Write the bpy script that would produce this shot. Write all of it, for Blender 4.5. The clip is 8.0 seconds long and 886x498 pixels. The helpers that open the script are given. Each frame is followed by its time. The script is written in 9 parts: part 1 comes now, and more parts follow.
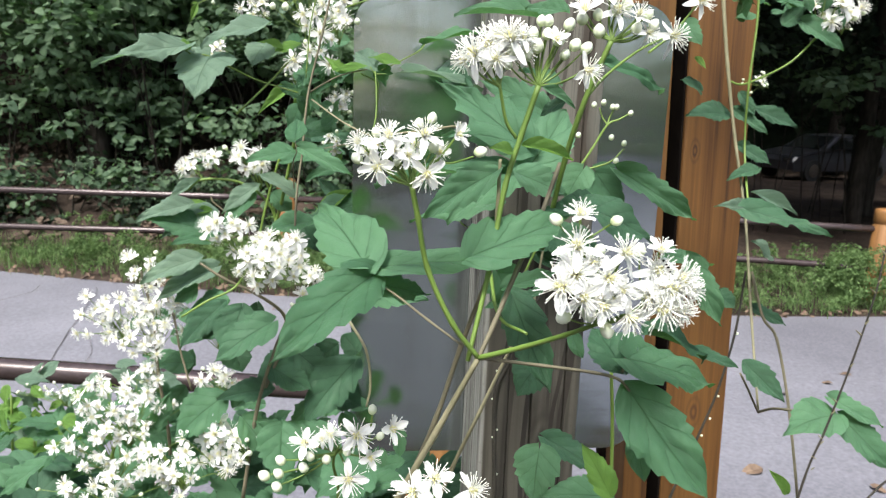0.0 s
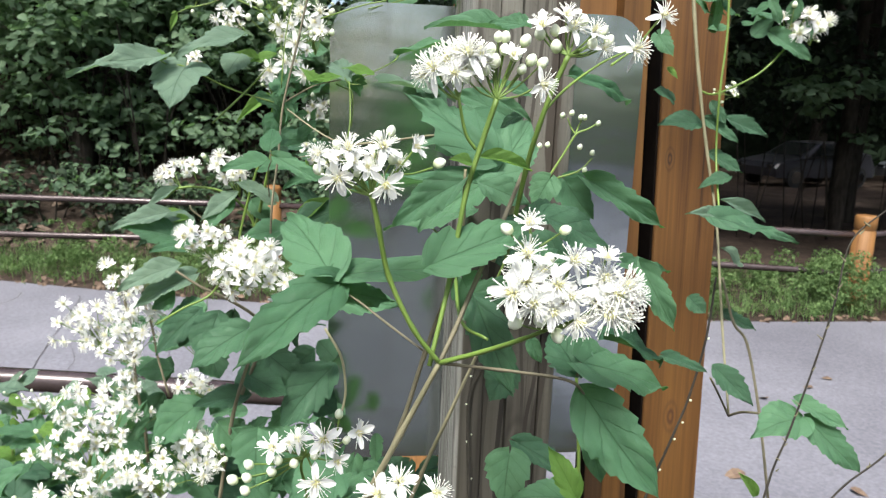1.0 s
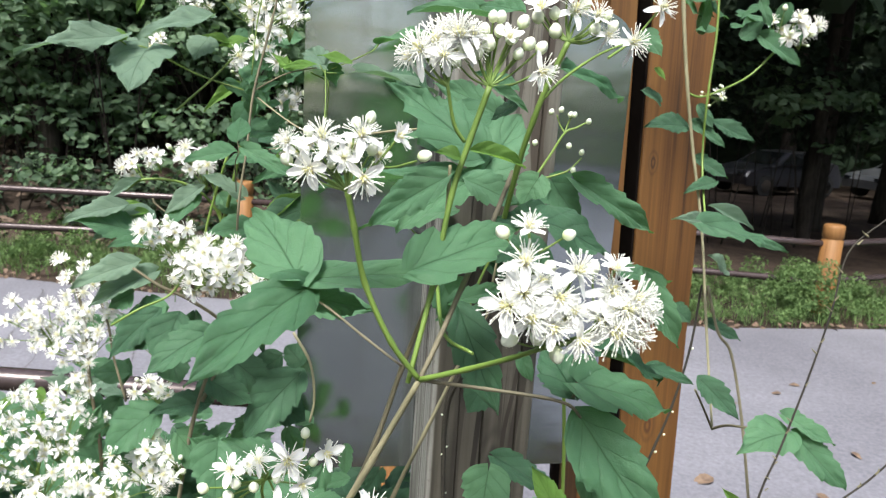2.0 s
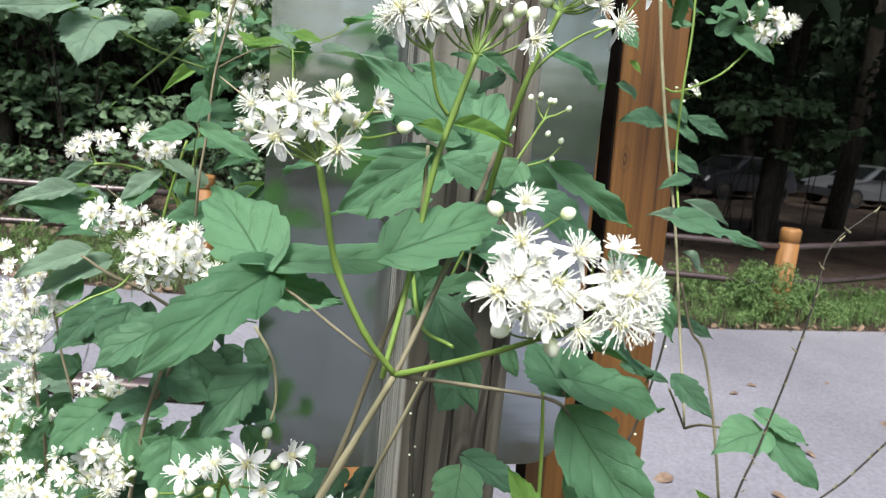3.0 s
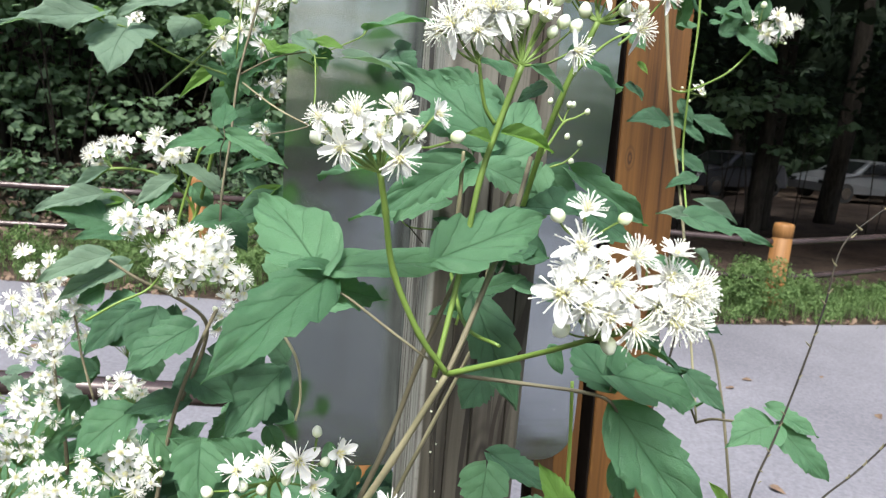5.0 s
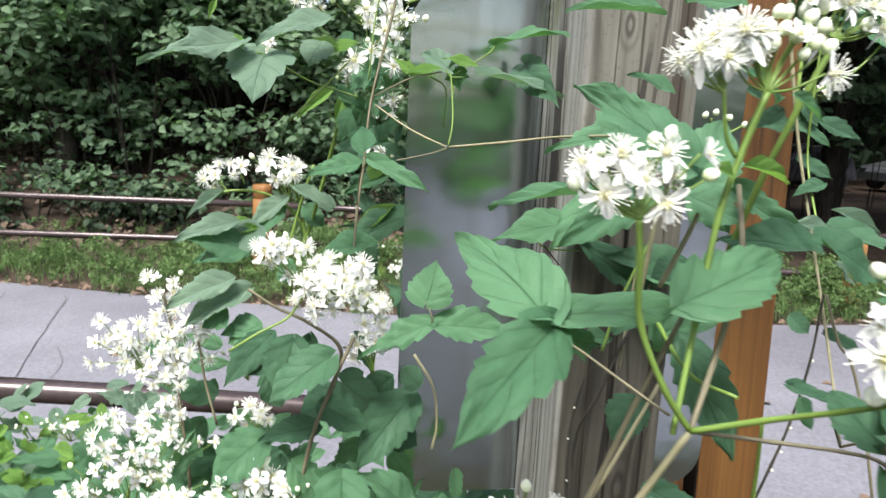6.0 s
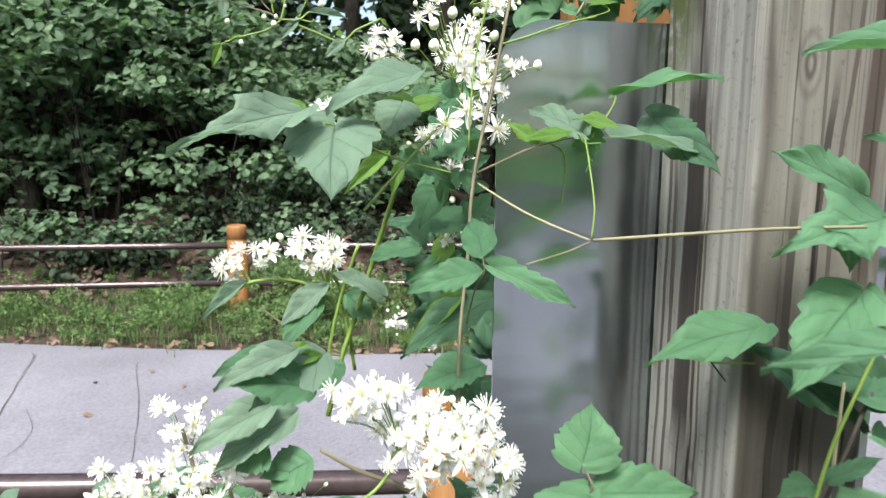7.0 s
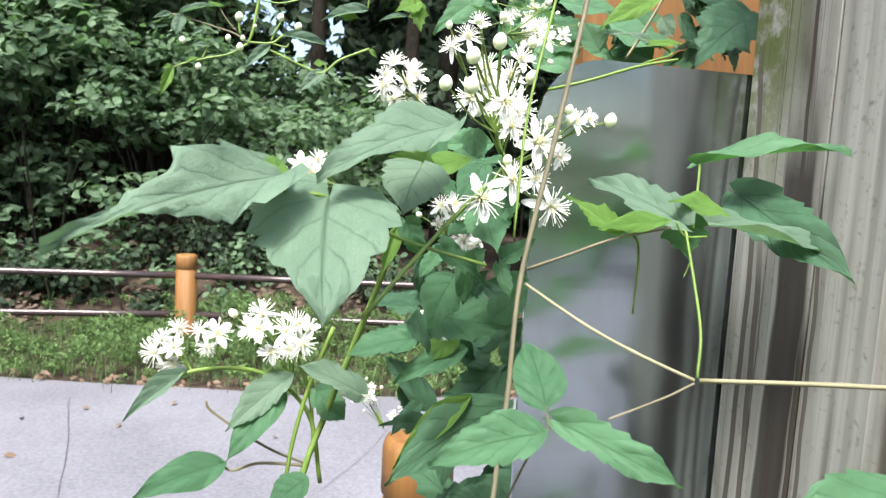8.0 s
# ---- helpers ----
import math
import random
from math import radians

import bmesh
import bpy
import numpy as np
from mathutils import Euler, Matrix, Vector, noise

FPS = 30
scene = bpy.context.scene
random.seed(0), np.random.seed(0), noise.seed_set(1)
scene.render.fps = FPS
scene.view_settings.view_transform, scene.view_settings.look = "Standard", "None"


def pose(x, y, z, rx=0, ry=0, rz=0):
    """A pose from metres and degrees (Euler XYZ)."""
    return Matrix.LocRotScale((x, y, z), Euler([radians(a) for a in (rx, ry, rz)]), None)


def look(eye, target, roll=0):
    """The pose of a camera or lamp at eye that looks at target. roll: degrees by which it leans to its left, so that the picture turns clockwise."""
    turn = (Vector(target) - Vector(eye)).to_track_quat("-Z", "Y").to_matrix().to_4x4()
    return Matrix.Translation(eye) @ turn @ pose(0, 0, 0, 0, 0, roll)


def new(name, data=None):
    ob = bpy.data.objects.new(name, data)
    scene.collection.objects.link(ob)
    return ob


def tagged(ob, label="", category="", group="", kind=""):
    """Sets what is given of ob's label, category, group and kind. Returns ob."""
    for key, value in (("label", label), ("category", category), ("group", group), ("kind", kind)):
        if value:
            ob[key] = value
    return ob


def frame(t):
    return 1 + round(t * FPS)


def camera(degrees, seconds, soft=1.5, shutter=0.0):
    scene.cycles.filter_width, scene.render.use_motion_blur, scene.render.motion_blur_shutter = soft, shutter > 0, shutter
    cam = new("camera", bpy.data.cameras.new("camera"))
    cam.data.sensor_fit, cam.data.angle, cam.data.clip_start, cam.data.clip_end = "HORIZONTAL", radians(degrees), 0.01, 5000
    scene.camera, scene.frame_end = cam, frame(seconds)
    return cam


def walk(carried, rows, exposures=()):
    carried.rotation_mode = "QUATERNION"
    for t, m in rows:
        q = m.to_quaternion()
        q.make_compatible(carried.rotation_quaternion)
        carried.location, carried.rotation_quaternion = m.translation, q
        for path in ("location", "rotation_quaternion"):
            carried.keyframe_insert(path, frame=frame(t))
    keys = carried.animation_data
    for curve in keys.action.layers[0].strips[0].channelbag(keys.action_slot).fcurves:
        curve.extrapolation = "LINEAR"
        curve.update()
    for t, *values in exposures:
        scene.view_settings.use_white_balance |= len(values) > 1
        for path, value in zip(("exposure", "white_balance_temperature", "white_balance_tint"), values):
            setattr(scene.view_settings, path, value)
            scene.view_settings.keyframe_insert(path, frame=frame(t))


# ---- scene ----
import itertools

cam = camera(64.0, 8.0, 1.2, 0.22)
cam.data.dof.use_dof = True
cam.data.dof.focus_distance = 0.36
cam.data.dof.aperture_fstop = 32.0
PATH = [
    (0, (-0.076, 0.047, 1.495), (0.139, 1.992, 1.082), 2.1),
    (0.5, (-0.07, 0.04, 1.496), (0.163, 1.985, 1.089), 2.1),
    (1, (-0.066, 0.037, 1.498), (0.185, 1.982, 1.104), 2.2),
    (1.2, (-0.065, 0.040, 1.499), (0.193, 1.984, 1.108), 2.4),
    (2.5, (-0.066, 0.087, 1.486), (0.312, 2.012, 1.097), 4.8),
    (3, (-0.067, 0.093, 1.482), (0.358, 2.009, 1.097), 5.2),
    (3.5, (-0.074, 0.089, 1.485), (0.386, 1.998, 1.102), 4.6),
    (4, (-0.086, 0.086, 1.487), (0.369, 1.996, 1.104), 4.5),
    (4.2, (-0.088, 0.086, 1.486), (0.364, 1.996, 1.104), 4.7),
    (5.3, (-0.091, 0.088, 1.483), (0.347, 2.0, 1.093), 4.5),
    (5.5, (-0.108, 0.086, 1.482), (0.281, 2.009, 1.093), 3.3),
    (5.8, (-0.136, 0.093, 1.489), (0.172, 2.029, 1.092), 4.0),
    (6, (-0.148, 0.12, 1.492), (0.15, 2.058, 1.099), 2.8),
    (6.5, (-0.188, 0.196, 1.495), (0.142, 2.14, 1.162), 0.9),
    (7, (-0.213, 0.276, 1.517), (0.163, 2.214, 1.198), 0.3),
    (7.2, (-0.214, 0.306, 1.523), (0.186, 2.245, 1.240), 0.8),
    (7.5, (-0.219, 0.352, 1.527), (0.218, 2.287, 1.272), 2.1),
    (8, (-0.219, 0.4, 1.531), (0.28, 2.324, 1.316), 3.2),
]
walk(cam, [(t, look(eye, target, roll)) for t, eye, target, roll in PATH],
     [(0, 1.20), (3, 1.24), (4.5, 1.26), (5.5, 1.33), (6.5, 1.42), (7.2, 1.56), (8, 1.72)])

# ---- daylight: bright overcast, softened under tall trees ----
SUN_DIR = Vector((-0.24, -0.50, 0.83)).normalized()
world = bpy.data.worlds.new("world")
scene.world = world
world.use_nodes = True
wn = world.node_tree.nodes
sky = wn.new("ShaderNodeTexSky")
sky.sky_type = "NISHITA"
sky.sun_disc = False
sky.sun_elevation = math.asin(SUN_DIR.z)
sky.sun_rotation = math.atan2(SUN_DIR.x, SUN_DIR.y)
sky.air_density = 1.0
sky.dust_density = 4.0
wn["Background"].inputs["Strength"].default_value = 0.12
world.node_tree.links.new(sky.outputs["Color"], wn["Background"].inputs["Color"])
sun = new("sun", bpy.data.lights.new("sun", "SUN"))
sun.data.energy = 2.6
sun.data.angle = radians(16)
sun.data.color = (0.98, 1.0, 0.945)
sun.matrix_world = look(SUN_DIR * 30, (0, 0, 0))


# ---- materials ----
def tree_of(name):
    m = bpy.data.materials.new(name)
    m.use_nodes = True
    return m, m.node_tree.nodes, m.node_tree.links


def ramp(nodes, links, fac, stops):
    r = nodes.new("ShaderNodeValToRGB")
    while len(r.color_ramp.elements) < len(stops):
        r.color_ramp.elements.new(0.5)
    for e, (p, c) in zip(r.color_ramp.elements, stops):
        e.position, e.color = p, (*c, 1)
    links.new(fac, r.inputs["Fac"])
    return r.outputs["Color"]


def math_node(nodes, links, op, a, b=None, clamp=False):
    n = nodes.new("ShaderNodeMath")
    n.operation, n.use_clamp = op, clamp
    for i, v in enumerate((a, b)):
        if v is None:
            continue
        if isinstance(v, (int, float)):
            n.inputs[i].default_value = v
        else:
            links.new(v, n.inputs[i])
    return n.outputs[0]


def noise_of(nodes, links, vec, scale, detail=4.0, rough=0.55):
    n = nodes.new("ShaderNodeTexNoise")
    n.inputs["Scale"].default_value = scale
    n.inputs["Detail"].default_value = detail
    n.inputs["Roughness"].default_value = rough
    if vec is not None:
        links.new(vec, n.inputs["Vector"])
    return n.outputs["Fac"]


def stretched(nodes, links, sx, sy, sz):
    co = nodes.new("ShaderNodeTexCoord")
    mp = nodes.new("ShaderNodeMapping")
    mp.inputs["Scale"].default_value = (sx, sy, sz)
    links.new(co.outputs["Object"], mp.inputs["Vector"])
    return mp.outputs["Vector"]


def mixed(nodes, links, fac, a, b, blend="MIX"):
    n = nodes.new("ShaderNodeMix")
    n.data_type, n.blend_type = "RGBA", blend
    for socket, v in ((n.inputs[0], fac), (n.inputs[6], a), (n.inputs[7], b)):
        if isinstance(v, (int, float)):
            socket.default_value = v
        elif isinstance(v, tuple):
            socket.default_value = (*v, 1)
        else:
            links.new(v, socket)
    return n.outputs[2]


def bumped(nodes, links, bsdf, height, strength, distance=0.002):
    b = nodes.new("ShaderNodeBump")
    b.inputs["Strength"].default_value = strength
    b.inputs["Distance"].default_value = distance
    links.new(height, b.inputs["Height"])
    links.new(b.outputs["Normal"], bsdf.inputs["Normal"])


def surface(name, dark, light, fine=60.0, coarse=4.0, rough=0.7, metal=0.0, bump=0.4, depth=0.002, stretch=(1, 1, 1), gloss=0.5):
    """A plain matter with grain and larger blotches."""
    m, nodes, links = tree_of(name)
    vec = stretched(nodes, links, *stretch)
    f = noise_of(nodes, links, vec, fine, 6)
    c = noise_of(nodes, links, vec, coarse, 3)
    both = math_node(nodes, links, "ADD", math_node(nodes, links, "MULTIPLY", f, 0.5), math_node(nodes, links, "MULTIPLY", c, 0.5))
    col = ramp(nodes, links, both, [(0.36, dark), (0.64, light)])
    b = nodes["Principled BSDF"]
    links.new(col, b.inputs["Base Color"])
    b.inputs["Roughness"].default_value = rough
    b.inputs["Metallic"].default_value = metal
    b.inputs["Specular IOR Level"].default_value = gloss
    bumped(nodes, links, b, f, bump, depth)
    return m


# side veins of the broad leaves: how many, how far they run forward, how they bow
VEIN_COUNT, VEIN_REACH, VEIN_BOW = 4.2, 0.40, 0.8


def leaf_matter(name, low, high, glow, rough=0.48, through_light=0.3, veins=True):
    """Leaf: blade with midrib and side veins, slightly waxy, letting some light through."""
    m, nodes, links = tree_of(name)
    info = nodes.new("ShaderNodeObjectInfo")
    vec = stretched(nodes, links, 1, 1, 1)
    spots = noise_of(nodes, links, vec, 5.0, 5)
    shade = math_node(nodes, links, "ADD", math_node(nodes, links, "MULTIPLY", spots, 0.55), math_node(nodes, links, "MULTIPLY", info.outputs["Random"], 0.45))
    col = ramp(nodes, links, shade, [(0.22, low), (0.72, high)])
    b = nodes["Principled BSDF"]
    height = spots
    if veins:
        uv = nodes.new("ShaderNodeTexCoord")
        sep = nodes.new("ShaderNodeSeparateXYZ")
        links.new(uv.outputs["UV"], sep.inputs[0])
        across = math_node(nodes, links, "ABSOLUTE", math_node(nodes, links, "SUBTRACT", sep.outputs["X"], 0.5))
        bowed = math_node(nodes, links, "MULTIPLY", math_node(nodes, links, "POWER", math_node(nodes, links, "MULTIPLY", across, 2.0), VEIN_BOW), VEIN_REACH)
        sway = math_node(nodes, links, "MULTIPLY", math_node(nodes, links, "SUBTRACT", noise_of(nodes, links, uv.outputs["UV"], 4.0, 2), 0.5), 0.10)
        place_on = math_node(nodes, links, "ADD", math_node(nodes, links, "SUBTRACT", sep.outputs["Y"], bowed), sway)
        side = math_node(nodes, links, "FRACT", math_node(nodes, links, "ADD", math_node(nodes, links, "MULTIPLY", place_on, VEIN_COUNT), 3.15))
        gap = math_node(nodes, links, "MINIMUM", side, math_node(nodes, links, "SUBTRACT", 1.0, side))
        line = math_node(nodes, links, "SUBTRACT", 1.0, math_node(nodes, links, "MULTIPLY", gap, 13.0), True)
        rib = math_node(nodes, links, "SUBTRACT", 1.0, math_node(nodes, links, "MULTIPLY", across, 40.0), True)
        vein = math_node(nodes, links, "MAXIMUM", math_node(nodes, links, "MULTIPLY", line, 0.58), rib)
        wide = nodes.new("ShaderNodeMapping")
        wide.inputs["Scale"].default_value = (9, 14, 1)
        links.new(uv.outputs["UV"], wide.inputs["Vector"])
        net = nodes.new("ShaderNodeTexVoronoi")
        net.feature = "DISTANCE_TO_EDGE"
        links.new(wide.outputs["Vector"], net.inputs["Vector"])
        mesh_line = math_node(nodes, links, "SUBTRACT", 1.0, math_node(nodes, links, "MULTIPLY", net.outputs["Distance"], 7.0), True)
        col = mixed(nodes, links, math_node(nodes, links, "MULTIPLY", mesh_line, 0.22), col, tuple(0.55 * c for c in low))
        col = mixed(nodes, links, math_node(nodes, links, "MULTIPLY", vein, 0.70), col, tuple(0.38 * c for c in low))
        specks = noise_of(nodes, links, uv.outputs["UV"], 42.0, 2)
        dots = math_node(nodes, links, "MULTIPLY", math_node(nodes, links, "SUBTRACT", specks, 0.80, True), 14.0, True)
        col = mixed(nodes, links, math_node(nodes, links, "MULTIPLY", dots, 0.7), col, (0.50, 0.58, 0.48))
        blotch = math_node(nodes, links, "MULTIPLY", math_node(nodes, links, "SUBTRACT", noise_of(nodes, links, vec, 2.2, 3), 0.60, True), 5.0, True)
        col = mixed(nodes, links, math_node(nodes, links, "MULTIPLY", blotch, 0.35), col, tuple(1.25 * c + 0.015 for c in high))
        quilt = math_node(nodes, links, "MULTIPLY", noise_of(nodes, links, uv.outputs["UV"], 9.0, 3), 0.5)
        height = math_node(nodes, links, "SUBTRACT", math_node(nodes, links, "SUBTRACT", quilt, math_node(nodes, links, "MULTIPLY", vein, 0.7)), math_node(nodes, links, "MULTIPLY", mesh_line, 0.28))
    links.new(col, b.inputs["Base Color"])
    b.inputs["Roughness"].default_value = rough
    b.inputs["Specular IOR Level"].default_value = 0.44 if veins else 0.12
    bumped(nodes, links, b, height, 0.52 if veins else 0.5, 0.0021 if veins else 0.0016)
    tr = nodes.new("ShaderNodeBsdfTranslucent")
    tr.inputs["Color"].default_value = (*glow, 1)
    mx = nodes.new("ShaderNodeMixShader")
    mx.inputs[0].default_value = through_light
    links.new(b.outputs[0], mx.inputs[1])
    links.new(tr.outputs[0], mx.inputs[2])
    links.new(mx.outputs[0], nodes["Material Output"].inputs["Surface"])
    return m


def petal_matter(name, color, glow, rough=0.5, through_light=0.3):
    m, nodes, links = tree_of(name)
    vec = stretched(nodes, links, 1, 1, 1)
    f = noise_of(nodes, links, vec, 6.0, 3)
    col = ramp(nodes, links, f, [(0.3, tuple(0.93 * c for c in color)), (0.7, color)])
    b = nodes["Principled BSDF"]
    links.new(col, b.inputs["Base Color"])
    b.inputs["Roughness"].default_value = rough
    tr = nodes.new("ShaderNodeBsdfTranslucent")
    tr.inputs["Color"].default_value = (*glow, 1)
    mx = nodes.new("ShaderNodeMixShader")
    mx.inputs[0].default_value = through_light
    links.new(b.outputs[0], mx.inputs[1])
    links.new(tr.outputs[0], mx.inputs[2])
    links.new(mx.outputs[0], nodes["Material Output"].inputs["Surface"])
    return m


def wood_matter(name, tones, grain=(55, 55, 1.6), knots=(), rough=0.75, bump=0.5, moss=None, stains=None, span=(0.37, 0.60), bands=(), front_shade=None, rings=None):
    """Sawn wood: long grain, dark streaks, ringed knots at the places given."""
    m, nodes, links = tree_of(name)
    vec = stretched(nodes, links, *grain)
    long_grain = noise_of(nodes, links, vec, 1.0, 7, 0.65)
    broad = noise_of(nodes, links, stretched(nodes, links, 18, 18, 0.7), 1.0, 3)
    hair = noise_of(nodes, links, stretched(nodes, links, grain[0] * 5, grain[1] * 5, grain[2] * 2.2), 1.0, 4, 0.7)
    g = math_node(nodes, links, "ADD", math_node(nodes, links, "MULTIPLY", long_grain, 0.40), math_node(nodes, links, "ADD", math_node(nodes, links, "MULTIPLY", broad, 0.25), math_node(nodes, links, "MULTIPLY", hair, 0.35)))
    co = nodes.new("ShaderNodeTexCoord")
    col = ramp(nodes, links, g, [(span[0], tones[0]), (0.45, tones[1]), (span[1], tones[2])])
    if rings:
        px, py, pitch, strength, tone = rings
        sr = nodes.new("ShaderNodeSeparateXYZ")
        links.new(co.outputs["Object"], sr.inputs[0])
        drift = math_node(nodes, links, "MULTIPLY", math_node(nodes, links, "SUBTRACT", noise_of(nodes, links, stretched(nodes, links, 4, 4, 3.2), 1.0, 2), 0.5), 0.055)
        jag = math_node(nodes, links, "MULTIPLY", math_node(nodes, links, "SUBTRACT", noise_of(nodes, links, stretched(nodes, links, 60, 60, 14), 1.0, 3), 0.5), 0.004)
        dx = math_node(nodes, links, "SUBTRACT", math_node(nodes, links, "SUBTRACT", sr.outputs["X"], px), drift)
        dy = math_node(nodes, links, "ADD", math_node(nodes, links, "SUBTRACT", sr.outputs["Y"], py), drift)
        rad = math_node(nodes, links, "SQRT", math_node(nodes, links, "ADD", math_node(nodes, links, "MULTIPLY", dx, dx), math_node(nodes, links, "MULTIPLY", dy, dy)))
        turn = math_node(nodes, links, "SINE", math_node(nodes, links, "MULTIPLY", math_node(nodes, links, "ADD", rad, jag), 2 * math.pi / pitch))
        late = math_node(nodes, links, "POWER", math_node(nodes, links, "ADD", math_node(nodes, links, "MULTIPLY", turn, 0.5), 0.5), 2.2)
        uneven = math_node(nodes, links, "MULTIPLY", math_node(nodes, links, "SUBTRACT", noise_of(nodes, links, stretched(nodes, links, 40, 40, 2.0), 1.0, 3), 0.33, True), 2.6, True)
        col = mixed(nodes, links, math_node(nodes, links, "MULTIPLY", math_node(nodes, links, "MULTIPLY", late, uneven), strength), col, tone)
    for (kx, ky, kz), size, tone in knots:
        d = nodes.new("ShaderNodeVectorMath")
        d.operation = "SUBTRACT"
        links.new(co.outputs["Object"], d.inputs[0])
        d.inputs[1].default_value = (kx, ky, kz)
        s = nodes.new("ShaderNodeVectorMath")
        s.operation = "MULTIPLY"
        links.new(d.outputs[0], s.inputs[0])
        s.inputs[1].default_value = (1 / size, 1 / size, 0.42 / size)
        ln = nodes.new("ShaderNodeVectorMath")
        ln.operation = "LENGTH"
        links.new(s.outputs[0], ln.inputs[0])
        r = math_node(nodes, links, "ADD", ln.outputs["Value"], math_node(nodes, links, "MULTIPLY", long_grain, 0.5))
        rings = math_node(nodes, links, "ADD", math_node(nodes, links, "MULTIPLY", math_node(nodes, links, "SINE", math_node(nodes, links, "MULTIPLY", r, 14.0)), 0.5), 0.5)
        near = math_node(nodes, links, "SUBTRACT", 1.35, r, True)
        col = mixed(nodes, links, math_node(nodes, links, "MULTIPLY", math_node(nodes, links, "MULTIPLY", rings, near), 1.1, True), col, tone)
    # leaf shade painted in: front face darker, and more below a ragged edge
    if front_shade:
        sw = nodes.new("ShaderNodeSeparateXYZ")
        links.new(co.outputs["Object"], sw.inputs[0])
        col = mixed(nodes, links, math_node(nodes, links, "MULTIPLY", math_node(nodes, links, "SUBTRACT", sw.outputs["X"], 0.0300), 700.0, True), col, front_shade, "MULTIPLY")
        shade_edge = math_node(nodes, links, "ADD", math_node(nodes, links, "MULTIPLY", noise_of(nodes, links, stretched(nodes, links, 22, 22, 3), 1.0, 3), 0.22), 1.36)
        low_shade = math_node(nodes, links, "MULTIPLY", math_node(nodes, links, "SUBTRACT", shade_edge, sw.outputs["Z"]), 9.0, True)
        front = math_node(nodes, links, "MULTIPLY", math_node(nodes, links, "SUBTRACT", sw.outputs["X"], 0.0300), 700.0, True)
        col = mixed(nodes, links, math_node(nodes, links, "MULTIPLY", low_shade, front), col, (0.55, 0.52, 0.48), "MULTIPLY")
    if moss:
        z0, tint = moss
        sep = nodes.new("ShaderNodeSeparateXYZ")
        links.new(co.outputs["Object"], sep.inputs[0])
        up = math_node(nodes, links, "MULTIPLY", math_node(nodes, links, "SUBTRACT", sep.outputs["Z"], z0), 9.0, True)
        side = math_node(nodes, links, "MULTIPLY", math_node(nodes, links, "SUBTRACT", sep.outputs["Y"], 0.680), 34.0, True)
        patch = noise_of(nodes, links, co.outputs["Object"], 60.0, 6, 0.7)
        fac = math_node(nodes, links, "MULTIPLY", math_node(nodes, links, "MULTIPLY", math_node(nodes, links, "MULTIPLY", math_node(nodes, links, "SUBTRACT", patch, 0.33, True), 6.0, True), up), side)
        col = mixed(nodes, links, fac, col, tint)
    if stains:
        streak = noise_of(nodes, links, stretched(nodes, links, 30, 30, 1.0), 1.0, 2)
        col = mixed(nodes, links, math_node(nodes, links, "MULTIPLY", math_node(nodes, links, "MULTIPLY", math_node(nodes, links, "SUBTRACT", streak, 0.53, True), 8.0, True), 0.45), col, stains)
        split = noise_of(nodes, links, stretched(nodes, links, 120, 120, 1.6), 1.0, 1)
        thin = math_node(nodes, links, "SUBTRACT", 1.0, math_node(nodes, links, "MULTIPLY", math_node(nodes, links, "ABSOLUTE", math_node(nodes, links, "SUBTRACT", split, 0.5)), 42.0), True)
        where = math_node(nodes, links, "MULTIPLY", math_node(nodes, links, "SUBTRACT", noise_of(nodes, links, stretched(nodes, links, 26, 26, 3.0), 1.0, 1), 0.48, True), 7.0, True)
        col = mixed(nodes, links, math_node(nodes, links, "MULTIPLY", math_node(nodes, links, "MULTIPLY", thin, where), 0.8), col, (0.03, 0.024, 0.02))
        spots = noise_of(nodes, links, co.outputs["Object"], 210.0, 2)
        col = mixed(nodes, links, math_node(nodes, links, "MULTIPLY", math_node(nodes, links, "SUBTRACT", spots, 0.60, True), 3.0, True), col, (0.06, 0.05, 0.042))
    for axis, centre, half, za, zb, bend, tone in bands:
        sp = nodes.new("ShaderNodeSeparateXYZ")
        links.new(co.outputs["Object"], sp.inputs[0])
        zz = math_node(nodes, links, "SUBTRACT", sp.outputs["Z"], (za + zb) / 2)
        bow = math_node(nodes, links, "MULTIPLY", math_node(nodes, links, "MULTIPLY", zz, zz), bend)
        sway = math_node(nodes, links, "MULTIPLY", math_node(nodes, links, "SUBTRACT", noise_of(nodes, links, stretched(nodes, links, 3, 3, 9), 1.0, 2), 0.5), 0.012)
        off = math_node(nodes, links, "ABSOLUTE", math_node(nodes, links, "SUBTRACT", math_node(nodes, links, "SUBTRACT", math_node(nodes, links, "SUBTRACT", sp.outputs[axis], centre), bow), sway))
        core = math_node(nodes, links, "MULTIPLY", math_node(nodes, links, "SUBTRACT", 1.0, math_node(nodes, links, "DIVIDE", off, half)), 6.0, True)
        ends = math_node(nodes, links, "MULTIPLY", math_node(nodes, links, "SUBTRACT", (zb - za) / 2, math_node(nodes, links, "ABSOLUTE", zz)), 26.0, True)
        patchy = math_node(nodes, links, "ADD", math_node(nodes, links, "MULTIPLY", long_grain, 0.5), 0.68, True)
        col = mixed(nodes, links, math_node(nodes, links, "MULTIPLY", math_node(nodes, links, "MULTIPLY", core, ends), patchy), col, tone)
    b = nodes["Principled BSDF"]
    links.new(col, b.inputs["Base Color"])
    b.inputs["Roughness"].default_value = rough
    bumped(nodes, links, b, g, bump, 0.003)
    return m


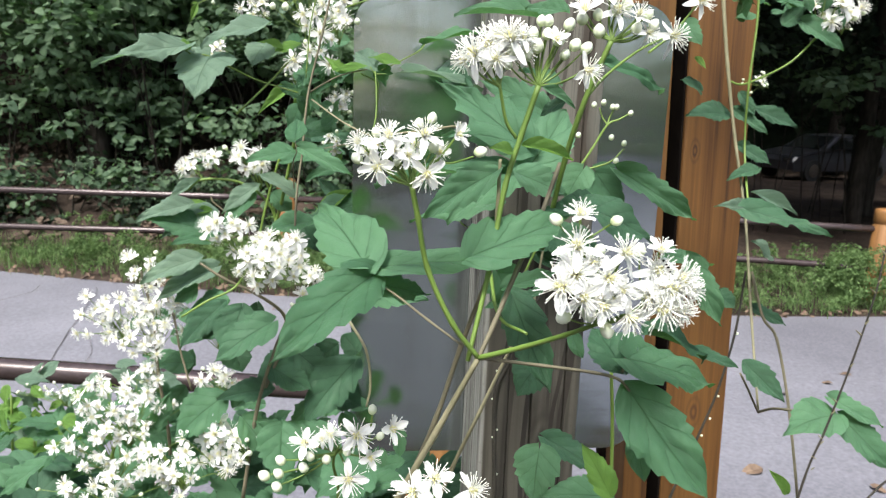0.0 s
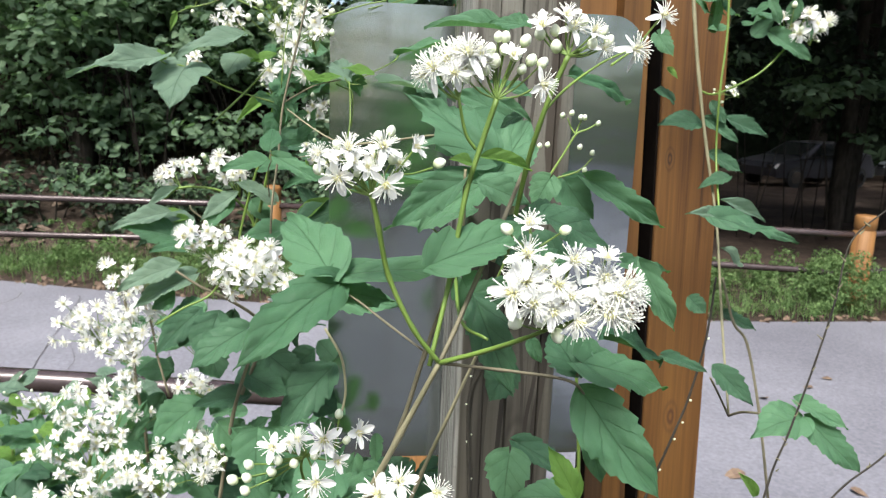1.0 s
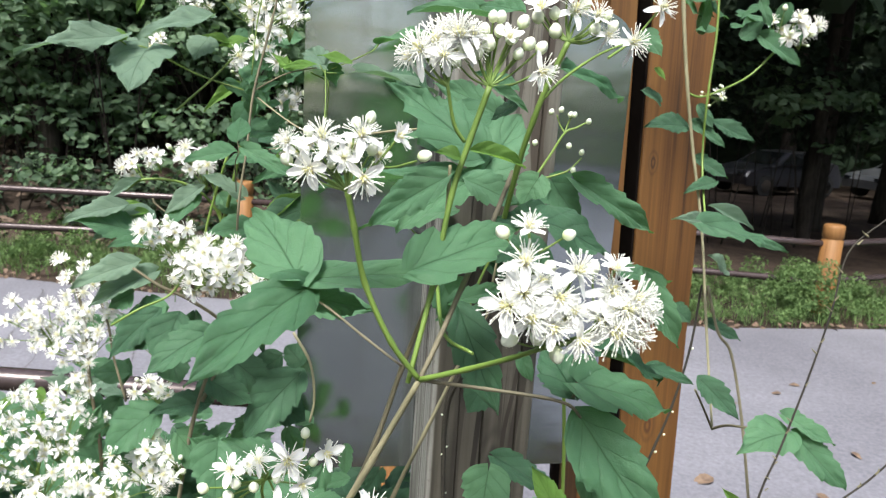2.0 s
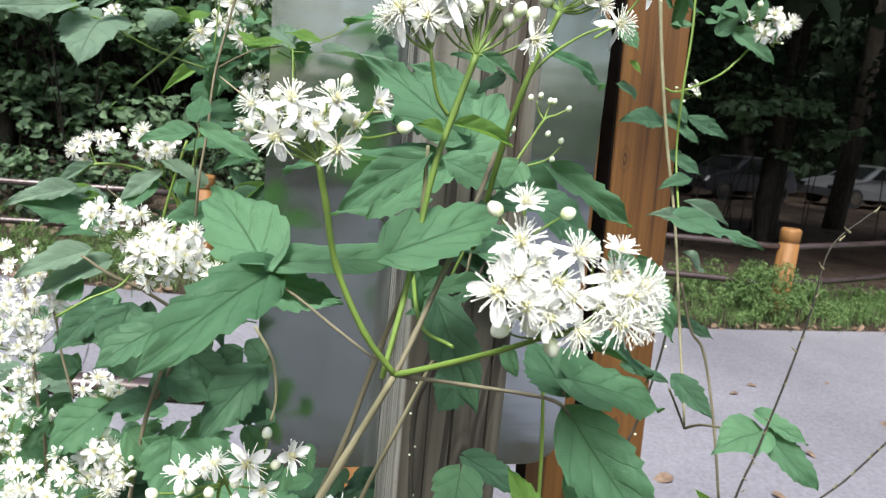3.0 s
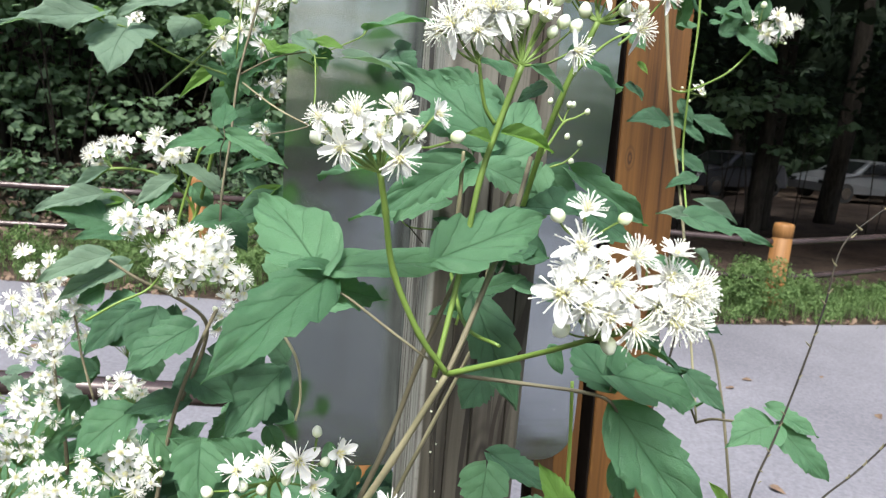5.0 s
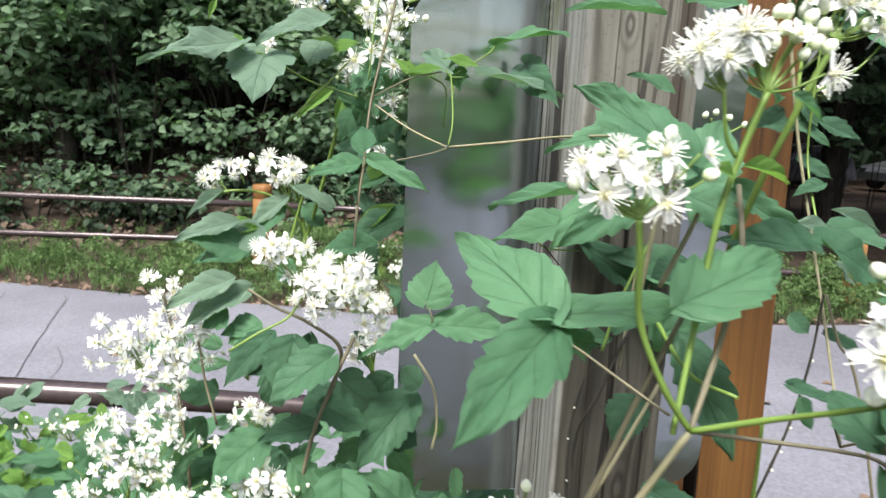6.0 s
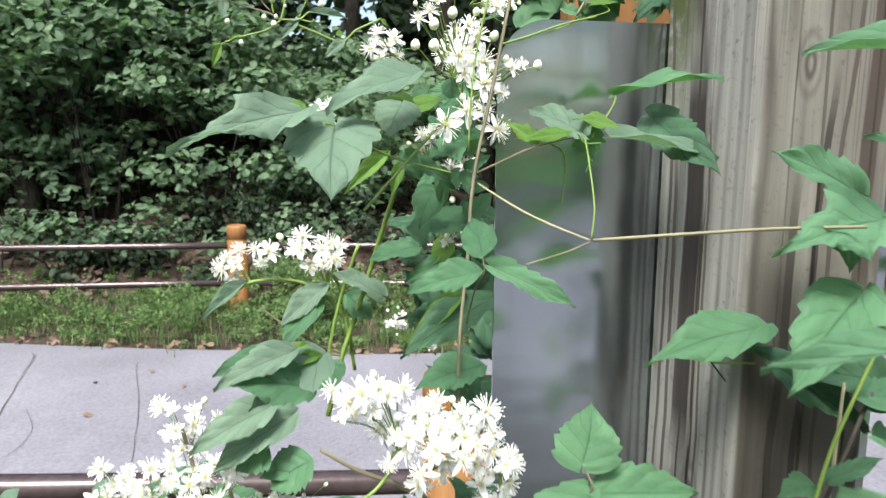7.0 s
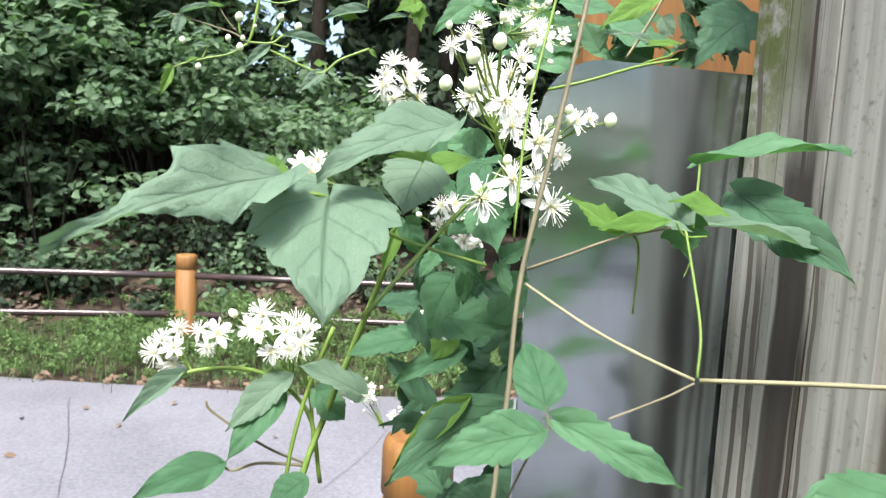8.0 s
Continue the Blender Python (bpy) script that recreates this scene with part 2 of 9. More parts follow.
M_LEAF = leaf_matter("leaf_green", (0.050, 0.134, 0.068), (0.113, 0.246, 0.130), (0.140, 0.380, 0.070), 0.50, 0.28)
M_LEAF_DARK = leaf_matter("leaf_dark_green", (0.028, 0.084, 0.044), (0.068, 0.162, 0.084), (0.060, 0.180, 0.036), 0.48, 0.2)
M_LEAF_PALE = leaf_matter("leaf_grey_green", (0.098, 0.172, 0.119), (0.170, 0.258, 0.183), (0.205, 0.380, 0.150), 0.54, 0.26)
M_LEAF_SOFT = leaf_matter("leaf_soft_green", (0.054, 0.145, 0.074), (0.110, 0.240, 0.130), (0.145, 0.350, 0.105), 0.54, 0.27)
M_LEAF_YOUNG = leaf_matter("leaf_young_green", (0.108, 0.232, 0.044), (0.178, 0.332, 0.070), (0.230, 0.440, 0.062), 0.51, 0.4)
M_PETAL = petal_matter("white_petal", (0.94, 0.945, 0.945), (0.96, 0.96, 0.92), 0.55, 0.12)
M_STAMEN = petal_matter("cream_stamen", (0.96, 0.96, 0.90), (0.96, 0.96, 0.86), 0.6, 0.10)
M_HEART = petal_matter("yellow_green_heart", (0.86, 0.83, 0.48), (0.88, 0.85, 0.42), 0.6, 0.2)
M_BUD = petal_matter("greenish_white_bud", (0.88, 0.90, 0.78), (0.86, 0.92, 0.66), 0.45, 0.15)
bn, bl = M_BUD.node_tree.nodes, M_BUD.node_tree.links
bz = bn.new("ShaderNodeSeparateXYZ")
bl.new(stretched(bn, bl, 1, 1, 1), bz.inputs[0])
bl.new(ramp(bn, bl, math_node(bn, bl, "ADD", bz.outputs["Z"], math_node(bn, bl, "MULTIPLY", noise_of(bn, bl, None, 3.0, 2), 0.3)), [(0.10, (0.50, 0.62, 0.26)), (0.45, (0.70, 0.77, 0.50)), (0.9, (0.80, 0.84, 0.70))]), bn["Principled BSDF"].inputs["Base Color"])
M_STEM_GREEN = surface("stem_green", (0.100, 0.168, 0.030), (0.190, 0.290, 0.062), 30, 6, 0.5, 0, 0.3, 0.0006)
M_STEM_BROWN = surface("stem_brown", (0.095, 0.085, 0.052), (0.21, 0.185, 0.12), 40, 8, 0.7, 0, 0.5, 0.0008)
M_STEM_STRAW = surface("stem_straw", (0.16, 0.150, 0.085), (0.29, 0.265, 0.165), 40, 8, 0.7, 0, 0.4, 0.0006)
M_STEM_DARK = surface("stem_dark", (0.019, 0.017, 0.013), (0.053, 0.045, 0.034), 40, 8, 0.8, 0, 0.4, 0.0006)
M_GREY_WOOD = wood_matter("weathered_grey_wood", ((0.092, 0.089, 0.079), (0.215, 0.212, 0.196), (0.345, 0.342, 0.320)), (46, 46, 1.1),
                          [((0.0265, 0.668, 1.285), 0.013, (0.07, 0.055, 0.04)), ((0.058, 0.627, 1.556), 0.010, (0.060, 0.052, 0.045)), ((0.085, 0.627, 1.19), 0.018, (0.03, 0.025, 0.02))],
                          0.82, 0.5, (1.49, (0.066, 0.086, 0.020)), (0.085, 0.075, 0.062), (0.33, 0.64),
                          # first band: brown stain with the overhanging leaf's shadow painted in
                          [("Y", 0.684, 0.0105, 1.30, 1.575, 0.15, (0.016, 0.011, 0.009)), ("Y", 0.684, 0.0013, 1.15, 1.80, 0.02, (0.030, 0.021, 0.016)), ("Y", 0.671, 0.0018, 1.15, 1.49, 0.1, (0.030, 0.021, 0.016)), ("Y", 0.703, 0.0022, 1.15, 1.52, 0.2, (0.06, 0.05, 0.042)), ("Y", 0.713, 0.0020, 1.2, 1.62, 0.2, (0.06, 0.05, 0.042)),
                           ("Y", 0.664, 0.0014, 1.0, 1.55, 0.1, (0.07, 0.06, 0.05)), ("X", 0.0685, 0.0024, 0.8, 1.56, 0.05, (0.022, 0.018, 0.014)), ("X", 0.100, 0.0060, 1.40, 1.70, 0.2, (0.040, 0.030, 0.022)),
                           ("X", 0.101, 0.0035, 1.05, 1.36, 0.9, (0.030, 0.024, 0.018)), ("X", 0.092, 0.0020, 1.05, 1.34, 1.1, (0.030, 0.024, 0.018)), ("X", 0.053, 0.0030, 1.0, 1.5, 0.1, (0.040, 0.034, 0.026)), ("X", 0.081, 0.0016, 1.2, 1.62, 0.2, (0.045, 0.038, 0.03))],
                          # first tint paints the leaves' shade on the front face
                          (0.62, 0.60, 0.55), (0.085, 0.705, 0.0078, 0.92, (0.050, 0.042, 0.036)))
M_BROWN_WOOD = wood_matter("brown_stained_wood", ((0.036, 0.014, 0.0035), (0.108, 0.044, 0.0095), (0.178, 0.083, 0.020)), (38, 38, 1.1),
                           [((0.374, 0.990, 1.439), 0.009, (0.03, 0.012, 0.006)), ((0.40, 0.990, 1.05), 0.014, (0.06, 0.022, 0.01))], 0.6, 0.35)
M_POST_WOOD = wood_matter("orange_stained_wood", ((0.110, 0.045, 0.012), (0.205, 0.092, 0.027), (0.275, 0.132, 0.042)), (30, 30, 1.5), (), 0.62, 0.35)
M_PIPE = surface("brown_painted_steel", (0.046, 0.032, 0.033), (0.080, 0.061, 0.064), 50, 5, 0.27, 0.3, 0.15, 0.0008)
M_PATH = surface("worn_concrete", (0.116, 0.114, 0.138), (0.212, 0.210, 0.244), 55, 0.8, 0.85, 0, 0.35, 0.004)
M_SOIL = surface("leaf_litter_soil", (0.028, 0.022, 0.018), (0.088, 0.064, 0.051), 14, 1.3, 0.95, 0, 0.9, 0.03, gloss=0.05)
M_BARK = surface("dark_bark", (0.012, 0.010, 0.008), (0.046, 0.040, 0.034), 26, 4, 0.9, 0, 0.9, 0.02, (1, 1, 0.25), 0.08)
M_LITTER = surface("dry_leaf", (0.095, 0.060, 0.042), (0.210, 0.145, 0.100), 40, 9, 0.8, 0, 0.4, 0.002)
M_LITTER_OLD = surface("rotting_leaf", (0.075, 0.056, 0.045), (0.180, 0.132, 0.102), 40, 9, 0.85, 0, 0.4, 0.002, gloss=0.1)
M_FOLIAGE = leaf_matter("woodland_leaf", (0.030, 0.072, 0.034), (0.085, 0.165, 0.080), (0.17, 0.32, 0.11), 0.72, 0.40, False)
# darker copy of the woodland leaf, deep shade put into its colour
M_FOLIAGE_SHADED = leaf_matter("shaded_woodland_leaf", (0.014, 0.034, 0.018), (0.040, 0.075, 0.038), (0.03, 0.07, 0.02), 0.55, 0.15, False)
M_GRASS = leaf_matter("verge_leaf", (0.060, 0.120, 0.034), (0.125, 0.205, 0.065), (0.13, 0.24, 0.04), 0.75, 0.3, False)
# near-black colour for the shade in the timber frame's gap
M_GAP_SHADE = surface("gap_shade_black", (0.004, 0.003, 0.003), (0.014, 0.010, 0.008), 30, 5, 0.95, 0, 0.4, 0.002, gloss=0.05)
M_SEAM = surface("joint_dirt", (0.045, 0.041, 0.041), (0.098, 0.090, 0.090), 60, 8, 0.95, 0, 0.4, 0.002)


def island_tint(m, low, high):
    """Tell leaf from leaf within one joined mesh."""
    nodes, links = m.node_tree.nodes, m.node_tree.links
    geo = nodes.new("ShaderNodeNewGeometry")
    col = ramp(nodes, links, geo.outputs["Random Per Island"], [(0.0, low), (0.75, high), (1.0, tuple(min(1, 1.2 * c) for c in high))])
    links.new(col, nodes["Principled BSDF"].inputs["Base Color"])


island_tint(M_FOLIAGE, (0.064, 0.106, 0.069), (0.146, 0.214, 0.132))
# this tint carries the dark under the trees
island_tint(M_FOLIAGE_SHADED, (0.008, 0.015, 0.009), (0.029, 0.046, 0.027))
island_tint(M_GRASS, (0.048, 0.090, 0.034), (0.150, 0.232, 0.092))

# brushed aluminium
M_ALU, an, al = tree_of("satin_aluminium")
brush = noise_of(an, al, stretched(an, al, 3, 3, 160), 1.0, 5)
smear = noise_of(an, al, stretched(an, al, 6, 6, 9), 1.0, 4)
grime = noise_of(an, al, stretched(an, al, 26, 26, 2.2), 1.0, 5, 0.65)
alu = ramp(an, al, smear, [(0.3, (0.40, 0.445, 0.475)), (0.7, (0.53, 0.57, 0.59))])
alu = mixed(an, al, math_node(an, al, "MULTIPLY", math_node(an, al, "SUBTRACT", grime, 0.52, True), 1.6, True), alu, (0.30, 0.30, 0.29))
chalk = noise_of(an, al, stretched(an, al, 300, 300, 300), 1.0, 1)
chalk = math_node(an, al, "MULTIPLY", math_node(an, al, "SUBTRACT", chalk, 0.80, True), 20.0, True)
alu = mixed(an, al, chalk, alu, (0.80, 0.82, 0.82))
b = an["Principled BSDF"]
al.new(alu, b.inputs["Base Color"])
al.new(math_node(an, al, "SUBTRACT", 1.0, chalk), b.inputs["Metallic"])
rr = math_node(an, al, "ADD", math_node(an, al, "MULTIPLY", smear, 0.10), math_node(an, al, "ADD", math_node(an, al, "MULTIPLY", grime, 0.10), 0.05))
al.new(rr, b.inputs["Roughness"])
ripple = noise_of(an, al, stretched(an, al, 6, 6, 15), 1.0, 2)
both = math_node(an, al, "ADD", math_node(an, al, "MULTIPLY", brush, 0.03), ripple)
bumped(an, al, b, both, 0.34, 0.004)


# ---- mesh helpers ----
def part(name, bm, material, parent=None, label=""):
    me = bpy.data.meshes.new(name)
    bm.to_mesh(me)
    bm.free()
    me.materials.append(material)
    ob = new(name, me)
    ob.parent = parent
    return tagged(ob, label)


def thing(name, label, category, group="", kind="", at=(0, 0, 0)):
    ob = new(name)
    ob.empty_display_size = 0.05
    ob.location = at
    return tagged(ob, label, category, group, kind)


def box(bm, lo, hi, bevel=0.0, seg=2):
    made = bmesh.ops.create_cube(bm, size=1, matrix=Matrix.Translation([(a + c) / 2 for a, c in zip(lo, hi)]) @ Matrix.Diagonal([c - a for a, c in zip(lo, hi)] + [1]))
    if bevel:
        edges = list({e for v in made["verts"] for e in v.link_edges})
        bmesh.ops.bevel(bm, geom=edges, offset=bevel, segments=seg, affect="EDGES", profile=0.6)
    return bm


def spline(points, steps):
    """Points of a smooth curve through those given."""
    p = [Vector(q) for q in points]
    p = [p[0] * 2 - p[1]] + p + [p[-1] * 2 - p[-2]]
    out = []
    for i in range(1, len(p) - 2):
        for k in range(steps):
            t = k / steps
            a, b2, c, d = p[i - 1], p[i], p[i + 1], p[i + 2]
            out.append(0.5 * (2 * b2 + (c - a) * t + (2 * a - 5 * b2 + 4 * c - d) * t * t + (3 * b2 - a - 3 * c + d) * t ** 3))
    out.append(p[-2])
    return out


def tube(bm, points, r0, r1, steps=5, sides=6, knot=0.0):
    path = spline(points, steps) if len(points) > 2 else [Vector(points[0]).lerp(Vector(points[1]), k / 3) for k in range(4)]
    last, n = None, len(path)
    side = None
    for i, q in enumerate(path):
        way = (path[min(i + 1, n - 1)] - path[max(i - 1, 0)]).normalized()
        side = way.orthogonal().normalized() if side is None else (side - way * side.dot(way)).normalized()
        up = way.cross(side)
        r = r0 + (r1 - r0) * i / (n - 1)
        if knot and i % steps == 0 and 0 < i < n - 1:
            r *= 1 + knot
        ring = [bm.verts.new(q + r * (math.cos(a) * side + math.sin(a) * up)) for a in (2 * math.pi * k / sides for k in range(sides))]
        if last:
            for k in range(sides):
                bm.faces.new((last[k], last[(k + 1) % sides], ring[(k + 1) % sides], ring[k])).smooth = True
        else:
            bm.faces.new(list(reversed(ring)))
        last = ring
    bm.faces.new(last)
    return bm


def joined(name, verts, faces, material, parent=None, label="", smooth=False):
    me = bpy.data.meshes.new(name)
    me.from_pydata(verts, [], faces)
    if smooth:
        me.polygons.foreach_set("use_smooth", [True] * len(me.polygons))
    me.materials.append(material)
    ob = new(name, me)
    ob.parent = parent
    return tagged(ob, label)


def leaf_cloud(name, centres, count, size, material, parent=None, label="", seed=1, spread=0.3, flat=0.6, long=1.6, squash=0.8):
    """Many small bent leaves about the centres: (x, y, z, radius)."""
    rng = np.random.default_rng(seed)
    cs = np.array(centres, float)
    weight = cs[:, 3] ** 2
    pick = rng.choice(len(cs), count, p=weight / weight.sum())
    d = rng.normal(size=(count, 3))
    d /= np.linalg.norm(d, axis=1)[:, None]
    rad = cs[pick, 3] * rng.uniform(0.35, 1.0, count) ** 0.6
    pos = cs[pick, :3] + d * rad[:, None] * np.array([1, 1, squash])
    nrm = d * (1 - flat) + np.array([0, -0.25, 1]) * flat + rng.normal(size=(count, 3)) * spread
    nrm /= np.linalg.norm(nrm, axis=1)[:, None]
    t = rng.normal(size=(count, 3))
    t -= nrm * (t * nrm).sum(1)[:, None]
    t /= np.linalg.norm(t, axis=1)[:, None]
    s = np.cross(nrm, t)
    ln = size * rng.uniform(0.6, 1.35, count)[:, None]
    wd = ln / long / 2
    def at(u, v, lift):
        return pos + t * ln * (u - 0.5) + s * wd * v + nrm * ln * (lift - 0.14 * u * u)

    ring = [at(0.0, 0, 0), at(0.18, 0.78, 0.05), at(0.42, 1.0, 0.07), at(0.72, 0.62, 0.04), at(1.0, 0, 0), at(0.72, -0.62, 0.04), at(0.42, -1.0, 0.07), at(0.18, -0.78, 0.05), at(0.45, 0, 0)]
    verts = np.stack(ring, 1).reshape(-1, 3)
    k = np.arange(count)[:, None] * 9
    faces = np.concatenate([k + np.array([i, (i + 1) % 8, 8]) for i in range(8)], 1).reshape(-1, 3)
    return joined(name, verts.tolist(), faces.tolist(), material, parent, label)


# ---- ground, path ----
def far_edge(x):
    return 4.83 + 0.022 * (x - 3.4) ** 2 + (0.006 * (x - 3.4) ** 2 if x < 0 else 0.0)


def ground_height(x, y):
    fence_y = 6.1 - 0.24 * min(max(x - 1.7, -2.5), 2.5)
    back = max(0.0, y - fence_y - 0.35)
    left = 1 / (1 + math.exp((x - 1.4) * 1.1))
    rise = 0.46 * back * left - 0.036 * back * (1 - left)
    z = min(rise, 2.6 + 0.02 * back)
    z += 0.07 * noise.noise((x * 0.9, y * 0.9, 0)) * min(1, back)
    return z - 0.03


gx = sorted(set([-70, -50, -35, -25, -18, -14] + [-11 + 0.45 * k for k in range(62)] + [18, 20, 23, 27, 33, 42, 55, 70]))
gy = sorted(set([-60, -40, -28, -20, -14, -10, -7, -5, -3, -2, -1, 0, 1, 2, 3, 4, 5] + [5.4 + 0.35 * k for k in range(30)] + [17, 19, 22, 26, 31, 38, 48, 60, 90]))
gv = [(x, y, ground_height(x, y)) for y in gy for x in gx]
gf = [(j * len(gx) + i, j * len(gx) + i + 1, (j + 1) * len(gx) + i + 1, (j + 1) * len(gx) + i) for j in range(len(gy) - 1) for i in range(len(gx) - 1)]
tagged(joined("ground", gv, gf, M_SOIL, None, "", True), "dark brown soil covered with leaf litter", "ground", "", "structure")

xs = [-14 + 0.5 * k for k in range(57)]
near_edge = [far_edge(x) - 3.05 for x in xs]
pv, pf = [], []
for x, yn in zip(xs, near_edge):
    yf = far_edge(x) + 0.03 * noise.noise((x * 2.1, 0, 3)) 
    pv += [(x, yn, -0.06), (x, yn, 0.0)] + [(x, yn + (yf - yn) * k / 6, 0.012 * math.sin(math.pi * k / 6)) for k in range(1, 6)] + [(x, yf, 0.0), (x, yf, -0.06)]
for i in range(len(xs) - 1):
    pf += [(9 * i + k, 9 * i + k + 1, 9 * i + k + 10, 9 * i + k + 9) for k in range(8)]
pf = [tuple(reversed(f)) for f in pf]
path = tagged(joined("path", pv, pf, M_PATH, None, "", False), "worn pale grey concrete path with fine cracks", "path", "", "structure")


def crack(points, width, z=0.016):
    bm = bmesh.new()
    line = spline([(x, y, z) for x, y in points], 8)
    rows = []
    for i, q in enumerate(line):
        w = width * (0.6 + 0.8 * abs(noise.noise(q * 9)))
        off = 0.012 * noise.noise(q * 6 + Vector((5, 0, 0)))
        rows.append((bm.verts.new((q.x - w + off, q.y, z + 0.0005)), bm.verts.new((q.x + w + off, q.y, z + 0.0005))))
    for a, c in zip(rows, rows[1:]):
        bm.faces.new((a[0], a[1], c[1], c[0]))
    part("crack", bm, M_SEAM, path, "thin dark crack in the concrete")


crack([(-2.10, 5.45), (-2.05, 5.33), (-1.95, 4.75), (-1.83, 4.13), (-1.66, 3.3)], 0.0035)
crack([(-2.52, 5.5), (-2.50, 5.3), (-2.70, 4.95), (-2.95, 4.6)], 0.0035)
crack([(-1.33, 5.1), (-1.31, 4.95), (-1.16, 4.3), (-1.06, 3.72), (-1.0, 3.2)], 0.0022)
crack([(-1.75, 4.35), (-1.60, 3.95), (-1.72, 3.5), (-1.9, 3.1)], 0.002)
crack([(0.55, 4.4), (0.40, 4.1), (0.15, 3.7), (-0.1, 3.4)], 0.0018)

M_TARMAC = surface("dark_tarmac", (0.032, 0.035, 0.040), (0.068, 0.072, 0.080), 50, 0.9, 0.85, 0, 0.5, 0.004)


def flat_area(name, label, category, xs2, ys2, material, z):
    n = len(xs2)
    verts = [(x, y, z + 0.01 * noise.noise((x * 0.3, y * 0.3, 0))) for y in ys2 for x in xs2]
    faces = [(n * j + i, n * j + i + 1, n * j + i + n + 1, n * j + i + n) for j in range(len(ys2) - 1) for i in range(n - 1)]
    return tagged(joined(name, verts, faces, material, None, "", True), label, category, "", "structure")


# unseen surfaces, added to darken and lighten the metal sign's reflection
flat_area("road", "unseen dark tarmac strip added for the sign to mirror", "road", (-40, -20, -10, -5, -2, 1.1), (-9, -7, -5, -3.5, -2.2, -1.5), M_TARMAC, 0.004)
flat_area("road", "unseen pale grey paving added for the sign to mirror", "road", (1.1, 3, 5, 9, 15, 40), (-18, -14, -10, -7, -4, -1.5), M_PATH, 0.004)


# ---- fences of round timber posts and steel pipes ----
def round_post(name, x, y, z0, z1, r, label, lean=0.0):
    ob = thing(name, label, "post", "round timber fence posts", "", (x, y, z0))
    bm = bmesh.new()
    h = z1 - z0
    prof = [(r, -0.2), (r, h - 0.135), (r * 0.90, h - 0.128), (r * 0.90, h - 0.116), (r, h - 0.109), (r, h - 0.022), (r * 0.93, h - 0.006), (r * 0.80, h)]
    rings = []
    for rad, z in prof:
        rings.append([bm.verts.new((rad * math.cos(a) * (1 + 0.02 * math.sin(3 * a)) + lean * z, rad * math.sin(a), z)) for a in (2 * math.pi * k / 20 for k in range(20))])
    for u, v in zip(rings, rings[1:]):
        for k in range(20):
            bm.faces.new((u[k], u[(k + 1) % 20], v[(k + 1) % 20], v[k])).smooth = True
    bm.faces.new(rings[-1])
    part("shaft", bm, M_POST_WOOD, ob)
    return ob


round_post("fence_post", -0.81, 6.60, 0.0, 0.735, 0.086, "orange-stained round timber fence post with a grooved head")
round_post("fence_post", 2.25, 5.91, 0.0, 0.735, 0.086, "orange-stained round timber fence post with a grooved head")
round_post("fence_post", 4.17, 5.40, -0.02, 0.745, 0.086, "orange-stained round timber fence post among low weeds")
round_post("fence_post", -3.62, 6.66, 0.0, 0.76, 0.086, "orange-stained round timber fence post with a grooved head")
round_post("fence_post", 6.55, 6.10, -0.05, 0.80, 0.086, "orange-stained round timber fence post with a grooved head")
round_post("fence_post", -3.2, 1.80, -0.02, 1.20, 0.070, "orange-stained round timber post at the near path edge")
round_post("fence_post", 0.088, 1.68, -0.02, 1.025, 0.070, "orange-stained round timber post at the near path edge")


def pipe(label, points, r):
    ob = thing("fence_rail", label, "rail", "steel pipe fence rails", "", points[0])
    base = Vector(points[0])
    bm = tube(bmesh.new(), [Vector(q) - base for q in points], r, r, 4, 14)
    part("pipe", bm, M_PIPE, ob)
    return ob


TOP, LOW = 0.555, 0.225
for z, word in ((TOP, "upper"), (LOW, "lower")):
    pipe("dark brown painted steel pipe, %s rail of the path fence" % word, [(-9.5, 7.2, z + 0.03), (-3.62, 6.66, z + 0.025), (-0.81, 6.60, z)], 0.029)
    pipe("dark brown painted steel pipe, %s rail of the path fence" % word, [(-0.81, 6.60, z), (2.25, 5.91, z + 0.02), (4.17, 5.40, z + 0.02)], 0.029)
    pipe("dark brown painted steel pipe, %s rail of the path fence" % word, [(4.17, 5.40, z + 0.02), (5.4, 5.72, z + 0.05), (6.55, 6.10, z + 0.06), (10.5, 7.4, z + 0.06)], 0.029)
pipe("glossy dark brown steel pipe rail beside the path", [(-3.2, 1.80, 0.975), (-0.91, 1.68, 0.853), (-0.272, 1.68, 0.803), (0.05, 1.68, 0.780)], 0.0262)


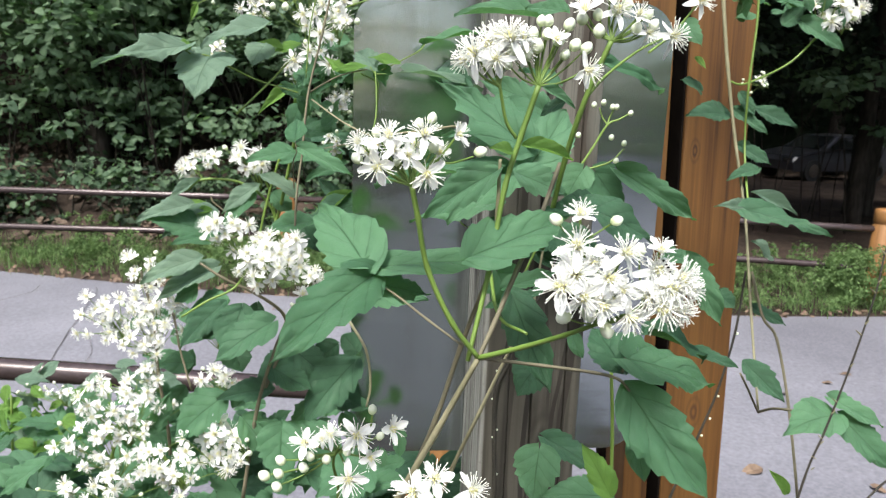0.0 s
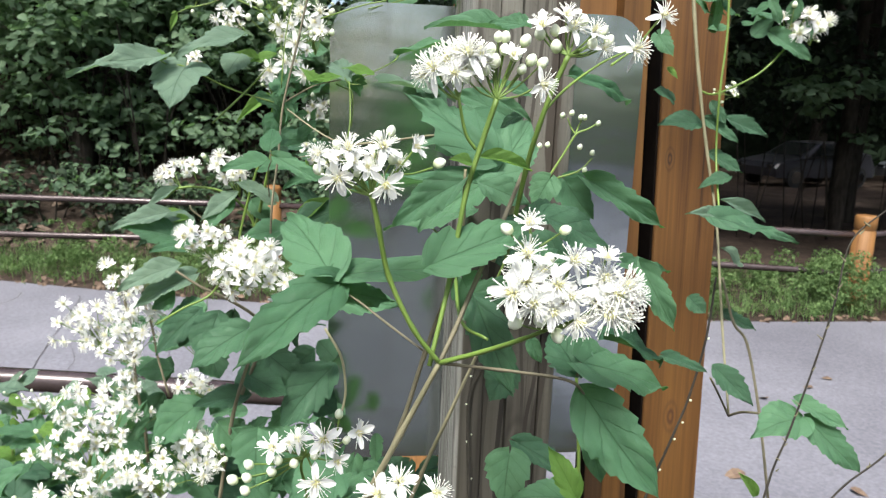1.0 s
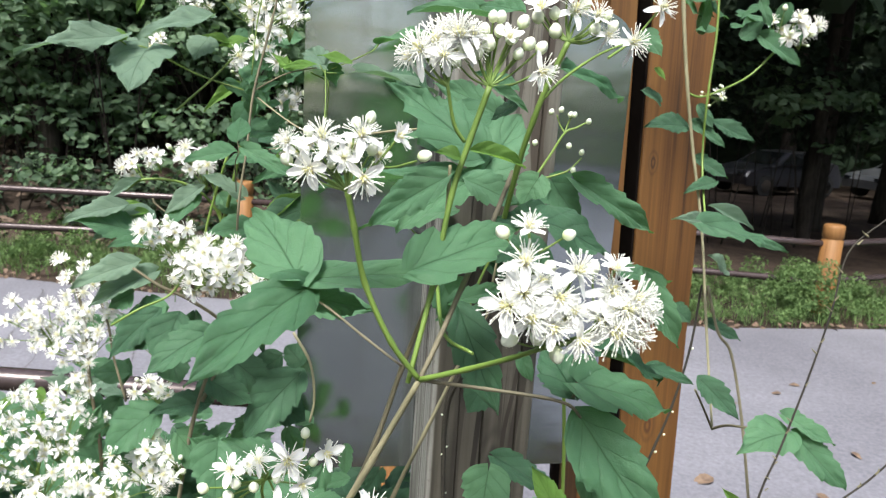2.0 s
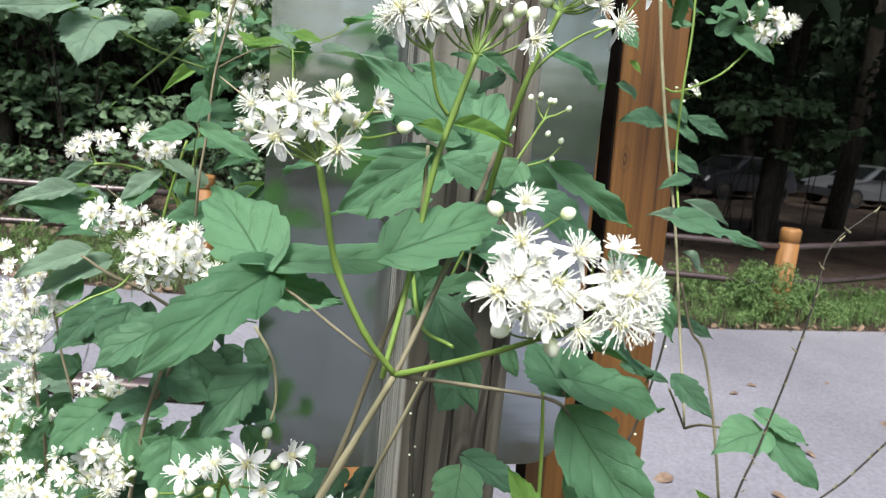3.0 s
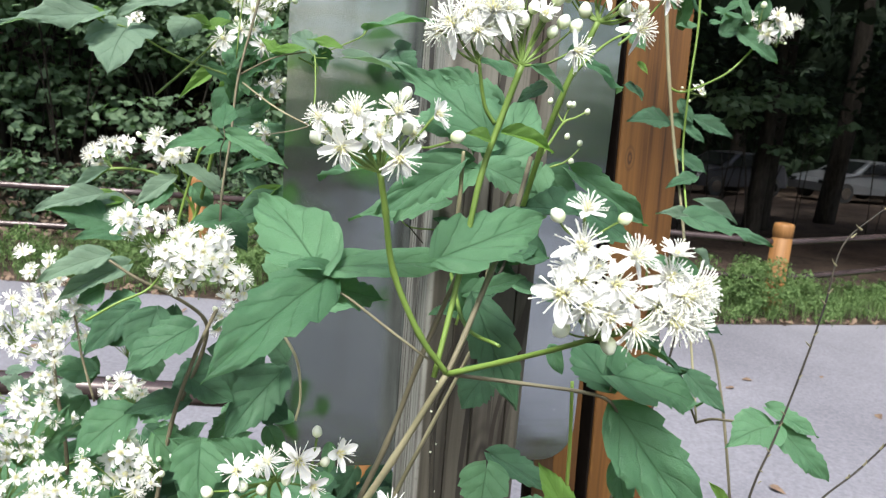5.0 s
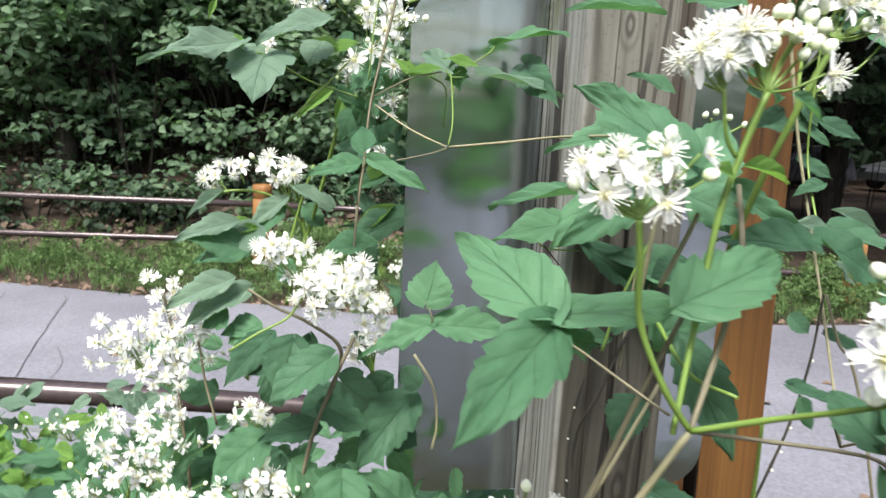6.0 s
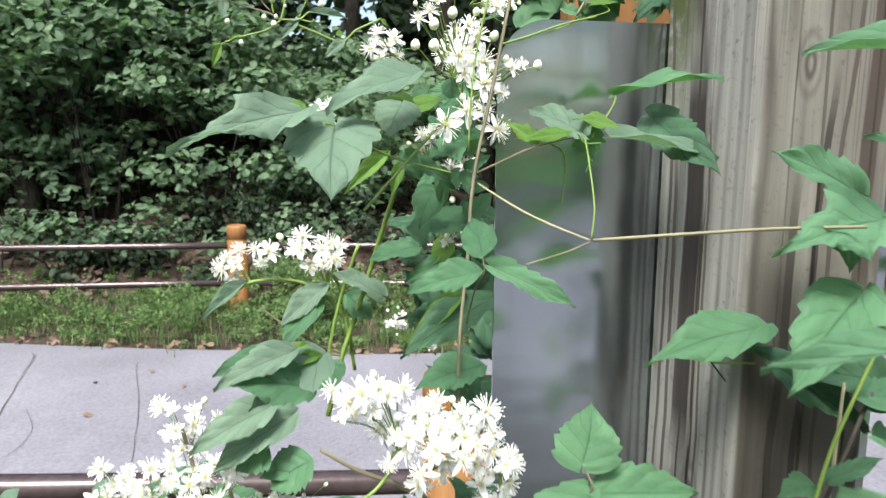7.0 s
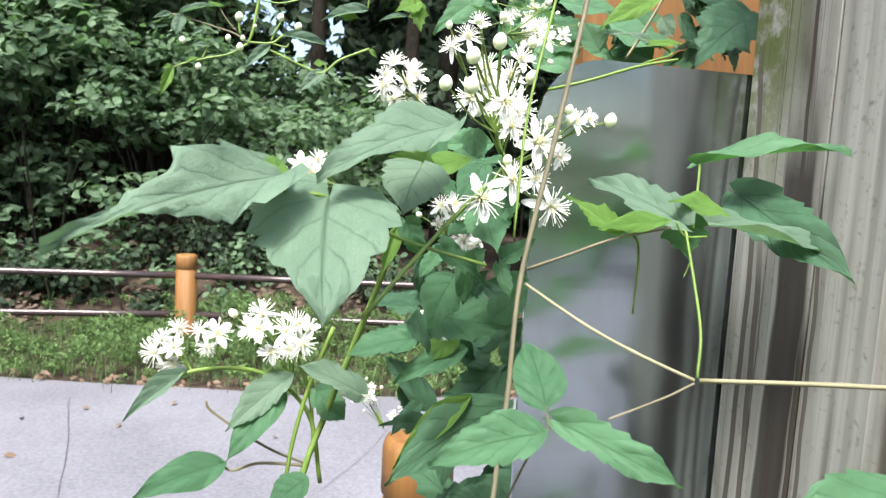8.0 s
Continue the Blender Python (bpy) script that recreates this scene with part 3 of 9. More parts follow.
# ---- the grey post with the aluminium sign ----
def checked_post():
    """A square timber, its faces split by drying checks that wander along the grain."""
    ob = thing("sign_post", "weathered grey square timber post with drying cracks", "post", "", "", (0, 0, 0))
    x0, x1, y0, y1 = 0.0265, 0.117, 0.627, 0.7265
    notches_front = [(0.050, 0.0006, 0.004), (0.0715, 0.0011, 0.010), (0.101, 0.0008, 0.006)]
    notches_left = [(0.672, 0.0009, 0.007), (0.703, 0.0007, 0.004)]
    bm = bmesh.new()
    last = None
    levels = [-0.1 + 0.035 * k for k in range(66)]
    for z in levels:
        ring = []
        c = 0.005
        ring += [(x0, y1), (x0, y1 - c)]
        for y, w, d in reversed(notches_left):
            yy = y + 0.004 * noise.noise((y * 40, 3.0, z * 2.2))
            dd = d * max(0.05, 0.55 + 0.9 * noise.noise((y * 70, 9.0, z * 2.5)))
            ring += [(x0, yy + w), (x0 + dd, yy), (x0, yy - w)]
        ring += [(x0, y0 + c), (x0 + 0.0018, y0 + 0.0018), (x0 + c, y0)]
        for x, w, d in notches_front:
            xx = x + 0.004 * noise.noise((x * 40, 1.0, z * 2.2))
            dd = d * max(0.05, 0.55 + 0.9 * noise.noise((x * 70, 5.0, z * 2.5)))
            ring += [(xx - w, y0), (xx, y0 + dd), (xx + w, y0)]
        ring += [(x1 - c, y0), (x1 - 0.0018, y0 + 0.0018), (x1, y0 + c), (x1, y1)]
        ring = [bm.verts.new((x + 0.0007 * noise.noise((x * 90, y * 90, z * 4)), y + 0.0007 * noise.noise((y * 90, x * 90, z * 4 + 7)), z)) for x, y in ring]
        if last:
            n = len(ring)
            for k in range(n):
                bm.faces.new((last[k], last[(k + 1) % n], ring[(k + 1) % n], ring[k]))
        last = ring
    bm.faces.new(last)
    bmesh.ops.recalc_face_normals(bm, faces=bm.faces)
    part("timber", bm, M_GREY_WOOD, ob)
    return ob


checked_post()


def sign_plate():
    ob = thing("sign", "unpainted aluminium back of a round-cornered sign", "sign", "", "", (0.0625, 0.7285, 1.362))
    w, h, r = 0.1525, 0.2285, 0.034
    bm = bmesh.new()
    outline = []
    for cx, cz, a0 in ((w - r, h - r, 0), (-w + r, h - r, 90), (-w + r, -h + r, 180), (w - r, -h + r, 270)):
        outline += [(cx + r * math.cos(radians(a0 + 90 * k / 8)), cz + r * math.sin(radians(a0 + 90 * k / 8))) for k in range(9)]
    front = bm.faces.new([bm.verts.new((x, 0.0, z)) for x, z in outline])
    made = bmesh.ops.extrude_face_region(bm, geom=[front])
    for v in made["geom"]:
        if isinstance(v, bmesh.types.BMVert):
            v.co.y += 0.0022
    bmesh.ops.recalc_face_normals(bm, faces=bm.faces)
    part("plate", bm, M_ALU, ob)
    for z in (0.17, -0.17):
        bm = bmesh.new()
        bmesh.ops.create_cone(bm, cap_ends=True, segments=6, radius1=0.008, radius2=0.007, depth=0.006, matrix=Matrix.Translation((0.012, 0.0055, z)) @ pose(0, 0, 0, 90, 0, 0))
        part("bolt", bm, M_ALU, ob)
    return ob


sign_plate()


# ---- brown timber frame behind the sign ----
def timber_frame():
    ob = thing("timber_frame", "brown-stained timber frame of a notice board", "notice board", "", "", (0, 0, 0))
    part("post", box(bmesh.new(), (0.357, 0.990, -0.05), (0.449, 1.079, 2.35), 0.004), M_BROWN_WOOD, ob, "brown-stained square post with a dark knot")
    part("trim_board", box(bmesh.new(), (0.298, 0.992, 0.30), (0.336, 1.075, 2.25), 0.003), M_BROWN_WOOD, ob)
    # board and strip are added, painted near-black as the shadow inside the gap
    part("gap_shade_board", box(bmesh.new(), (0.290, 1.084, 0.25), (0.44, 1.10, 2.3), 0.002), M_GAP_SHADE, ob, "near-black board added for the shade in the gap")
    part("gap_shade_strip", box(bmesh.new(), (0.3535, 0.993, -0.04), (0.3568, 1.076, 2.34), 0.0005), M_GAP_SHADE, ob, "near-black strip added for the shade in the gap")
    for k in range(3):
        part("panel_board", box(bmesh.new(), (0.075, 1.02, 1.40 + 0.205 * k), (0.299, 1.045, 1.60 + 0.205 * k), 0.003), M_POST_WOOD, ob)
    ob.matrix_world = Matrix.Translation((0.40, 1.0, 1.40)) @ pose(0, 0, 0, 0, -2.3, 0) @ Matrix.Translation((-0.40, -1.0, -1.40))
    return ob


timber_frame()


# ---- the wood beyond the path ----
def tree(x, y, r, height, crown, count, seed, label, lean=(0, 0), leaf=0.22, group="woodland trees"):
    z0 = ground_height(x, y)
    ob = thing("tree", label, "tree", group, "", (x, y, z0))
    rng = random.Random(seed)
    bm = bmesh.new()
    top = Vector((lean[0] * height, lean[1] * height, height))
    pts = [Vector((0, 0, -0.2)), top * 0.3 + Vector((rng.uniform(-.1, .1), rng.uniform(-.1, .1), 0)), top * 0.65 + Vector((rng.uniform(-.2, .2), rng.uniform(-.2, .2), 0)), top]
    tube(bm, pts, r, r * 0.35, 6, 10)
    part("trunk", bm, M_BARK, ob)
    centres = []
    for k in range(crown):
        u = rng.uniform(0.56, 1.05)
        a = rng.uniform(0, 2 * math.pi)
        reach = rng.uniform(0.6, 2.6) * (1.3 - 0.6 * u)
        c = top * u + Vector((reach * math.cos(a), reach * math.sin(a), rng.uniform(-.3, .4)))
        bm = tube(bmesh.new(), [top * (u - 0.12), top * (u - 0.05) + (c - top * u) * 0.5, c], r * 0.22, r * 0.06, 3, 5)
        part("limb", bm, M_BARK, ob)
        centres.append((c.x, c.y, c.z, rng.uniform(0.6, 1.25)))
    leaf_cloud("crown", centres, count, leaf, M_FOLIAGE_SHADED, ob, "", seed, 0.45, 0.45)
    return ob


def shrub(x, y, size, z, count, leaf, material, seed, label, lumps=9, low=0.16, squash=0.8, flat=0.55):
    z0 = ground_height(x, y)
    ob = thing("shrub", label, "shrub", "woodland undergrowth", "", (x, y, z0))
    rng = random.Random(seed)
    centres = []
    bm = bmesh.new()
    for k in range(lumps):
        c = Vector((rng.uniform(-1, 1) * size, rng.uniform(-.6, .6) * size, z * rng.uniform(low, 1.0)))
        centres.append((c.x, c.y, c.z, size * rng.uniform(0.22, 0.56)))
        if k % 4 == 0:
            tube(bm, [Vector((c.x * 0.15, c.y * 0.15, -0.1)), c * 0.5 + Vector((0, 0, 0.1 * z)), c], 0.011, 0.004, 3, 5)
    part("woody_stem", bm, M_BARK, ob)
    leaf_cloud("foliage", centres, count, leaf, material, ob, "", seed, 0.28, flat, 1.5, squash)
    return ob


tree(-3.15, 8.6, 0.09, 7.5, 12, 600, 11, "slender dark-barked tree on the bank", (0.02, 0.03))
tree(-3.9, 9.4, 0.16, 9.0, 14, 900, 12, "dark-barked tree on the bank", (-0.05, 0.0))
tree(-5.4, 8.9, 0.2, 9.0, 14, 2000, 13, "dark-barked tree on the bank")
tree(-2.6, 9.0, 0.05, 6.0, 8, 350, 14, "thin grey sapling on the bank", (0.01, 0.0))
tree(-0.9, 12.0, 0.17, 11.0, 12, 1500, 15, "tall dark-barked tree in the wood", (0.02, 0.0))
tree(0.7, 13.5, 0.15, 12.0, 10, 1300, 16, "tall dark-barked tree in the wood")
tree(2.6, 11.5, 0.2, 11.0, 14, 2000, 17, "tall dark-barked tree in the wood")
tree(4.9, 10.4, 0.13, 10.0, 14, 1900, 18, "dark-barked tree beyond the fence", (-0.01, 0.0))
tree(7.2, 9.9, 0.12, 9.0, 14, 1900, 19, "dark-barked tree beyond the fence")
tree(8.5, 11.6, 0.24, 11.0, 16, 2300, 20, "thick dark-barked tree beyond the fence")
tree(6.2, 13.5, 0.17, 11.0, 14, 2000, 21, "tall dark-barked tree in the wood")
tree(11.2, 13.0, 0.22, 12.0, 16, 2300, 22, "tall dark-barked tree in the wood")
tree(-8.2, 11.0, 0.25, 11.0, 16, 2300, 23, "tall dark-barked tree in the wood")
tree(-6.0, 13.5, 0.22, 12.0, 16, 2300, 24, "tall dark-barked tree in the wood")
tree(14.5, 13.0, 0.25, 12.0, 16, 2300, 25, "tall dark-barked tree in the wood")
tree(10.0, 22.5, 0.3, 13.0, 18, 2600, 26, "tall dark-barked tree behind the parked cars")
tree(16.5, 24.0, 0.3, 13.0, 18, 2600, 27, "tall dark-barked tree behind the parked cars")
tree(22.5, 22.5, 0.3, 13.0, 18, 2600, 28, "tall dark-barked tree behind the parked cars")
tree(4.0, 22.0, 0.3, 13.0, 18, 2600, 29, "tall dark-barked tree in the wood")

place = random.Random(5)
for k in range(34):
    x = -6.4 + 0.235 * k + place.uniform(-0.25, 0.25)
    y = place.uniform(8.0, 10.6)
    tall = place.uniform(1.7, 3.0) + (0.5 if x < -1.2 else -0.5) - 0.25 * (y - 8)
    if -3.2 < x < -0.5 and k % 4:
        y = place.uniform(8.0, 9.0)
    if -0.9 < x < 1.1:
        tall = min(tall, 1.55)
    shrub(x, y, place.uniform(0.75, 1.15), tall, 900, 0.098, M_FOLIAGE if x > -7.0 else M_FOLIAGE_SHADED, 200 + k, "leafy grey-green shrub on the shaded bank", 14, 0.52 if -3.4 < x < -0.7 else 0.3, 0.42, 0.62)
for k in range(9):
    x = -3.6 + 0.42 * k + place.uniform(-0.2, 0.2)
    shrub(x, place.uniform(10.2, 11.2), 1.1, place.uniform(2.2, 3.0) if abs(x) > 1.1 else 1.2, 500, 0.13, M_FOLIAGE, 340 + k, "leafy shrub higher on the bank", 14, 0.3, 0.45, 0.60)
for k in range(26):
    x = -4.2 + 0.2 * k + place.uniform(-0.1, 0.1)
    shrub(x, place.uniform(7.5, 9.4), 0.4, place.uniform(0.3, 0.6), 110, 0.085, M_FOLIAGE, 420 + k, "low leafy ground cover on the bank", 6, 0.3, 0.5, 0.7)
for k in range(8):
    x = -3.4 + 0.2 * k + place.uniform(-0.1, 0.1)
    shrub(x, place.uniform(8.0, 8.8), 0.45, place.uniform(0.9, 1.35), 240, 0.095, M_FOLIAGE, 460 + k, "leafy young shrub on the open bank", 8, 0.45, 0.45, 0.65)
for k in range(7):
    x = -3.0 + 0.2 * k + place.uniform(-0.1, 0.1)
    shrub(x, place.uniform(8.3, 9.2), 0.8, place.uniform(2.2, 3.3), 420, 0.15, M_FOLIAGE, 390 + k, "broad-leaved sapling on the bank", 10, 0.6, 0.4, 0.6)
for k in range(10):
    x = -3.3 + 0.30 * k + place.uniform(-0.2, 0.2)
    shrub(x, place.uniform(9.6, 11.6), 1.0, place.uniform(3.2, 4.6) if x < -0.9 else 1.6, 620, 0.13, M_FOLIAGE, 370 + k, "tall leafy sapling higher on the bank", 14, 0.45, 0.5, 0.55)
for k in range(34):
    x = -5.6 + 0.22 * k + place.uniform(-0.2, 0.2)
    shrub(x, 7.35 + place.uniform(-0.1, 0.7) - 0.18 * max(0, x), place.uniform(0.3, 0.5), place.uniform(0.25, 0.7), 150, 0.075, M_FOLIAGE_SHADED if k % 3 else M_FOLIAGE, 240 + k, "low dark undergrowth behind the fence")
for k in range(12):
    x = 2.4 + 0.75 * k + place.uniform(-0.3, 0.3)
    shrub(x, place.uniform(9.2, 12.5), place.uniform(0.9, 1.3), place.uniform(2.6, 3.8), 420, 0.15, M_FOLIAGE_SHADED, 270 + k, "dark airy shrub in deep shade", 7, 0.6)
for x, y, z in ((5.2, 9.0, 3.0), (6.3, 9.6, 2.9), (6.7, 9.2, 2.3), (7.7, 9.6, 2.2)):
    shrub(x, y, 0.7, z, 240, 0.13, M_FOLIAGE, int(300 + 10 * x), "tall thin shrub with leafy tops in the shade", 6, 0.62, 0.35, 0.7)


def stump(x, y, r, h, label):
    ob = thing("tree_stump", label, "tree stump", "old stumps on the bank", "", (x, y, ground_height(x, y)))
    bm = bmesh.new()
    tube(bm, [(0, 0, -0.15), (0.02, 0, h * 0.5), (-0.03, 0.02, h)], r, r * 0.75, 4, 9, 0.1)
    for a in (0.5, 2.2, 3.6, 5.1):
        w = Vector((math.cos(a), math.sin(a), 0))
        tube(bm, [w * r * 0.4 + Vector((0, 0, 0.25 * h)), w * r * 1.4 + Vector((0, 0, 0.06)), w * r * 2.4 - Vector((0, 0, 0.1))], r * 0.35, r * 0.12, 3, 6)
    part("wood", bm, M_BARK, ob)
    return ob


stump(-3.05, 8.3, 0.14, 0.75, "old grey stump with roots on the bank")
stump(-2.75, 8.9, 0.20, 0.6, "old grey stump with roots on the bank")

# far woods close the view; behind the camera the same wood goes on
far = []
rng = random.Random(7)
for k in range(290):
    a = radians(rng.uniform(-75, 75) if k < 150 else rng.uniform(-9, 10))
    d = rng.uniform(27, 36)
    gap = abs(math.degrees(a) - 0.5) < 5.5
    far.append((d * math.sin(a), d * math.cos(a), rng.uniform(0, 3.2 if gap else 5.0) + 0.03 * abs(d * math.sin(a)), rng.uniform(1.5, 2.6)) if k < 150 else (d * math.sin(a), d * math.cos(a), rng.uniform(4, 11), rng.uniform(0.6, 1.1)))
tagged(leaf_cloud("far_woods", far, 24000, 0.55, M_FOLIAGE_SHADED, None, "", 60, 0.5, 0.3), "dense dark wood in the distance", "woods", "", "stuff")
# leaves added above the view, to block sky and sun from the wood
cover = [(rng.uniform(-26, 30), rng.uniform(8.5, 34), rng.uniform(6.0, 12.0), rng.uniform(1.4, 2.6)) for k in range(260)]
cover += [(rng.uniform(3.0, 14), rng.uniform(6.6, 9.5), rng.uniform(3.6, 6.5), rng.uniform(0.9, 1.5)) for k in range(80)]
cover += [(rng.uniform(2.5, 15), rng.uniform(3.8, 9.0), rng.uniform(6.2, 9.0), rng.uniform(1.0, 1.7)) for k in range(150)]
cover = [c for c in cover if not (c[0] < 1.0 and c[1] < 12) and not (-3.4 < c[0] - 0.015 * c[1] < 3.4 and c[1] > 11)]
tagged(leaf_cloud("canopy", cover, 25000, 0.55, M_FOLIAGE_SHADED, None, "", 62, 0.5, 0.5), "leafy canopy added out of view to shade the wood", "tree canopy", "", "stuff")


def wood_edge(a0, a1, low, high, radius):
    """A near-black sheet painted as the wood's shaded far depth, too dense to see through."""
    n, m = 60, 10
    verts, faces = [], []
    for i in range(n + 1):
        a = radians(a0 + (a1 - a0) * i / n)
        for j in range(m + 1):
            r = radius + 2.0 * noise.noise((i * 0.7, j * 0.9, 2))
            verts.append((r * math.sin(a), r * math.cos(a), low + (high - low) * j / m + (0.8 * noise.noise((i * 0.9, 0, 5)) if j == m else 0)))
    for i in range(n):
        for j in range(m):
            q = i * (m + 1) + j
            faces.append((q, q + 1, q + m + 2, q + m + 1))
    return joined("backdrop", verts, faces, M_WOOD_SHADE, None, "", True)


# near-black colour standing for shade deep in the wood
M_WOOD_SHADE = surface("wood_depth_shade", (0.004, 0.007, 0.005), (0.020, 0.030, 0.018), 1.6, 0.25, 0.95, 0, 0.8, 0.3, gloss=0.05)
tagged(wood_edge(-100, -4, -3, 26, 40), "near-black backdrop painted as the wood's shaded depth", "woods", "", "structure")
tagged(wood_edge(5.5, 100, -3, 26, 40), "near-black backdrop painted as the wood's shaded depth", "woods", "", "structure")
tagged(wood_edge(-4, 5.5, -3, 4.4, 40), "near-black backdrop painted as the wood's shaded depth", "woods", "", "structure")
back = []
for k in range(260):
    a = radians(rng.uniform(95, 265))
    d = rng.uniform(13, 22)
    low, high, wide = ((0.3, 1.9, 1.5) if k < 75 else (2.4, 6.0, 1.0) if k < 205 else (6.0, 10.0, 2.2))
    back.append((d * math.sin(a), d * math.cos(a), rng.uniform(low, high), wide * rng.uniform(0.6, 1.1)))
tagged(leaf_cloud("back_woods", back, 14000, 0.5, M_FOLIAGE, None, "", 61, 0.5, 0.3), "leafy wood on the other side", "woods", "", "stuff")


# ---- verge: low weeds and grass along the far edge ----
def verge(name, label, spots, count, size, seed, material, long=1.6):
    ob = leaf_cloud(name, spots, count, size, material, None, "", seed, 0.7, 0.3, long)
    return tagged(ob, label, "weeds", "", "stuff")


def tufts(name, label, places, count, seed, low, high):
    """Grass blades rooted about the places (x, y), bending over."""
    r = np.random.default_rng(seed)
    pl = np.array(places, float)
    root = pl[r.integers(0, len(pl), count)] + r.normal(size=(count, 2)) * 0.07
    ln = r.uniform(low, high, count)
    a = r.uniform(0, 2 * np.pi, count)
    out = np.stack([np.cos(a), np.sin(a)], 1)
    side = np.stack([-out[:, 1], out[:, 0]], 1)
    lean = r.uniform(0.15, 0.8, count)
    wide = r.uniform(0.0015, 0.0035, count)
    cols = []
    for u, w in ((0, 1.0), (0.5, 0.8), (1.0, 0.1)):
        c = root + out * (ln * lean * u * u)[:, None]
        z = ln * u * (1 - 0.35 * lean * u)
        for s in (-1, 1):
            cols.append(np.concatenate([c + side * (s * wide * w)[:, None], z[:, None]], 1))
    verts = np.stack(cols, 1).reshape(-1, 3)
    k = np.arange(count)[:, None] * 6
    faces = np.concatenate([k + np.array([0, 1, 3, 2]), k + np.array([2, 3, 5, 4])], 1).reshape(-1, 4)
    return tagged(joined(name, verts.tolist(), faces.tolist(), M_GRASS, None, ""), label, "grass", "", "stuff")


spots, blades = [], []
for k in range(2200):
    x = rng.uniform(-7.0, 9.0)
    f = far_edge(x)
    limit = 6.62 - 0.235 * (x + 0.8) if x > -0.8 else 6.68
    f += 0.03 + 0.16 * abs(noise.noise((x * 1.7, 0, 8)))
    y = rng.uniform(f, max(f + 0.3, min(limit + 0.9, f + 1.9)))
    h = 0.13 + 0.22 * noise.noise((x * 1.1, y * 1.3, 4)) + 0.12 * noise.noise((x * 3.7, y * 3.7, 9))
    h += 0.22 * math.exp(-((x + 0.1) / 1.1) ** 2) + 0.12 * math.exp(-((x - 3.6) / 0.9) ** 2) - (0.05 if x < -1.5 else 0)
    h *= min(1.0, 0.38 + (y - f) / 0.40)
    if y > limit + 0.1:
        h *= 0.75 - 0.5 * abs(noise.noise((x * 2.3, y * 2.3, 1)))
    blades.append((x, y))
    if h > 0.035:
        spots.append((x, y, max(ground_height(x, y), 0) + h * rng.uniform(0.15, 1.15), 0.03 + 0.30 * h * rng.random()))
verge("verge_weeds", "low green weeds along the path edge", spots, 80000, 0.026, 71, M_GRASS, 2.0)
tufts("verge_grass", "thin grass along the path edge", blades, 30000, 72, 0.05, 0.16)
near = [(x, rng.uniform(-1.45, far_edge(x) - 3.1)) for x in (rng.uniform(-8, 8) for k in range(1300))]
near = [q for q in near if abs(q[0] + 0.15) > 0.25 or q[1] > 0.55]
tufts("near_grass", "short rough grass round the sign post", near, 24000, 75, 0.05, 0.16)
verge("near_weeds", "low weeds among the rough grass by the posts", [(x, y, 0.03 + 0.05 * rng.random(), 0.08) for x, y in near[:1000]], 24000, 0.045, 76, M_GRASS)
edge_litter = [(x, far_edge(x) + 0.02, 0.015, 0.05) for x in [-6 + 0.22 * k for k in range(68)]]
tagged(leaf_cloud("leaf_litter", edge_litter, 420, 0.055, M_LITTER, None, "", 73, 0.3, 0.9), "dry brown leaves along the path edge", "leaf litter", "", "stuff")
bank_litter = [(rng.uniform(-6, 1.2), rng.uniform(6.9, 10.5), 0, 0.3) for k in range(260)]
bank_litter = [(x, y, ground_height(x, y) - 0.02, 0.22) for x, y, z, r in bank_litter]
tagged(leaf_cloud("bank_litter", bank_litter, 6500, 0.085, M_LITTER_OLD, None, "", 74, 0.3, 0.85), "dry brown leaves on the bank", "leaf litter", "", "stuff")


def fallen_leaf(x, y, turn, size):
    ob = leaf_cloud("fallen_leaf", [(0, 0, 0, 0.001)], 1, size, M_LITTER, None, "", int(abs(x * 1000)) + 1, 0.1, 1.0)
    ob.matrix_world = pose(x, y, 0.02, 0, 0, turn)
    return tagged(ob, "dry reddish-brown leaf lying on the path", "fallen leaf", "fallen leaves on the path")


for k in range(10):
    fallen_leaf(rng.uniform(1.2, 3.9), rng.uniform(2.4, 4.6), rng.uniform(0, 360), rng.uniform(0.05, 0.09))
for k in range(7):
    fallen_leaf(rng.uniform(-2.6, 0.2), rng.uniform(3.4, 5.0), rng.uniform(0, 360), rng.uniform(0.04, 0.07))


# ---- parked cars in the shade ----
M_SILVER = surface("silver_car_paint", (0.20, 0.21, 0.23), (0.25, 0.26, 0.28), 20, 2, 0.28, 0.6, 0.02, 0.0005)
M_DARKGREY = surface("grey_car_paint", (0.040, 0.040, 0.048), (0.055, 0.055, 0.065), 20, 2, 0.3, 0.5, 0.02, 0.0005)
M_GLASS_DARK = surface("car_window", (0.012, 0.014, 0.016), (0.02, 0.022, 0.025), 10, 2, 0.08, 0, 0.0, 0.0005)
M_RUBBER = surface("tyre_rubber", (0.012, 0.012, 0.012), (0.03, 0.03, 0.03), 40, 5, 0.85, 0, 0.3, 0.002)


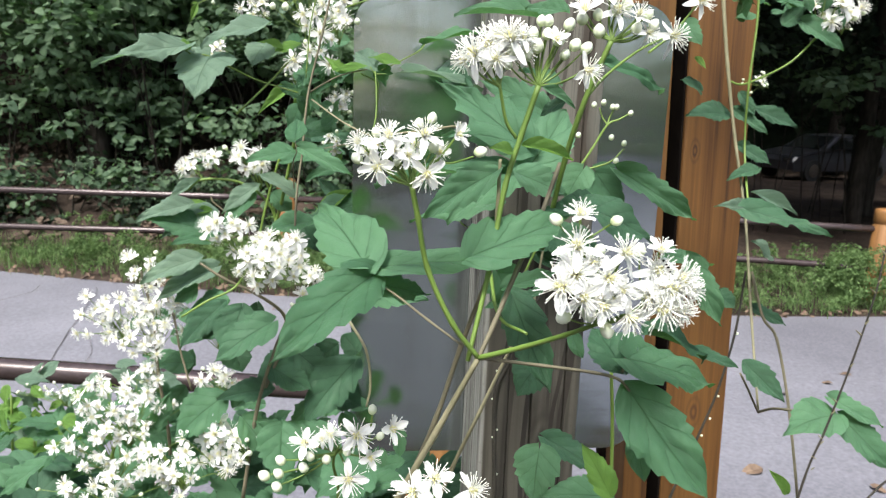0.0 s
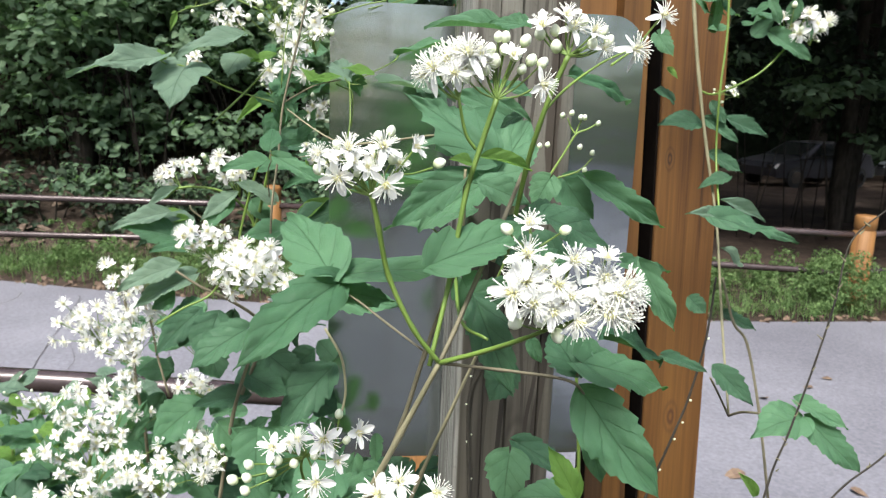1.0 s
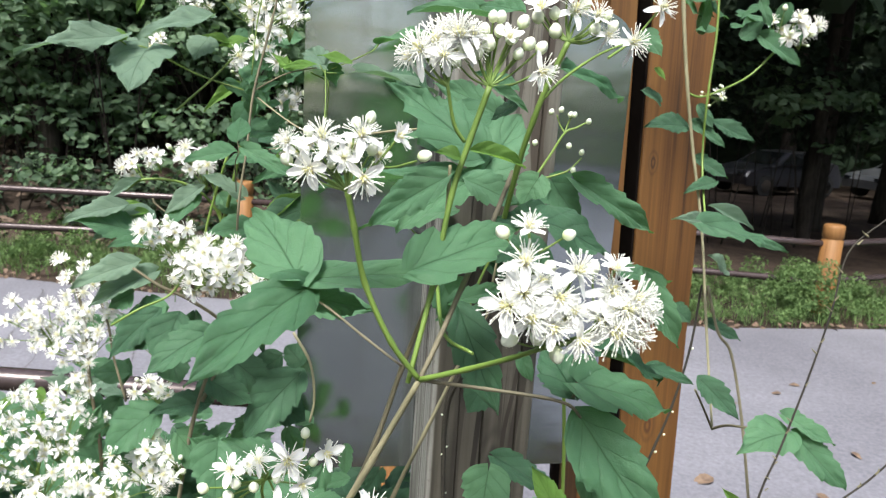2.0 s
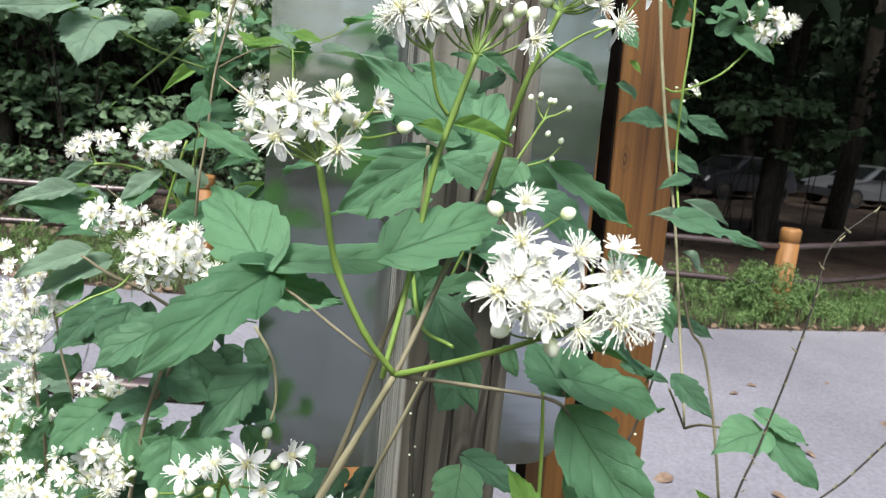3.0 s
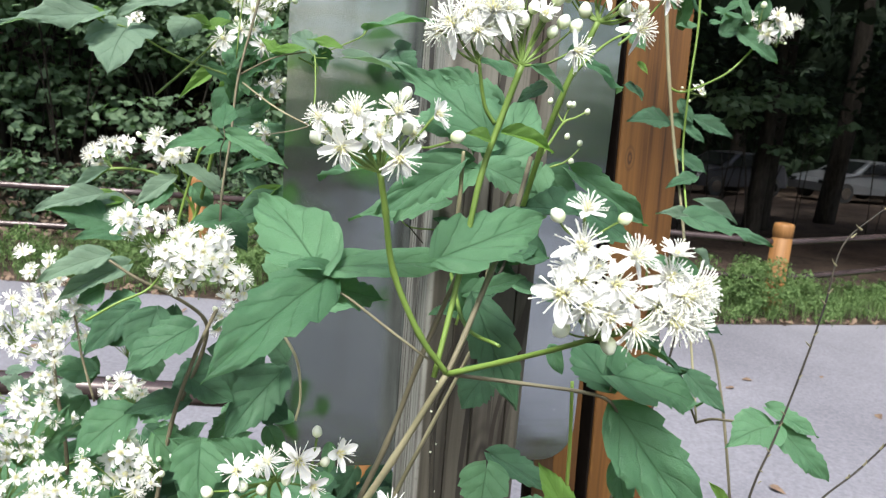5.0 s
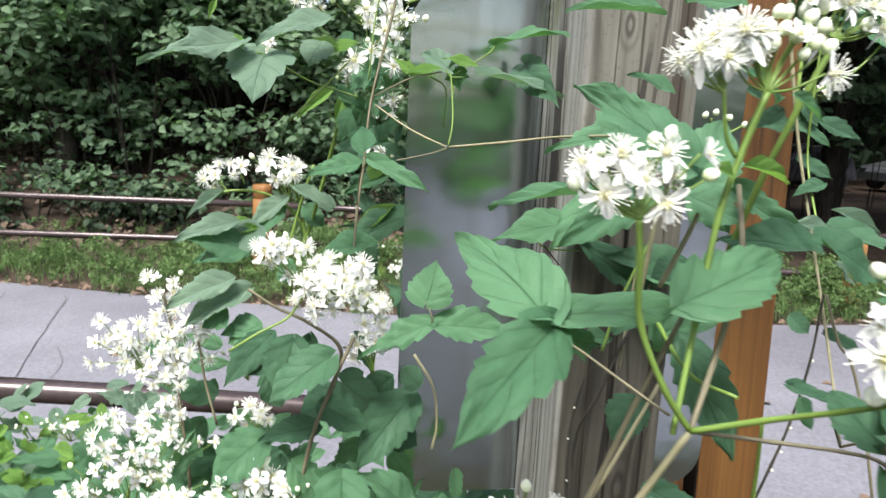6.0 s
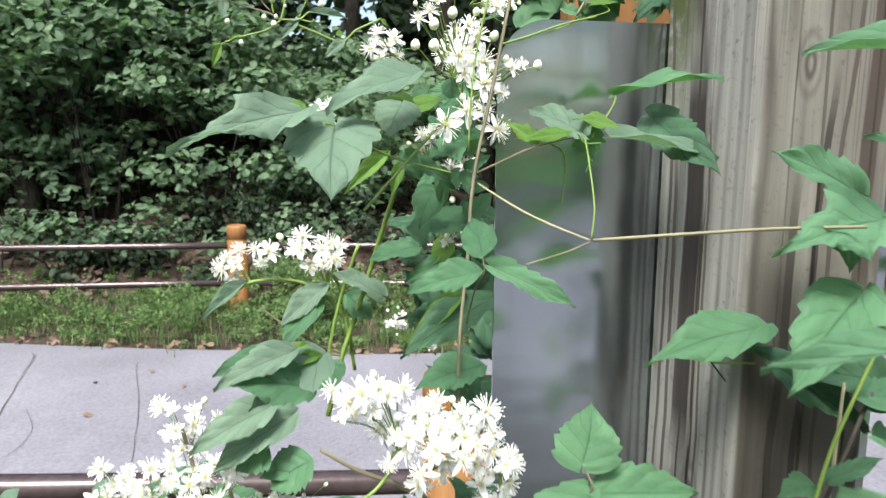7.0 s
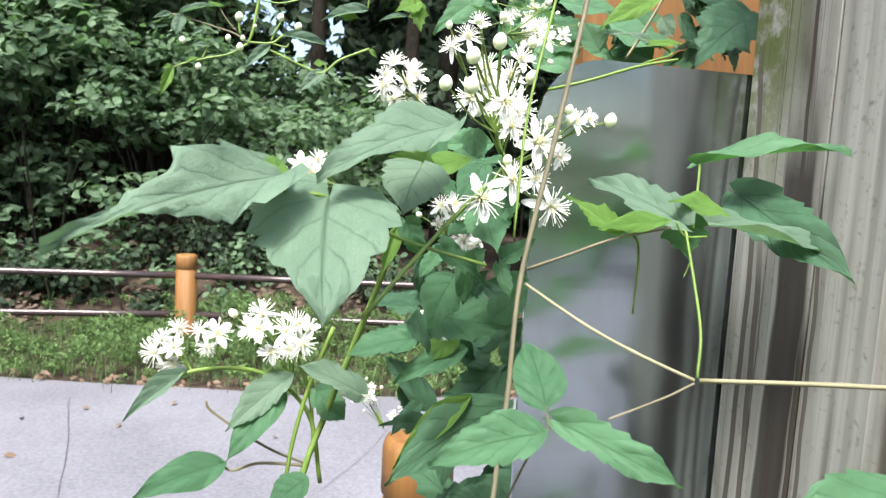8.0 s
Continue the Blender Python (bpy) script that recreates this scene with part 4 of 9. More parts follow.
def car(x, y, z, turn, paint, label):
    ob = thing("car", label, "car", "parked cars", "", (x, y, z))
    ob.rotation_euler = (0, 0, radians(turn))
    side = [(-2.1, 0.35), (-2.15, 0.62), (-2.0, 0.78), (-1.2, 0.93), (-0.95, 0.97), (-0.25, 1.38), (0.7, 1.43), (1.5, 1.15), (2.05, 1.05), (2.12, 0.6), (2.05, 0.35)]
    bm = bmesh.new()
    rows = []
    for yy, sq in ((-0.86, 0.0), (-0.80, 1.0), (0.80, 1.0), (0.86, 0.0)):
        rows.append([bm.verts.new((px * (0.985 if sq == 0 else 1.0), yy * (0.80 if pz > 1.0 else 1.0), pz - (0.03 if sq == 0 else 0))) for px, pz in side])
    for u, v in zip(rows, rows[1:]):
        for k in range(len(side)):
            bm.faces.new((u[k], u[(k + 1) % len(side)], v[(k + 1) % len(side)], v[k])).smooth = False
    bm.faces.new(rows[0])
    bm.faces.new(list(reversed(rows[-1])))
    bmesh.ops.recalc_face_normals(bm, faces=bm.faces)
    part("body", bm, paint, ob)
    for sy in (-1, 1):
        bm = bmesh.new()
        vs = [bm.verts.new((px, sy * (0.872 if pz < 1.1 else 0.70), pz)) for px, pz in ((-0.75, 1.0), (-0.2, 1.33), (0.65, 1.37), (1.25, 1.1), (1.2, 1.0))]
        bm.faces.new(vs if sy < 0 else list(reversed(vs)))
        bmesh.ops.solidify(bm, geom=bm.faces[:], thickness=0.01)
        part("side_window", bm, M_GLASS_DARK, ob)
        for px in (-1.32, 1.35):
            bm = bmesh.new()
            bmesh.ops.create_cone(bm, cap_ends=True, segments=24, radius1=0.33, radius2=0.33, depth=0.2, matrix=Matrix.Translation((px, sy * 0.80, 0.33)) @ pose(0, 0, 0, 90, 0, 0))
            wheel = part("wheel", bm, M_RUBBER, ob)
            bm = bmesh.new()
            bmesh.ops.create_cone(bm, cap_ends=True, segments=16, radius1=0.2, radius2=0.2, depth=0.03, matrix=Matrix.Translation((px, sy * 0.905, 0.33)) @ pose(0, 0, 0, 90, 0, 0))
            part("rim", bm, M_ALU, wheel)
    bm = bmesh.new()
    vs = [bm.verts.new(q) for q in ((-0.97, -0.66, 0.99), (-0.97, 0.66, 0.99), (-0.30, 0.58, 1.38), (-0.30, -0.58, 1.38))]
    bm.faces.new(vs)
    bmesh.ops.solidify(bm, geom=bm.faces[:], thickness=0.012)
    part("windscreen", bm, M_GLASS_DARK, ob)
    for sy in (-1, 1):
        part("headlight", box(bmesh.new(), (-2.16, sy * 0.62 - 0.13, 0.60), (-2.06, sy * 0.62 + 0.13, 0.72), 0.02), M_GLASS_DARK, ob)
    return ob


car(19.35, 21.2, ground_height(19.35, 21.2) + 0.02, 6, M_SILVER, "silver car parked in deep shade under trees")
car(14.5, 21.6, ground_height(14.5, 21.6) + 0.0, 14, M_DARKGREY, "grey car parked in deep shade under trees")


# ---- climbing plants: leaf, flower, bud and stem ----
def leaf_mesh(name, outline, teeth, depth, fold, droop, curl, wave, base=0.0, seed=0):
    """A leaf one unit long along y, one unit wide across x: half-width by outline, unevenly toothed, folded at the midrib, quilted between the veins."""
    nu, nv = 42, 5
    bm = bmesh.new()
    uv = bm.loops.layers.uv.new("uv")
    rng = random.Random(seed)
    phase, twist, lean = rng.uniform(0, 6), rng.uniform(-0.16, 0.16), rng.uniform(-0.05, 0.05)
    cuts = {}
    for sign in (-1, 1):
        marks, at = [], rng.uniform(0.16, 0.26)
        while teeth and at < 0.90:
            reach = rng.uniform(0.7, 1.5) / teeth
            marks.append((at, reach, depth * rng.uniform(0.5, 1.5)))
            at += reach
        cuts[sign] = marks
    rows = []
    for i in range(nu + 1):
        u = i / nu
        row = []
        for j in range(-nv, nv + 1):
            s = j / nv
            w = outline(min(1.0, u + (0.03 * u if s > 0 else 0)))
            for start, reach, deep in cuts[1 if s > 0 else -1]:
                if start <= u < start + reach:
                    w *= 1 - deep * (1 - (u - start) / reach) * (abs(s) ** 3) * (0.45 + 0.55 * math.sin(math.pi * u))
            x = s * w
            back = base * (1 - u) ** 6 * abs(s) * 0.16
            q = ((u - VEIN_REACH * abs(s) ** VEIN_BOW) * VEIN_COUNT + 3.15) % 1.0
            pucker = 0.030 * math.sin(math.pi * q) * min(1.0, 3 * abs(s)) * (1 - 0.6 * abs(s) ** 4)
            z = abs(x) * fold + wave * 0.05 * math.sin(phase + u * 9 + s * 2) * abs(s) + droop * (u - u * u) * 0.7 - curl * x * x
            z += (pucker if w > 0.03 else 0) + twist * x * u
            row.append((bm.verts.new((x + lean * math.sin(math.pi * u), u - back, z)), s * 0.5 + 0.5, u))
        rows.append(row)
    for a, c in zip(rows, rows[1:]):
        for k in range(2 * nv):
            quad = (a[k], a[k + 1], c[k + 1], c[k])
            f = bm.faces.new([q[0] for q in quad])
            f.smooth = True
            for loop, q in zip(f.loops, quad):
                loop[uv].uv = (q[1], q[2])
    me = bpy.data.meshes.new(name)
    bm.to_mesh(me)
    bm.free()
    return me


def shaped(u, places, widths):
    return 0.5 * max(0.012, float(np.interp(u, places, widths)))


def ovate(u):
    return shaped(u, (0, .02, .05, .10, .18, .26, .34, .44, .55, .66, .76, .85, .93, 1), (.03, .24, .46, .68, .87, .97, 1, .98, .90, .76, .58, .38, .17, 0))


def heart(u):
    return shaped(u, (0, .02, .06, .14, .25, .38, .50, .62, .74, .86, .94, 1), (.05, .45, .72, .93, 1, .97, .87, .70, .48, .24, .10, 0))


def lobed(u):
    return shaped(u, (0, .02, .06, .18, .34, .43, .48, .60, .66, .71, .86, 1), (.05, .40, .60, .78, .90, 1, .62, .54, .56, .30, .14, 0))


def lance(u):
    return 0.5 * max(0.012, math.sin(math.pi * u ** 0.75) * (1 - 0.2 * u))


def rounded(u):
    return 0.5 * max(0.012, math.sin(math.pi * u ** 0.8) ** 0.6)


LEAF_SHAPES = {
    "ovate": (ovate, 8, 0.17, 0.18, 0.22, 0.1, 0.8, 0.6),
    "plain": (ovate, 0, 0, 0.12, 0.18, 0.2, 0.6, 0.4),
    "heart": (heart, 7, 0.16, 0.13, 0.26, 0.15, 0.9, 1.0),
    "lobed": (lobed, 6, 0.20, 0.12, 0.20, 0.1, 0.9, 0.8),
    "lance": (lance, 0, 0, 0.30, 0.20, 0.0, 0.5, 0.2),
    "round": (rounded, 5, 0.10, 0.15, 0.15, 0.3, 0.7, 0.8),
    "droop": (ovate, 8, 0.15, 0.30, 0.75, 0.3, 0.9, 0.6),
}
LEAF_FORMS = {(form, k): leaf_mesh("leaf_" + form, *shape, seed=10 * k + len(form)) for form, shape in LEAF_SHAPES.items() for k in range(4)}
LEAF_COPIES = {}
leaf_turn = itertools.count()


def leaf(plant, base, tip, width, form, facing, material):
    """A leaf blade from its base to its tip; width is its share of the length."""
    key = (form, next(leaf_turn) * 7 % 4, material.name)
    if key not in LEAF_COPIES:
        me = LEAF_FORMS[key[:2]].copy()
        me.materials.append(material)
        LEAF_COPIES[key] = me
    ob = new("leaf", LEAF_COPIES[key])
    ob.parent = plant
    base, tip = Vector(base), Vector(tip)
    along = tip - base
    length = along.length
    yy = along / length
    zz = Vector(facing)
    zz = (zz - yy * zz.dot(yy)).normalized()
    xx = yy.cross(zz)
    m = Matrix((xx * length * width, yy * length, zz * length)).transposed().to_4x4()
    ob.matrix_world = Matrix.Translation(base) @ m
    return ob


def flower_meshes(seed, lift, petal_width, stamens):
    """Four blunt petals one unit across, a spreading fringe of stamens and a cream heart of young ones."""
    rng = random.Random(seed)
    bm = bmesh.new()
    for k in range(4):
        a = math.pi / 2 * k + rng.uniform(-0.22, 0.22)
        length, wide, bend = rng.uniform(0.42, 0.52), petal_width * rng.uniform(0.85, 1.15), rng.uniform(-0.55, 0.15)
        skew, notch = rng.uniform(-0.12, 0.12), rng.uniform(0.0, 0.03)
        rows = []
        for i in range(7):
            u = i / 6
            w = wide * max(0.16, math.sin(math.pi * (0.13 + 0.82 * u ** 1.15)) ** 0.6)
            row = []
            for s in (-1, -0.5, 0, 0.5, 1):
                r = 0.03 + length * u - (notch * (1 - abs(s)) if i == 6 else 0) - 0.03 * abs(s) * u
                z = lift * u * 0.5 + bend * u * u * 0.30 + 0.06 * s * s * (1 - 0.6 * u) + 0.015 * math.sin(5 * u + 3 * s + seed)
                off = s * w + skew * u * u * 0.3
                row.append(bm.verts.new((r * math.cos(a) - off * math.sin(a), r * math.sin(a) + off * math.cos(a), z)))
            rows.append(row)
        for u, v in zip(rows, rows[1:]):
            for q in range(4):
                bm.faces.new((u[q], u[q + 1], v[q + 1], v[q])).smooth = True
    petals = bpy.data.meshes.new("flower")
    bm.to_mesh(petals)
    bm.free()
    petals.materials.append(M_PETAL)
    bm = bmesh.new()
    for k in range(stamens):
        a = k * 2.4 + rng.uniform(-0.2, 0.2)
        t = (k + 0.5) / stamens
        out = 0.10 + 0.36 * t ** 0.7 * rng.uniform(0.8, 1.15)
        up = 0.42 - 0.28 * t + rng.uniform(-0.04, 0.05)
        way = Vector((math.cos(a), math.sin(a), 0))
        p0, p1, p2 = way * 0.02, way * out * 0.55 + Vector((0, 0, up * 0.75)), way * out + Vector((0, 0, up))
        tube(bm, [p0, p1, p2], 0.0115, 0.010, 2, 3)
        tube(bm, [p2 - way * 0.005, p2 + way * 0.030 + Vector((0, 0, 0.02))], 0.0145, 0.010, 1, 4)
    stam = bpy.data.meshes.new("stamen_tuft")
    bm.to_mesh(stam)
    bm.free()
    stam.materials.append(M_STAMEN)
    bm = bmesh.new()
    for k in range(11):
        a, t = k * 2.4, (k + 0.5) / 11
        way = Vector((math.cos(a) * 0.13 * t ** 0.6, math.sin(a) * 0.13 * t ** 0.6, 0))
        tube(bm, [way * 0.3, way + Vector((0, 0, rng.uniform(0.17, 0.27) - 0.07 * t))], 0.020, 0.024, 1, 4)
    heart_mesh = bpy.data.meshes.new("pistil")
    bm.to_mesh(heart_mesh)
    bm.free()
    heart_mesh.materials.append(M_HEART)
    return petals, stam, heart_mesh


FLOWERS = [flower_meshes(100, 0.10, 0.106, 32), flower_meshes(101, 0.35, 0.118, 28), flower_meshes(102, -0.15, 0.100, 36), flower_meshes(103, 0.55, 0.128, 24), flower_meshes(104, -0.45, 0.086, 46)]


def bud_mesh():
    """A closed bud of four petals: blunt egg with shallow seams and a narrow foot."""
    bm = bmesh.new()
    bmesh.ops.create_uvsphere(bm, u_segments=16, v_segments=9, radius=0.5)
    for v in bm.verts:
        h = v.co.z + 0.5
        a = math.atan2(v.co.y, v.co.x)
        wide = (0.80 + 0.16 * math.sin(math.pi * min(1.0, 0.25 + 0.75 * h))) * (1 - 0.10 * max(0.0, math.cos(4 * a)) ** 3)
        v.co.x *= wide * (0.97 if h > 0.6 else 1.0)
        v.co.y *= wide
        v.co.z = h * 1.12 + 0.05 * max(0.0, h - 0.85)
    for f in bm.faces:
        f.smooth = True
    me = bpy.data.meshes.new("bud")
    bm.to_mesh(me)
    bm.free()
    me.materials.append(M_BUD)
    return me


BUD = bud_mesh()


def aimed(at, way, size, spin=0.0):
    q = Vector(way).normalized().to_track_quat("Z", "Y").to_matrix().to_4x4()
    return Matrix.Translation(at) @ q @ pose(0, 0, 0, 0, 0, spin) @ Matrix.Diagonal((size, size, size, 1))


def flower(plant, at, way, size, kind=0, spin=0.0):
    """A flower looking along way; size is its diameter."""
    petals, stam, pistil = FLOWERS[kind]
    ob = new("flower", petals)
    ob.parent = plant
    ob.matrix_world = aimed(at, way, size, spin)
    for name, me in (("stamen_tuft", stam), ("pistil", pistil)):
        sub = new(name, me)
        sub.parent = ob
    return ob


def bud(plant, at, way, size):
    ob = new("bud", BUD)
    ob.parent = plant
    ob.matrix_world = aimed(at, way, size * 0.88)
    return ob


def stem(plant, points, r0, r1, material, name="stem", knot=0.0):
    sides = 7 if r0 > 0.001 else 5
    return part(name, tube(bmesh.new(), points, r0, r1, 6, sides, knot), material, plant)


def cluster(plant, root, centre, reach, flowers, buds, size, seed, toward=(0.0, -1.0, 0.45), material=None):
    """A loose head of flowers on thin stalks from one root."""
    rng = random.Random(seed)
    root, centre, toward = Vector(root), Vector(centre), Vector(toward).normalized()
    material = material or M_STEM_GREEN
    bm = bmesh.new()
    for k in range(flowers + buds):
        a, rad = 2.39996 * k + rng.uniform(-0.3, 0.3), math.sqrt((k + 0.5) / (flowers + buds)) * rng.uniform(0.65, 1.35)
        off = Vector((reach[0] * rad * math.cos(a), rng.uniform(-1, 1) * reach[1], reach[2] * rad * math.sin(a)))
        at = centre + off
        way = (toward + Vector((off.x / max(reach[0], 1e-4), 0, off.z / max(reach[2], 1e-4))) * 0.75 + Vector([rng.uniform(-.4, .4) for q in range(3)])).normalized()
        mid = root.lerp(at, 0.55) - way * size * 0.25 + Vector((0, 0, size * 0.1))
        tube(bm, [root, mid, at], size * 0.030, size * 0.022, 3, 4)
        if k < flowers:
            flower(plant, at, way, size * rng.uniform(0.78, 1.2), rng.choice((0, 0, 1, 2, 3, 4)), rng.uniform(0, 90))
        else:
            bud(plant, at, (at - mid), size * rng.uniform(0.24, 0.36))
    part("flower_stalk", bm, material, plant)
    return plant


def leaf_fill(plant, centre, reach, count, size, seed, material, forms=("ovate", "heart", "plain", "lobed")):
    """Further leaves of the tangle, turned every way but mostly to the light."""
    rng = random.Random(seed)
    for k in range(count):
        c = Vector(centre) + Vector([rng.uniform(-1, 1) * r for r in reach])
        a = rng.uniform(0, 2 * math.pi)
        way = Vector((math.cos(a), rng.uniform(-0.5, 0.5), math.sin(a) * 0.7 - 0.35)).normalized()
        ln = size * rng.uniform(0.65, 1.3)
        facing = Vector((rng.uniform(-.5, .5), -0.6 + rng.uniform(-.4, .4), 0.7 + rng.uniform(-.3, .3)))
        leaf(plant, c - way * ln / 2, c + way * ln / 2, rng.uniform(0.45, 0.75), rng.choice(forms), facing, material)


# ---- the plants themselves ----

branch = thing("clematis_vine", "white-flowered clematis branch with toothed green leaves before the sign post", "climbing plant", "flowering climbers on the sign post")
stem(branch, ((-0.076, 0.37, 1.257), (-0.059, 0.36, 1.304), (-0.044, 0.34, 1.348), (-0.028, 0.329, 1.388)), 0.00188, 0.00120, M_STEM_STRAW, "stem", 0.2)
stem(branch, ((-0.072, 0.4, 1.235), (-0.053, 0.39, 1.293), (-0.04, 0.38, 1.335), (-0.03, 0.37, 1.378), (-0.019, 0.36, 1.419)), 0.00158, 0.00104, M_STEM_BROWN, "stem", 0.2)
stem(branch, ((-0.046, 0.45, 1.197), (-0.021, 0.45, 1.268), (-0.007, 0.44, 1.311), (0.011, 0.43, 1.364)), 0.00146, 0.00098, M_STEM_STRAW, "stem", 0.15)
stem(branch, ((-0.028, 0.329, 1.388), (-0.04, 0.327, 1.404), (-0.051, 0.327, 1.427), (-0.056, 0.321, 1.449), (-0.059, 0.318, 1.462)), 0.00114, 0.00109, M_STEM_GREEN, "stem", 0.2)
stem(branch, ((-0.028, 0.329, 1.388), (-0.012, 0.315, 1.398), (-0.001, 0.295, 1.41), (0.005, 0.28, 1.419)), 0.00120, 0.00080, M_STEM_GREEN, "stem", 0.1)
stem(branch, ((-0.028, 0.329, 1.388), (-0.003, 0.32, 1.388), (0.017, 0.312, 1.388), (0.026, 0.307, 1.387), (0.031, 0.307, 1.382)), 0.00084, 0.00057, M_STEM_BROWN, "stem", 0.2)
stem(branch, ((-0.028, 0.329, 1.388), (-0.021, 0.335, 1.401), (-0.01, 0.345, 1.423), (0.002, 0.36, 1.442), (0.021, 0.4, 1.465)), 0.00108, 0.00115, M_STEM_BROWN, "stem", 0.2)
stem(branch, ((-0.075, 0.348, 1.418), (-0.063, 0.345, 1.411), (-0.049, 0.337, 1.402), (-0.035, 0.331, 1.393)), 0.00055, 0.00054, M_STEM_BROWN, "stem", 0.2)
stem(branch, ((-0.075, 0.348, 1.418), (-0.076, 0.348, 1.422), (-0.078, 0.348, 1.425)), 0.00062, 0.00049, M_STEM_BROWN, "stem", 0.0)
stem(branch, ((-0.032, 0.333, 1.385), (-0.023, 0.343, 1.422), (-0.017, 0.347, 1.459), (-0.011, 0.348, 1.481), (-0.005, 0.347, 1.502)), 0.00110, 0.00131, M_STEM_GREEN, "stem", 0.12)
stem(branch, ((-0.013, 0.348, 1.48), (-0.018, 0.347, 1.487), (-0.022, 0.345, 1.502)), 0.00084, 0.00070, M_STEM_GREEN, "stem", 0.0)
stem(branch, ((0.015, 0.4, 1.421), (0.018, 0.38, 1.469), (0.021, 0.372, 1.49), (0.025, 0.368, 1.506), (0.031, 0.365, 1.523)), 0.00132, 0.00126, M_STEM_GREEN, "stem", 0.15)
stem(branch, ((0.022, 0.37, 1.497), (0.042, 0.4, 1.51), (0.076, 0.45, 1.526), (0.106, 0.49, 1.537)), 0.00078, 0.00070, M_STEM_GREEN, "stem", 0.0)
stem(branch, ((-0.012, 0.4, 1.409), (-0.014, 0.36, 1.397), (-0.005, 0.34, 1.395)), 0.00103, 0.00075, M_STEM_GREEN, "stem", 0.0)
stem(branch, ((-0.005, 0.43, 1.404), (-0.006, 0.42, 1.44), (-0.006, 0.42, 1.453), (-0.006, 0.42, 1.465)), 0.00127, 0.00090, M_STEM_STRAW, "stem", 0.1)
stem(branch, ((0.02, 0.46, 1.405), (0.028, 0.45, 1.437), (0.032, 0.44, 1.464)), 0.00154, 0.00096, M_STEM_STRAW, "stem", 0.1)
stem(branch, ((0.04, 0.604, 1.144), (0.036, 0.604, 1.242), (0.043, 0.584, 1.292), (0.078, 0.584, 1.384)), 0.00154, 0.00115, M_STEM_DARK, "stem", 0.1)
stem(branch, ((0.084, 0.45, 1.245), (0.077, 0.44, 1.299), (0.069, 0.43, 1.343)), 0.00129, 0.00100, M_STEM_GREEN, "stem", 0.0)
stem(branch, ((0.027, 0.307, 1.39), (0.028, 0.308, 1.392), (0.029, 0.31, 1.395)), 0.00068, 0.00057, M_STEM_BROWN, "stem", 0.0)
# leaves at the lower joints
leaf(branch, (-0.077, 0.350, 1.424), (-0.100, 0.402, 1.440), 0.52, "heart", (-0.10, -0.50, 0.62), M_LEAF)
leaf(branch, (-0.0745, 0.349, 1.422), (-0.016, 0.356, 1.424), 0.33, "plain", (-0.04, -0.45, 0.70), M_LEAF)
leaf(branch, (-0.032, 0.338, 1.430), (0.013, 0.352, 1.445), 0.60, "ovate", (-0.11, -0.53, 0.55), M_LEAF)
leaf(branch, (-0.073, 0.347, 1.419), (-0.113, 0.312, 1.392), 0.47, "ovate", (0.03, -0.62, 0.54), M_LEAF)
leaf(branch, (-0.073, 0.35, 1.415), (-0.046, 0.37, 1.404), 0.54, "lobed", (-0.04, -0.67, 0.48), M_LEAF)
leaf(branch, (0.03, 0.309, 1.395), (0.073, 0.32, 1.378), 0.59, "heart", (-0.2, -0.42, 0.67), M_LEAF)
leaf(branch, (0.028, 0.309, 1.39), (0.021, 0.33, 1.401), 0.85, "ovate", (-0.16, -0.44, 0.66), M_LEAF_DARK)
leaf(branch, (0.047, 0.33, 1.398), (0.089, 0.36, 1.374), 0.41, "ovate", (-0.17, -0.34, 0.72), M_LEAF_DARK)
leaf(branch, (0.031, 0.307, 1.382), (0.057, 0.283, 1.347), 0.54, "ovate", (-0.36, -0.73, 0.48), M_LEAF)
leaf(branch, (0.041, 0.32, 1.356), (0.045, 0.315, 1.336), 0.54, "plain", (-0.29, -0.65, 0.56), M_LEAF)
leaf(branch, (0.051, 0.33, 1.353), (0.062, 0.33, 1.342), 0.71, "heart", (-0.27, -0.57, 0.6), M_LEAF_YOUNG)
leaf(branch, (-0.002, 0.39, 1.399), (0.016, 0.37, 1.354), 0.45, "ovate", (-0.16, -0.64, 0.53), M_LEAF_DARK)
leaf(branch, (-0.008, 0.4, 1.408), (0.005, 0.41, 1.386), 0.84, "heart", (-0.14, -0.66, 0.48), M_LEAF)
leaf(branch, (-0.004, 0.4, 1.4), (0.024, 0.4, 1.408), 0.42, "ovate", (-0.14, -0.57, 0.55), M_LEAF)
leaf(branch, (0.012, 0.33, 1.399), (0.018, 0.33, 1.387), 0.53, "plain", (-0.2, -0.63, 0.53), M_LEAF)
leaf(branch, (0.02, 0.34, 1.451), (0.053, 0.35, 1.435), 0.59, "heart", (-0.17, -0.46, 0.58), M_LEAF_DARK)
leaf(branch, (0.06, 0.33, 1.433), (0.079, 0.33, 1.402), 0.39, "ovate", (-0.27, -0.52, 0.54), M_LEAF)
leaf(branch, (0.064, 0.36, 1.427), (0.093, 0.37, 1.42), 0.44, "lobed", (-0.26, -0.53, 0.52), M_LEAF)
leaf(branch, (0.03, 0.36, 1.445), (0.013, 0.4, 1.441), 0.48, "ovate", (-0.14, -0.47, 0.57), M_LEAF_DARK)
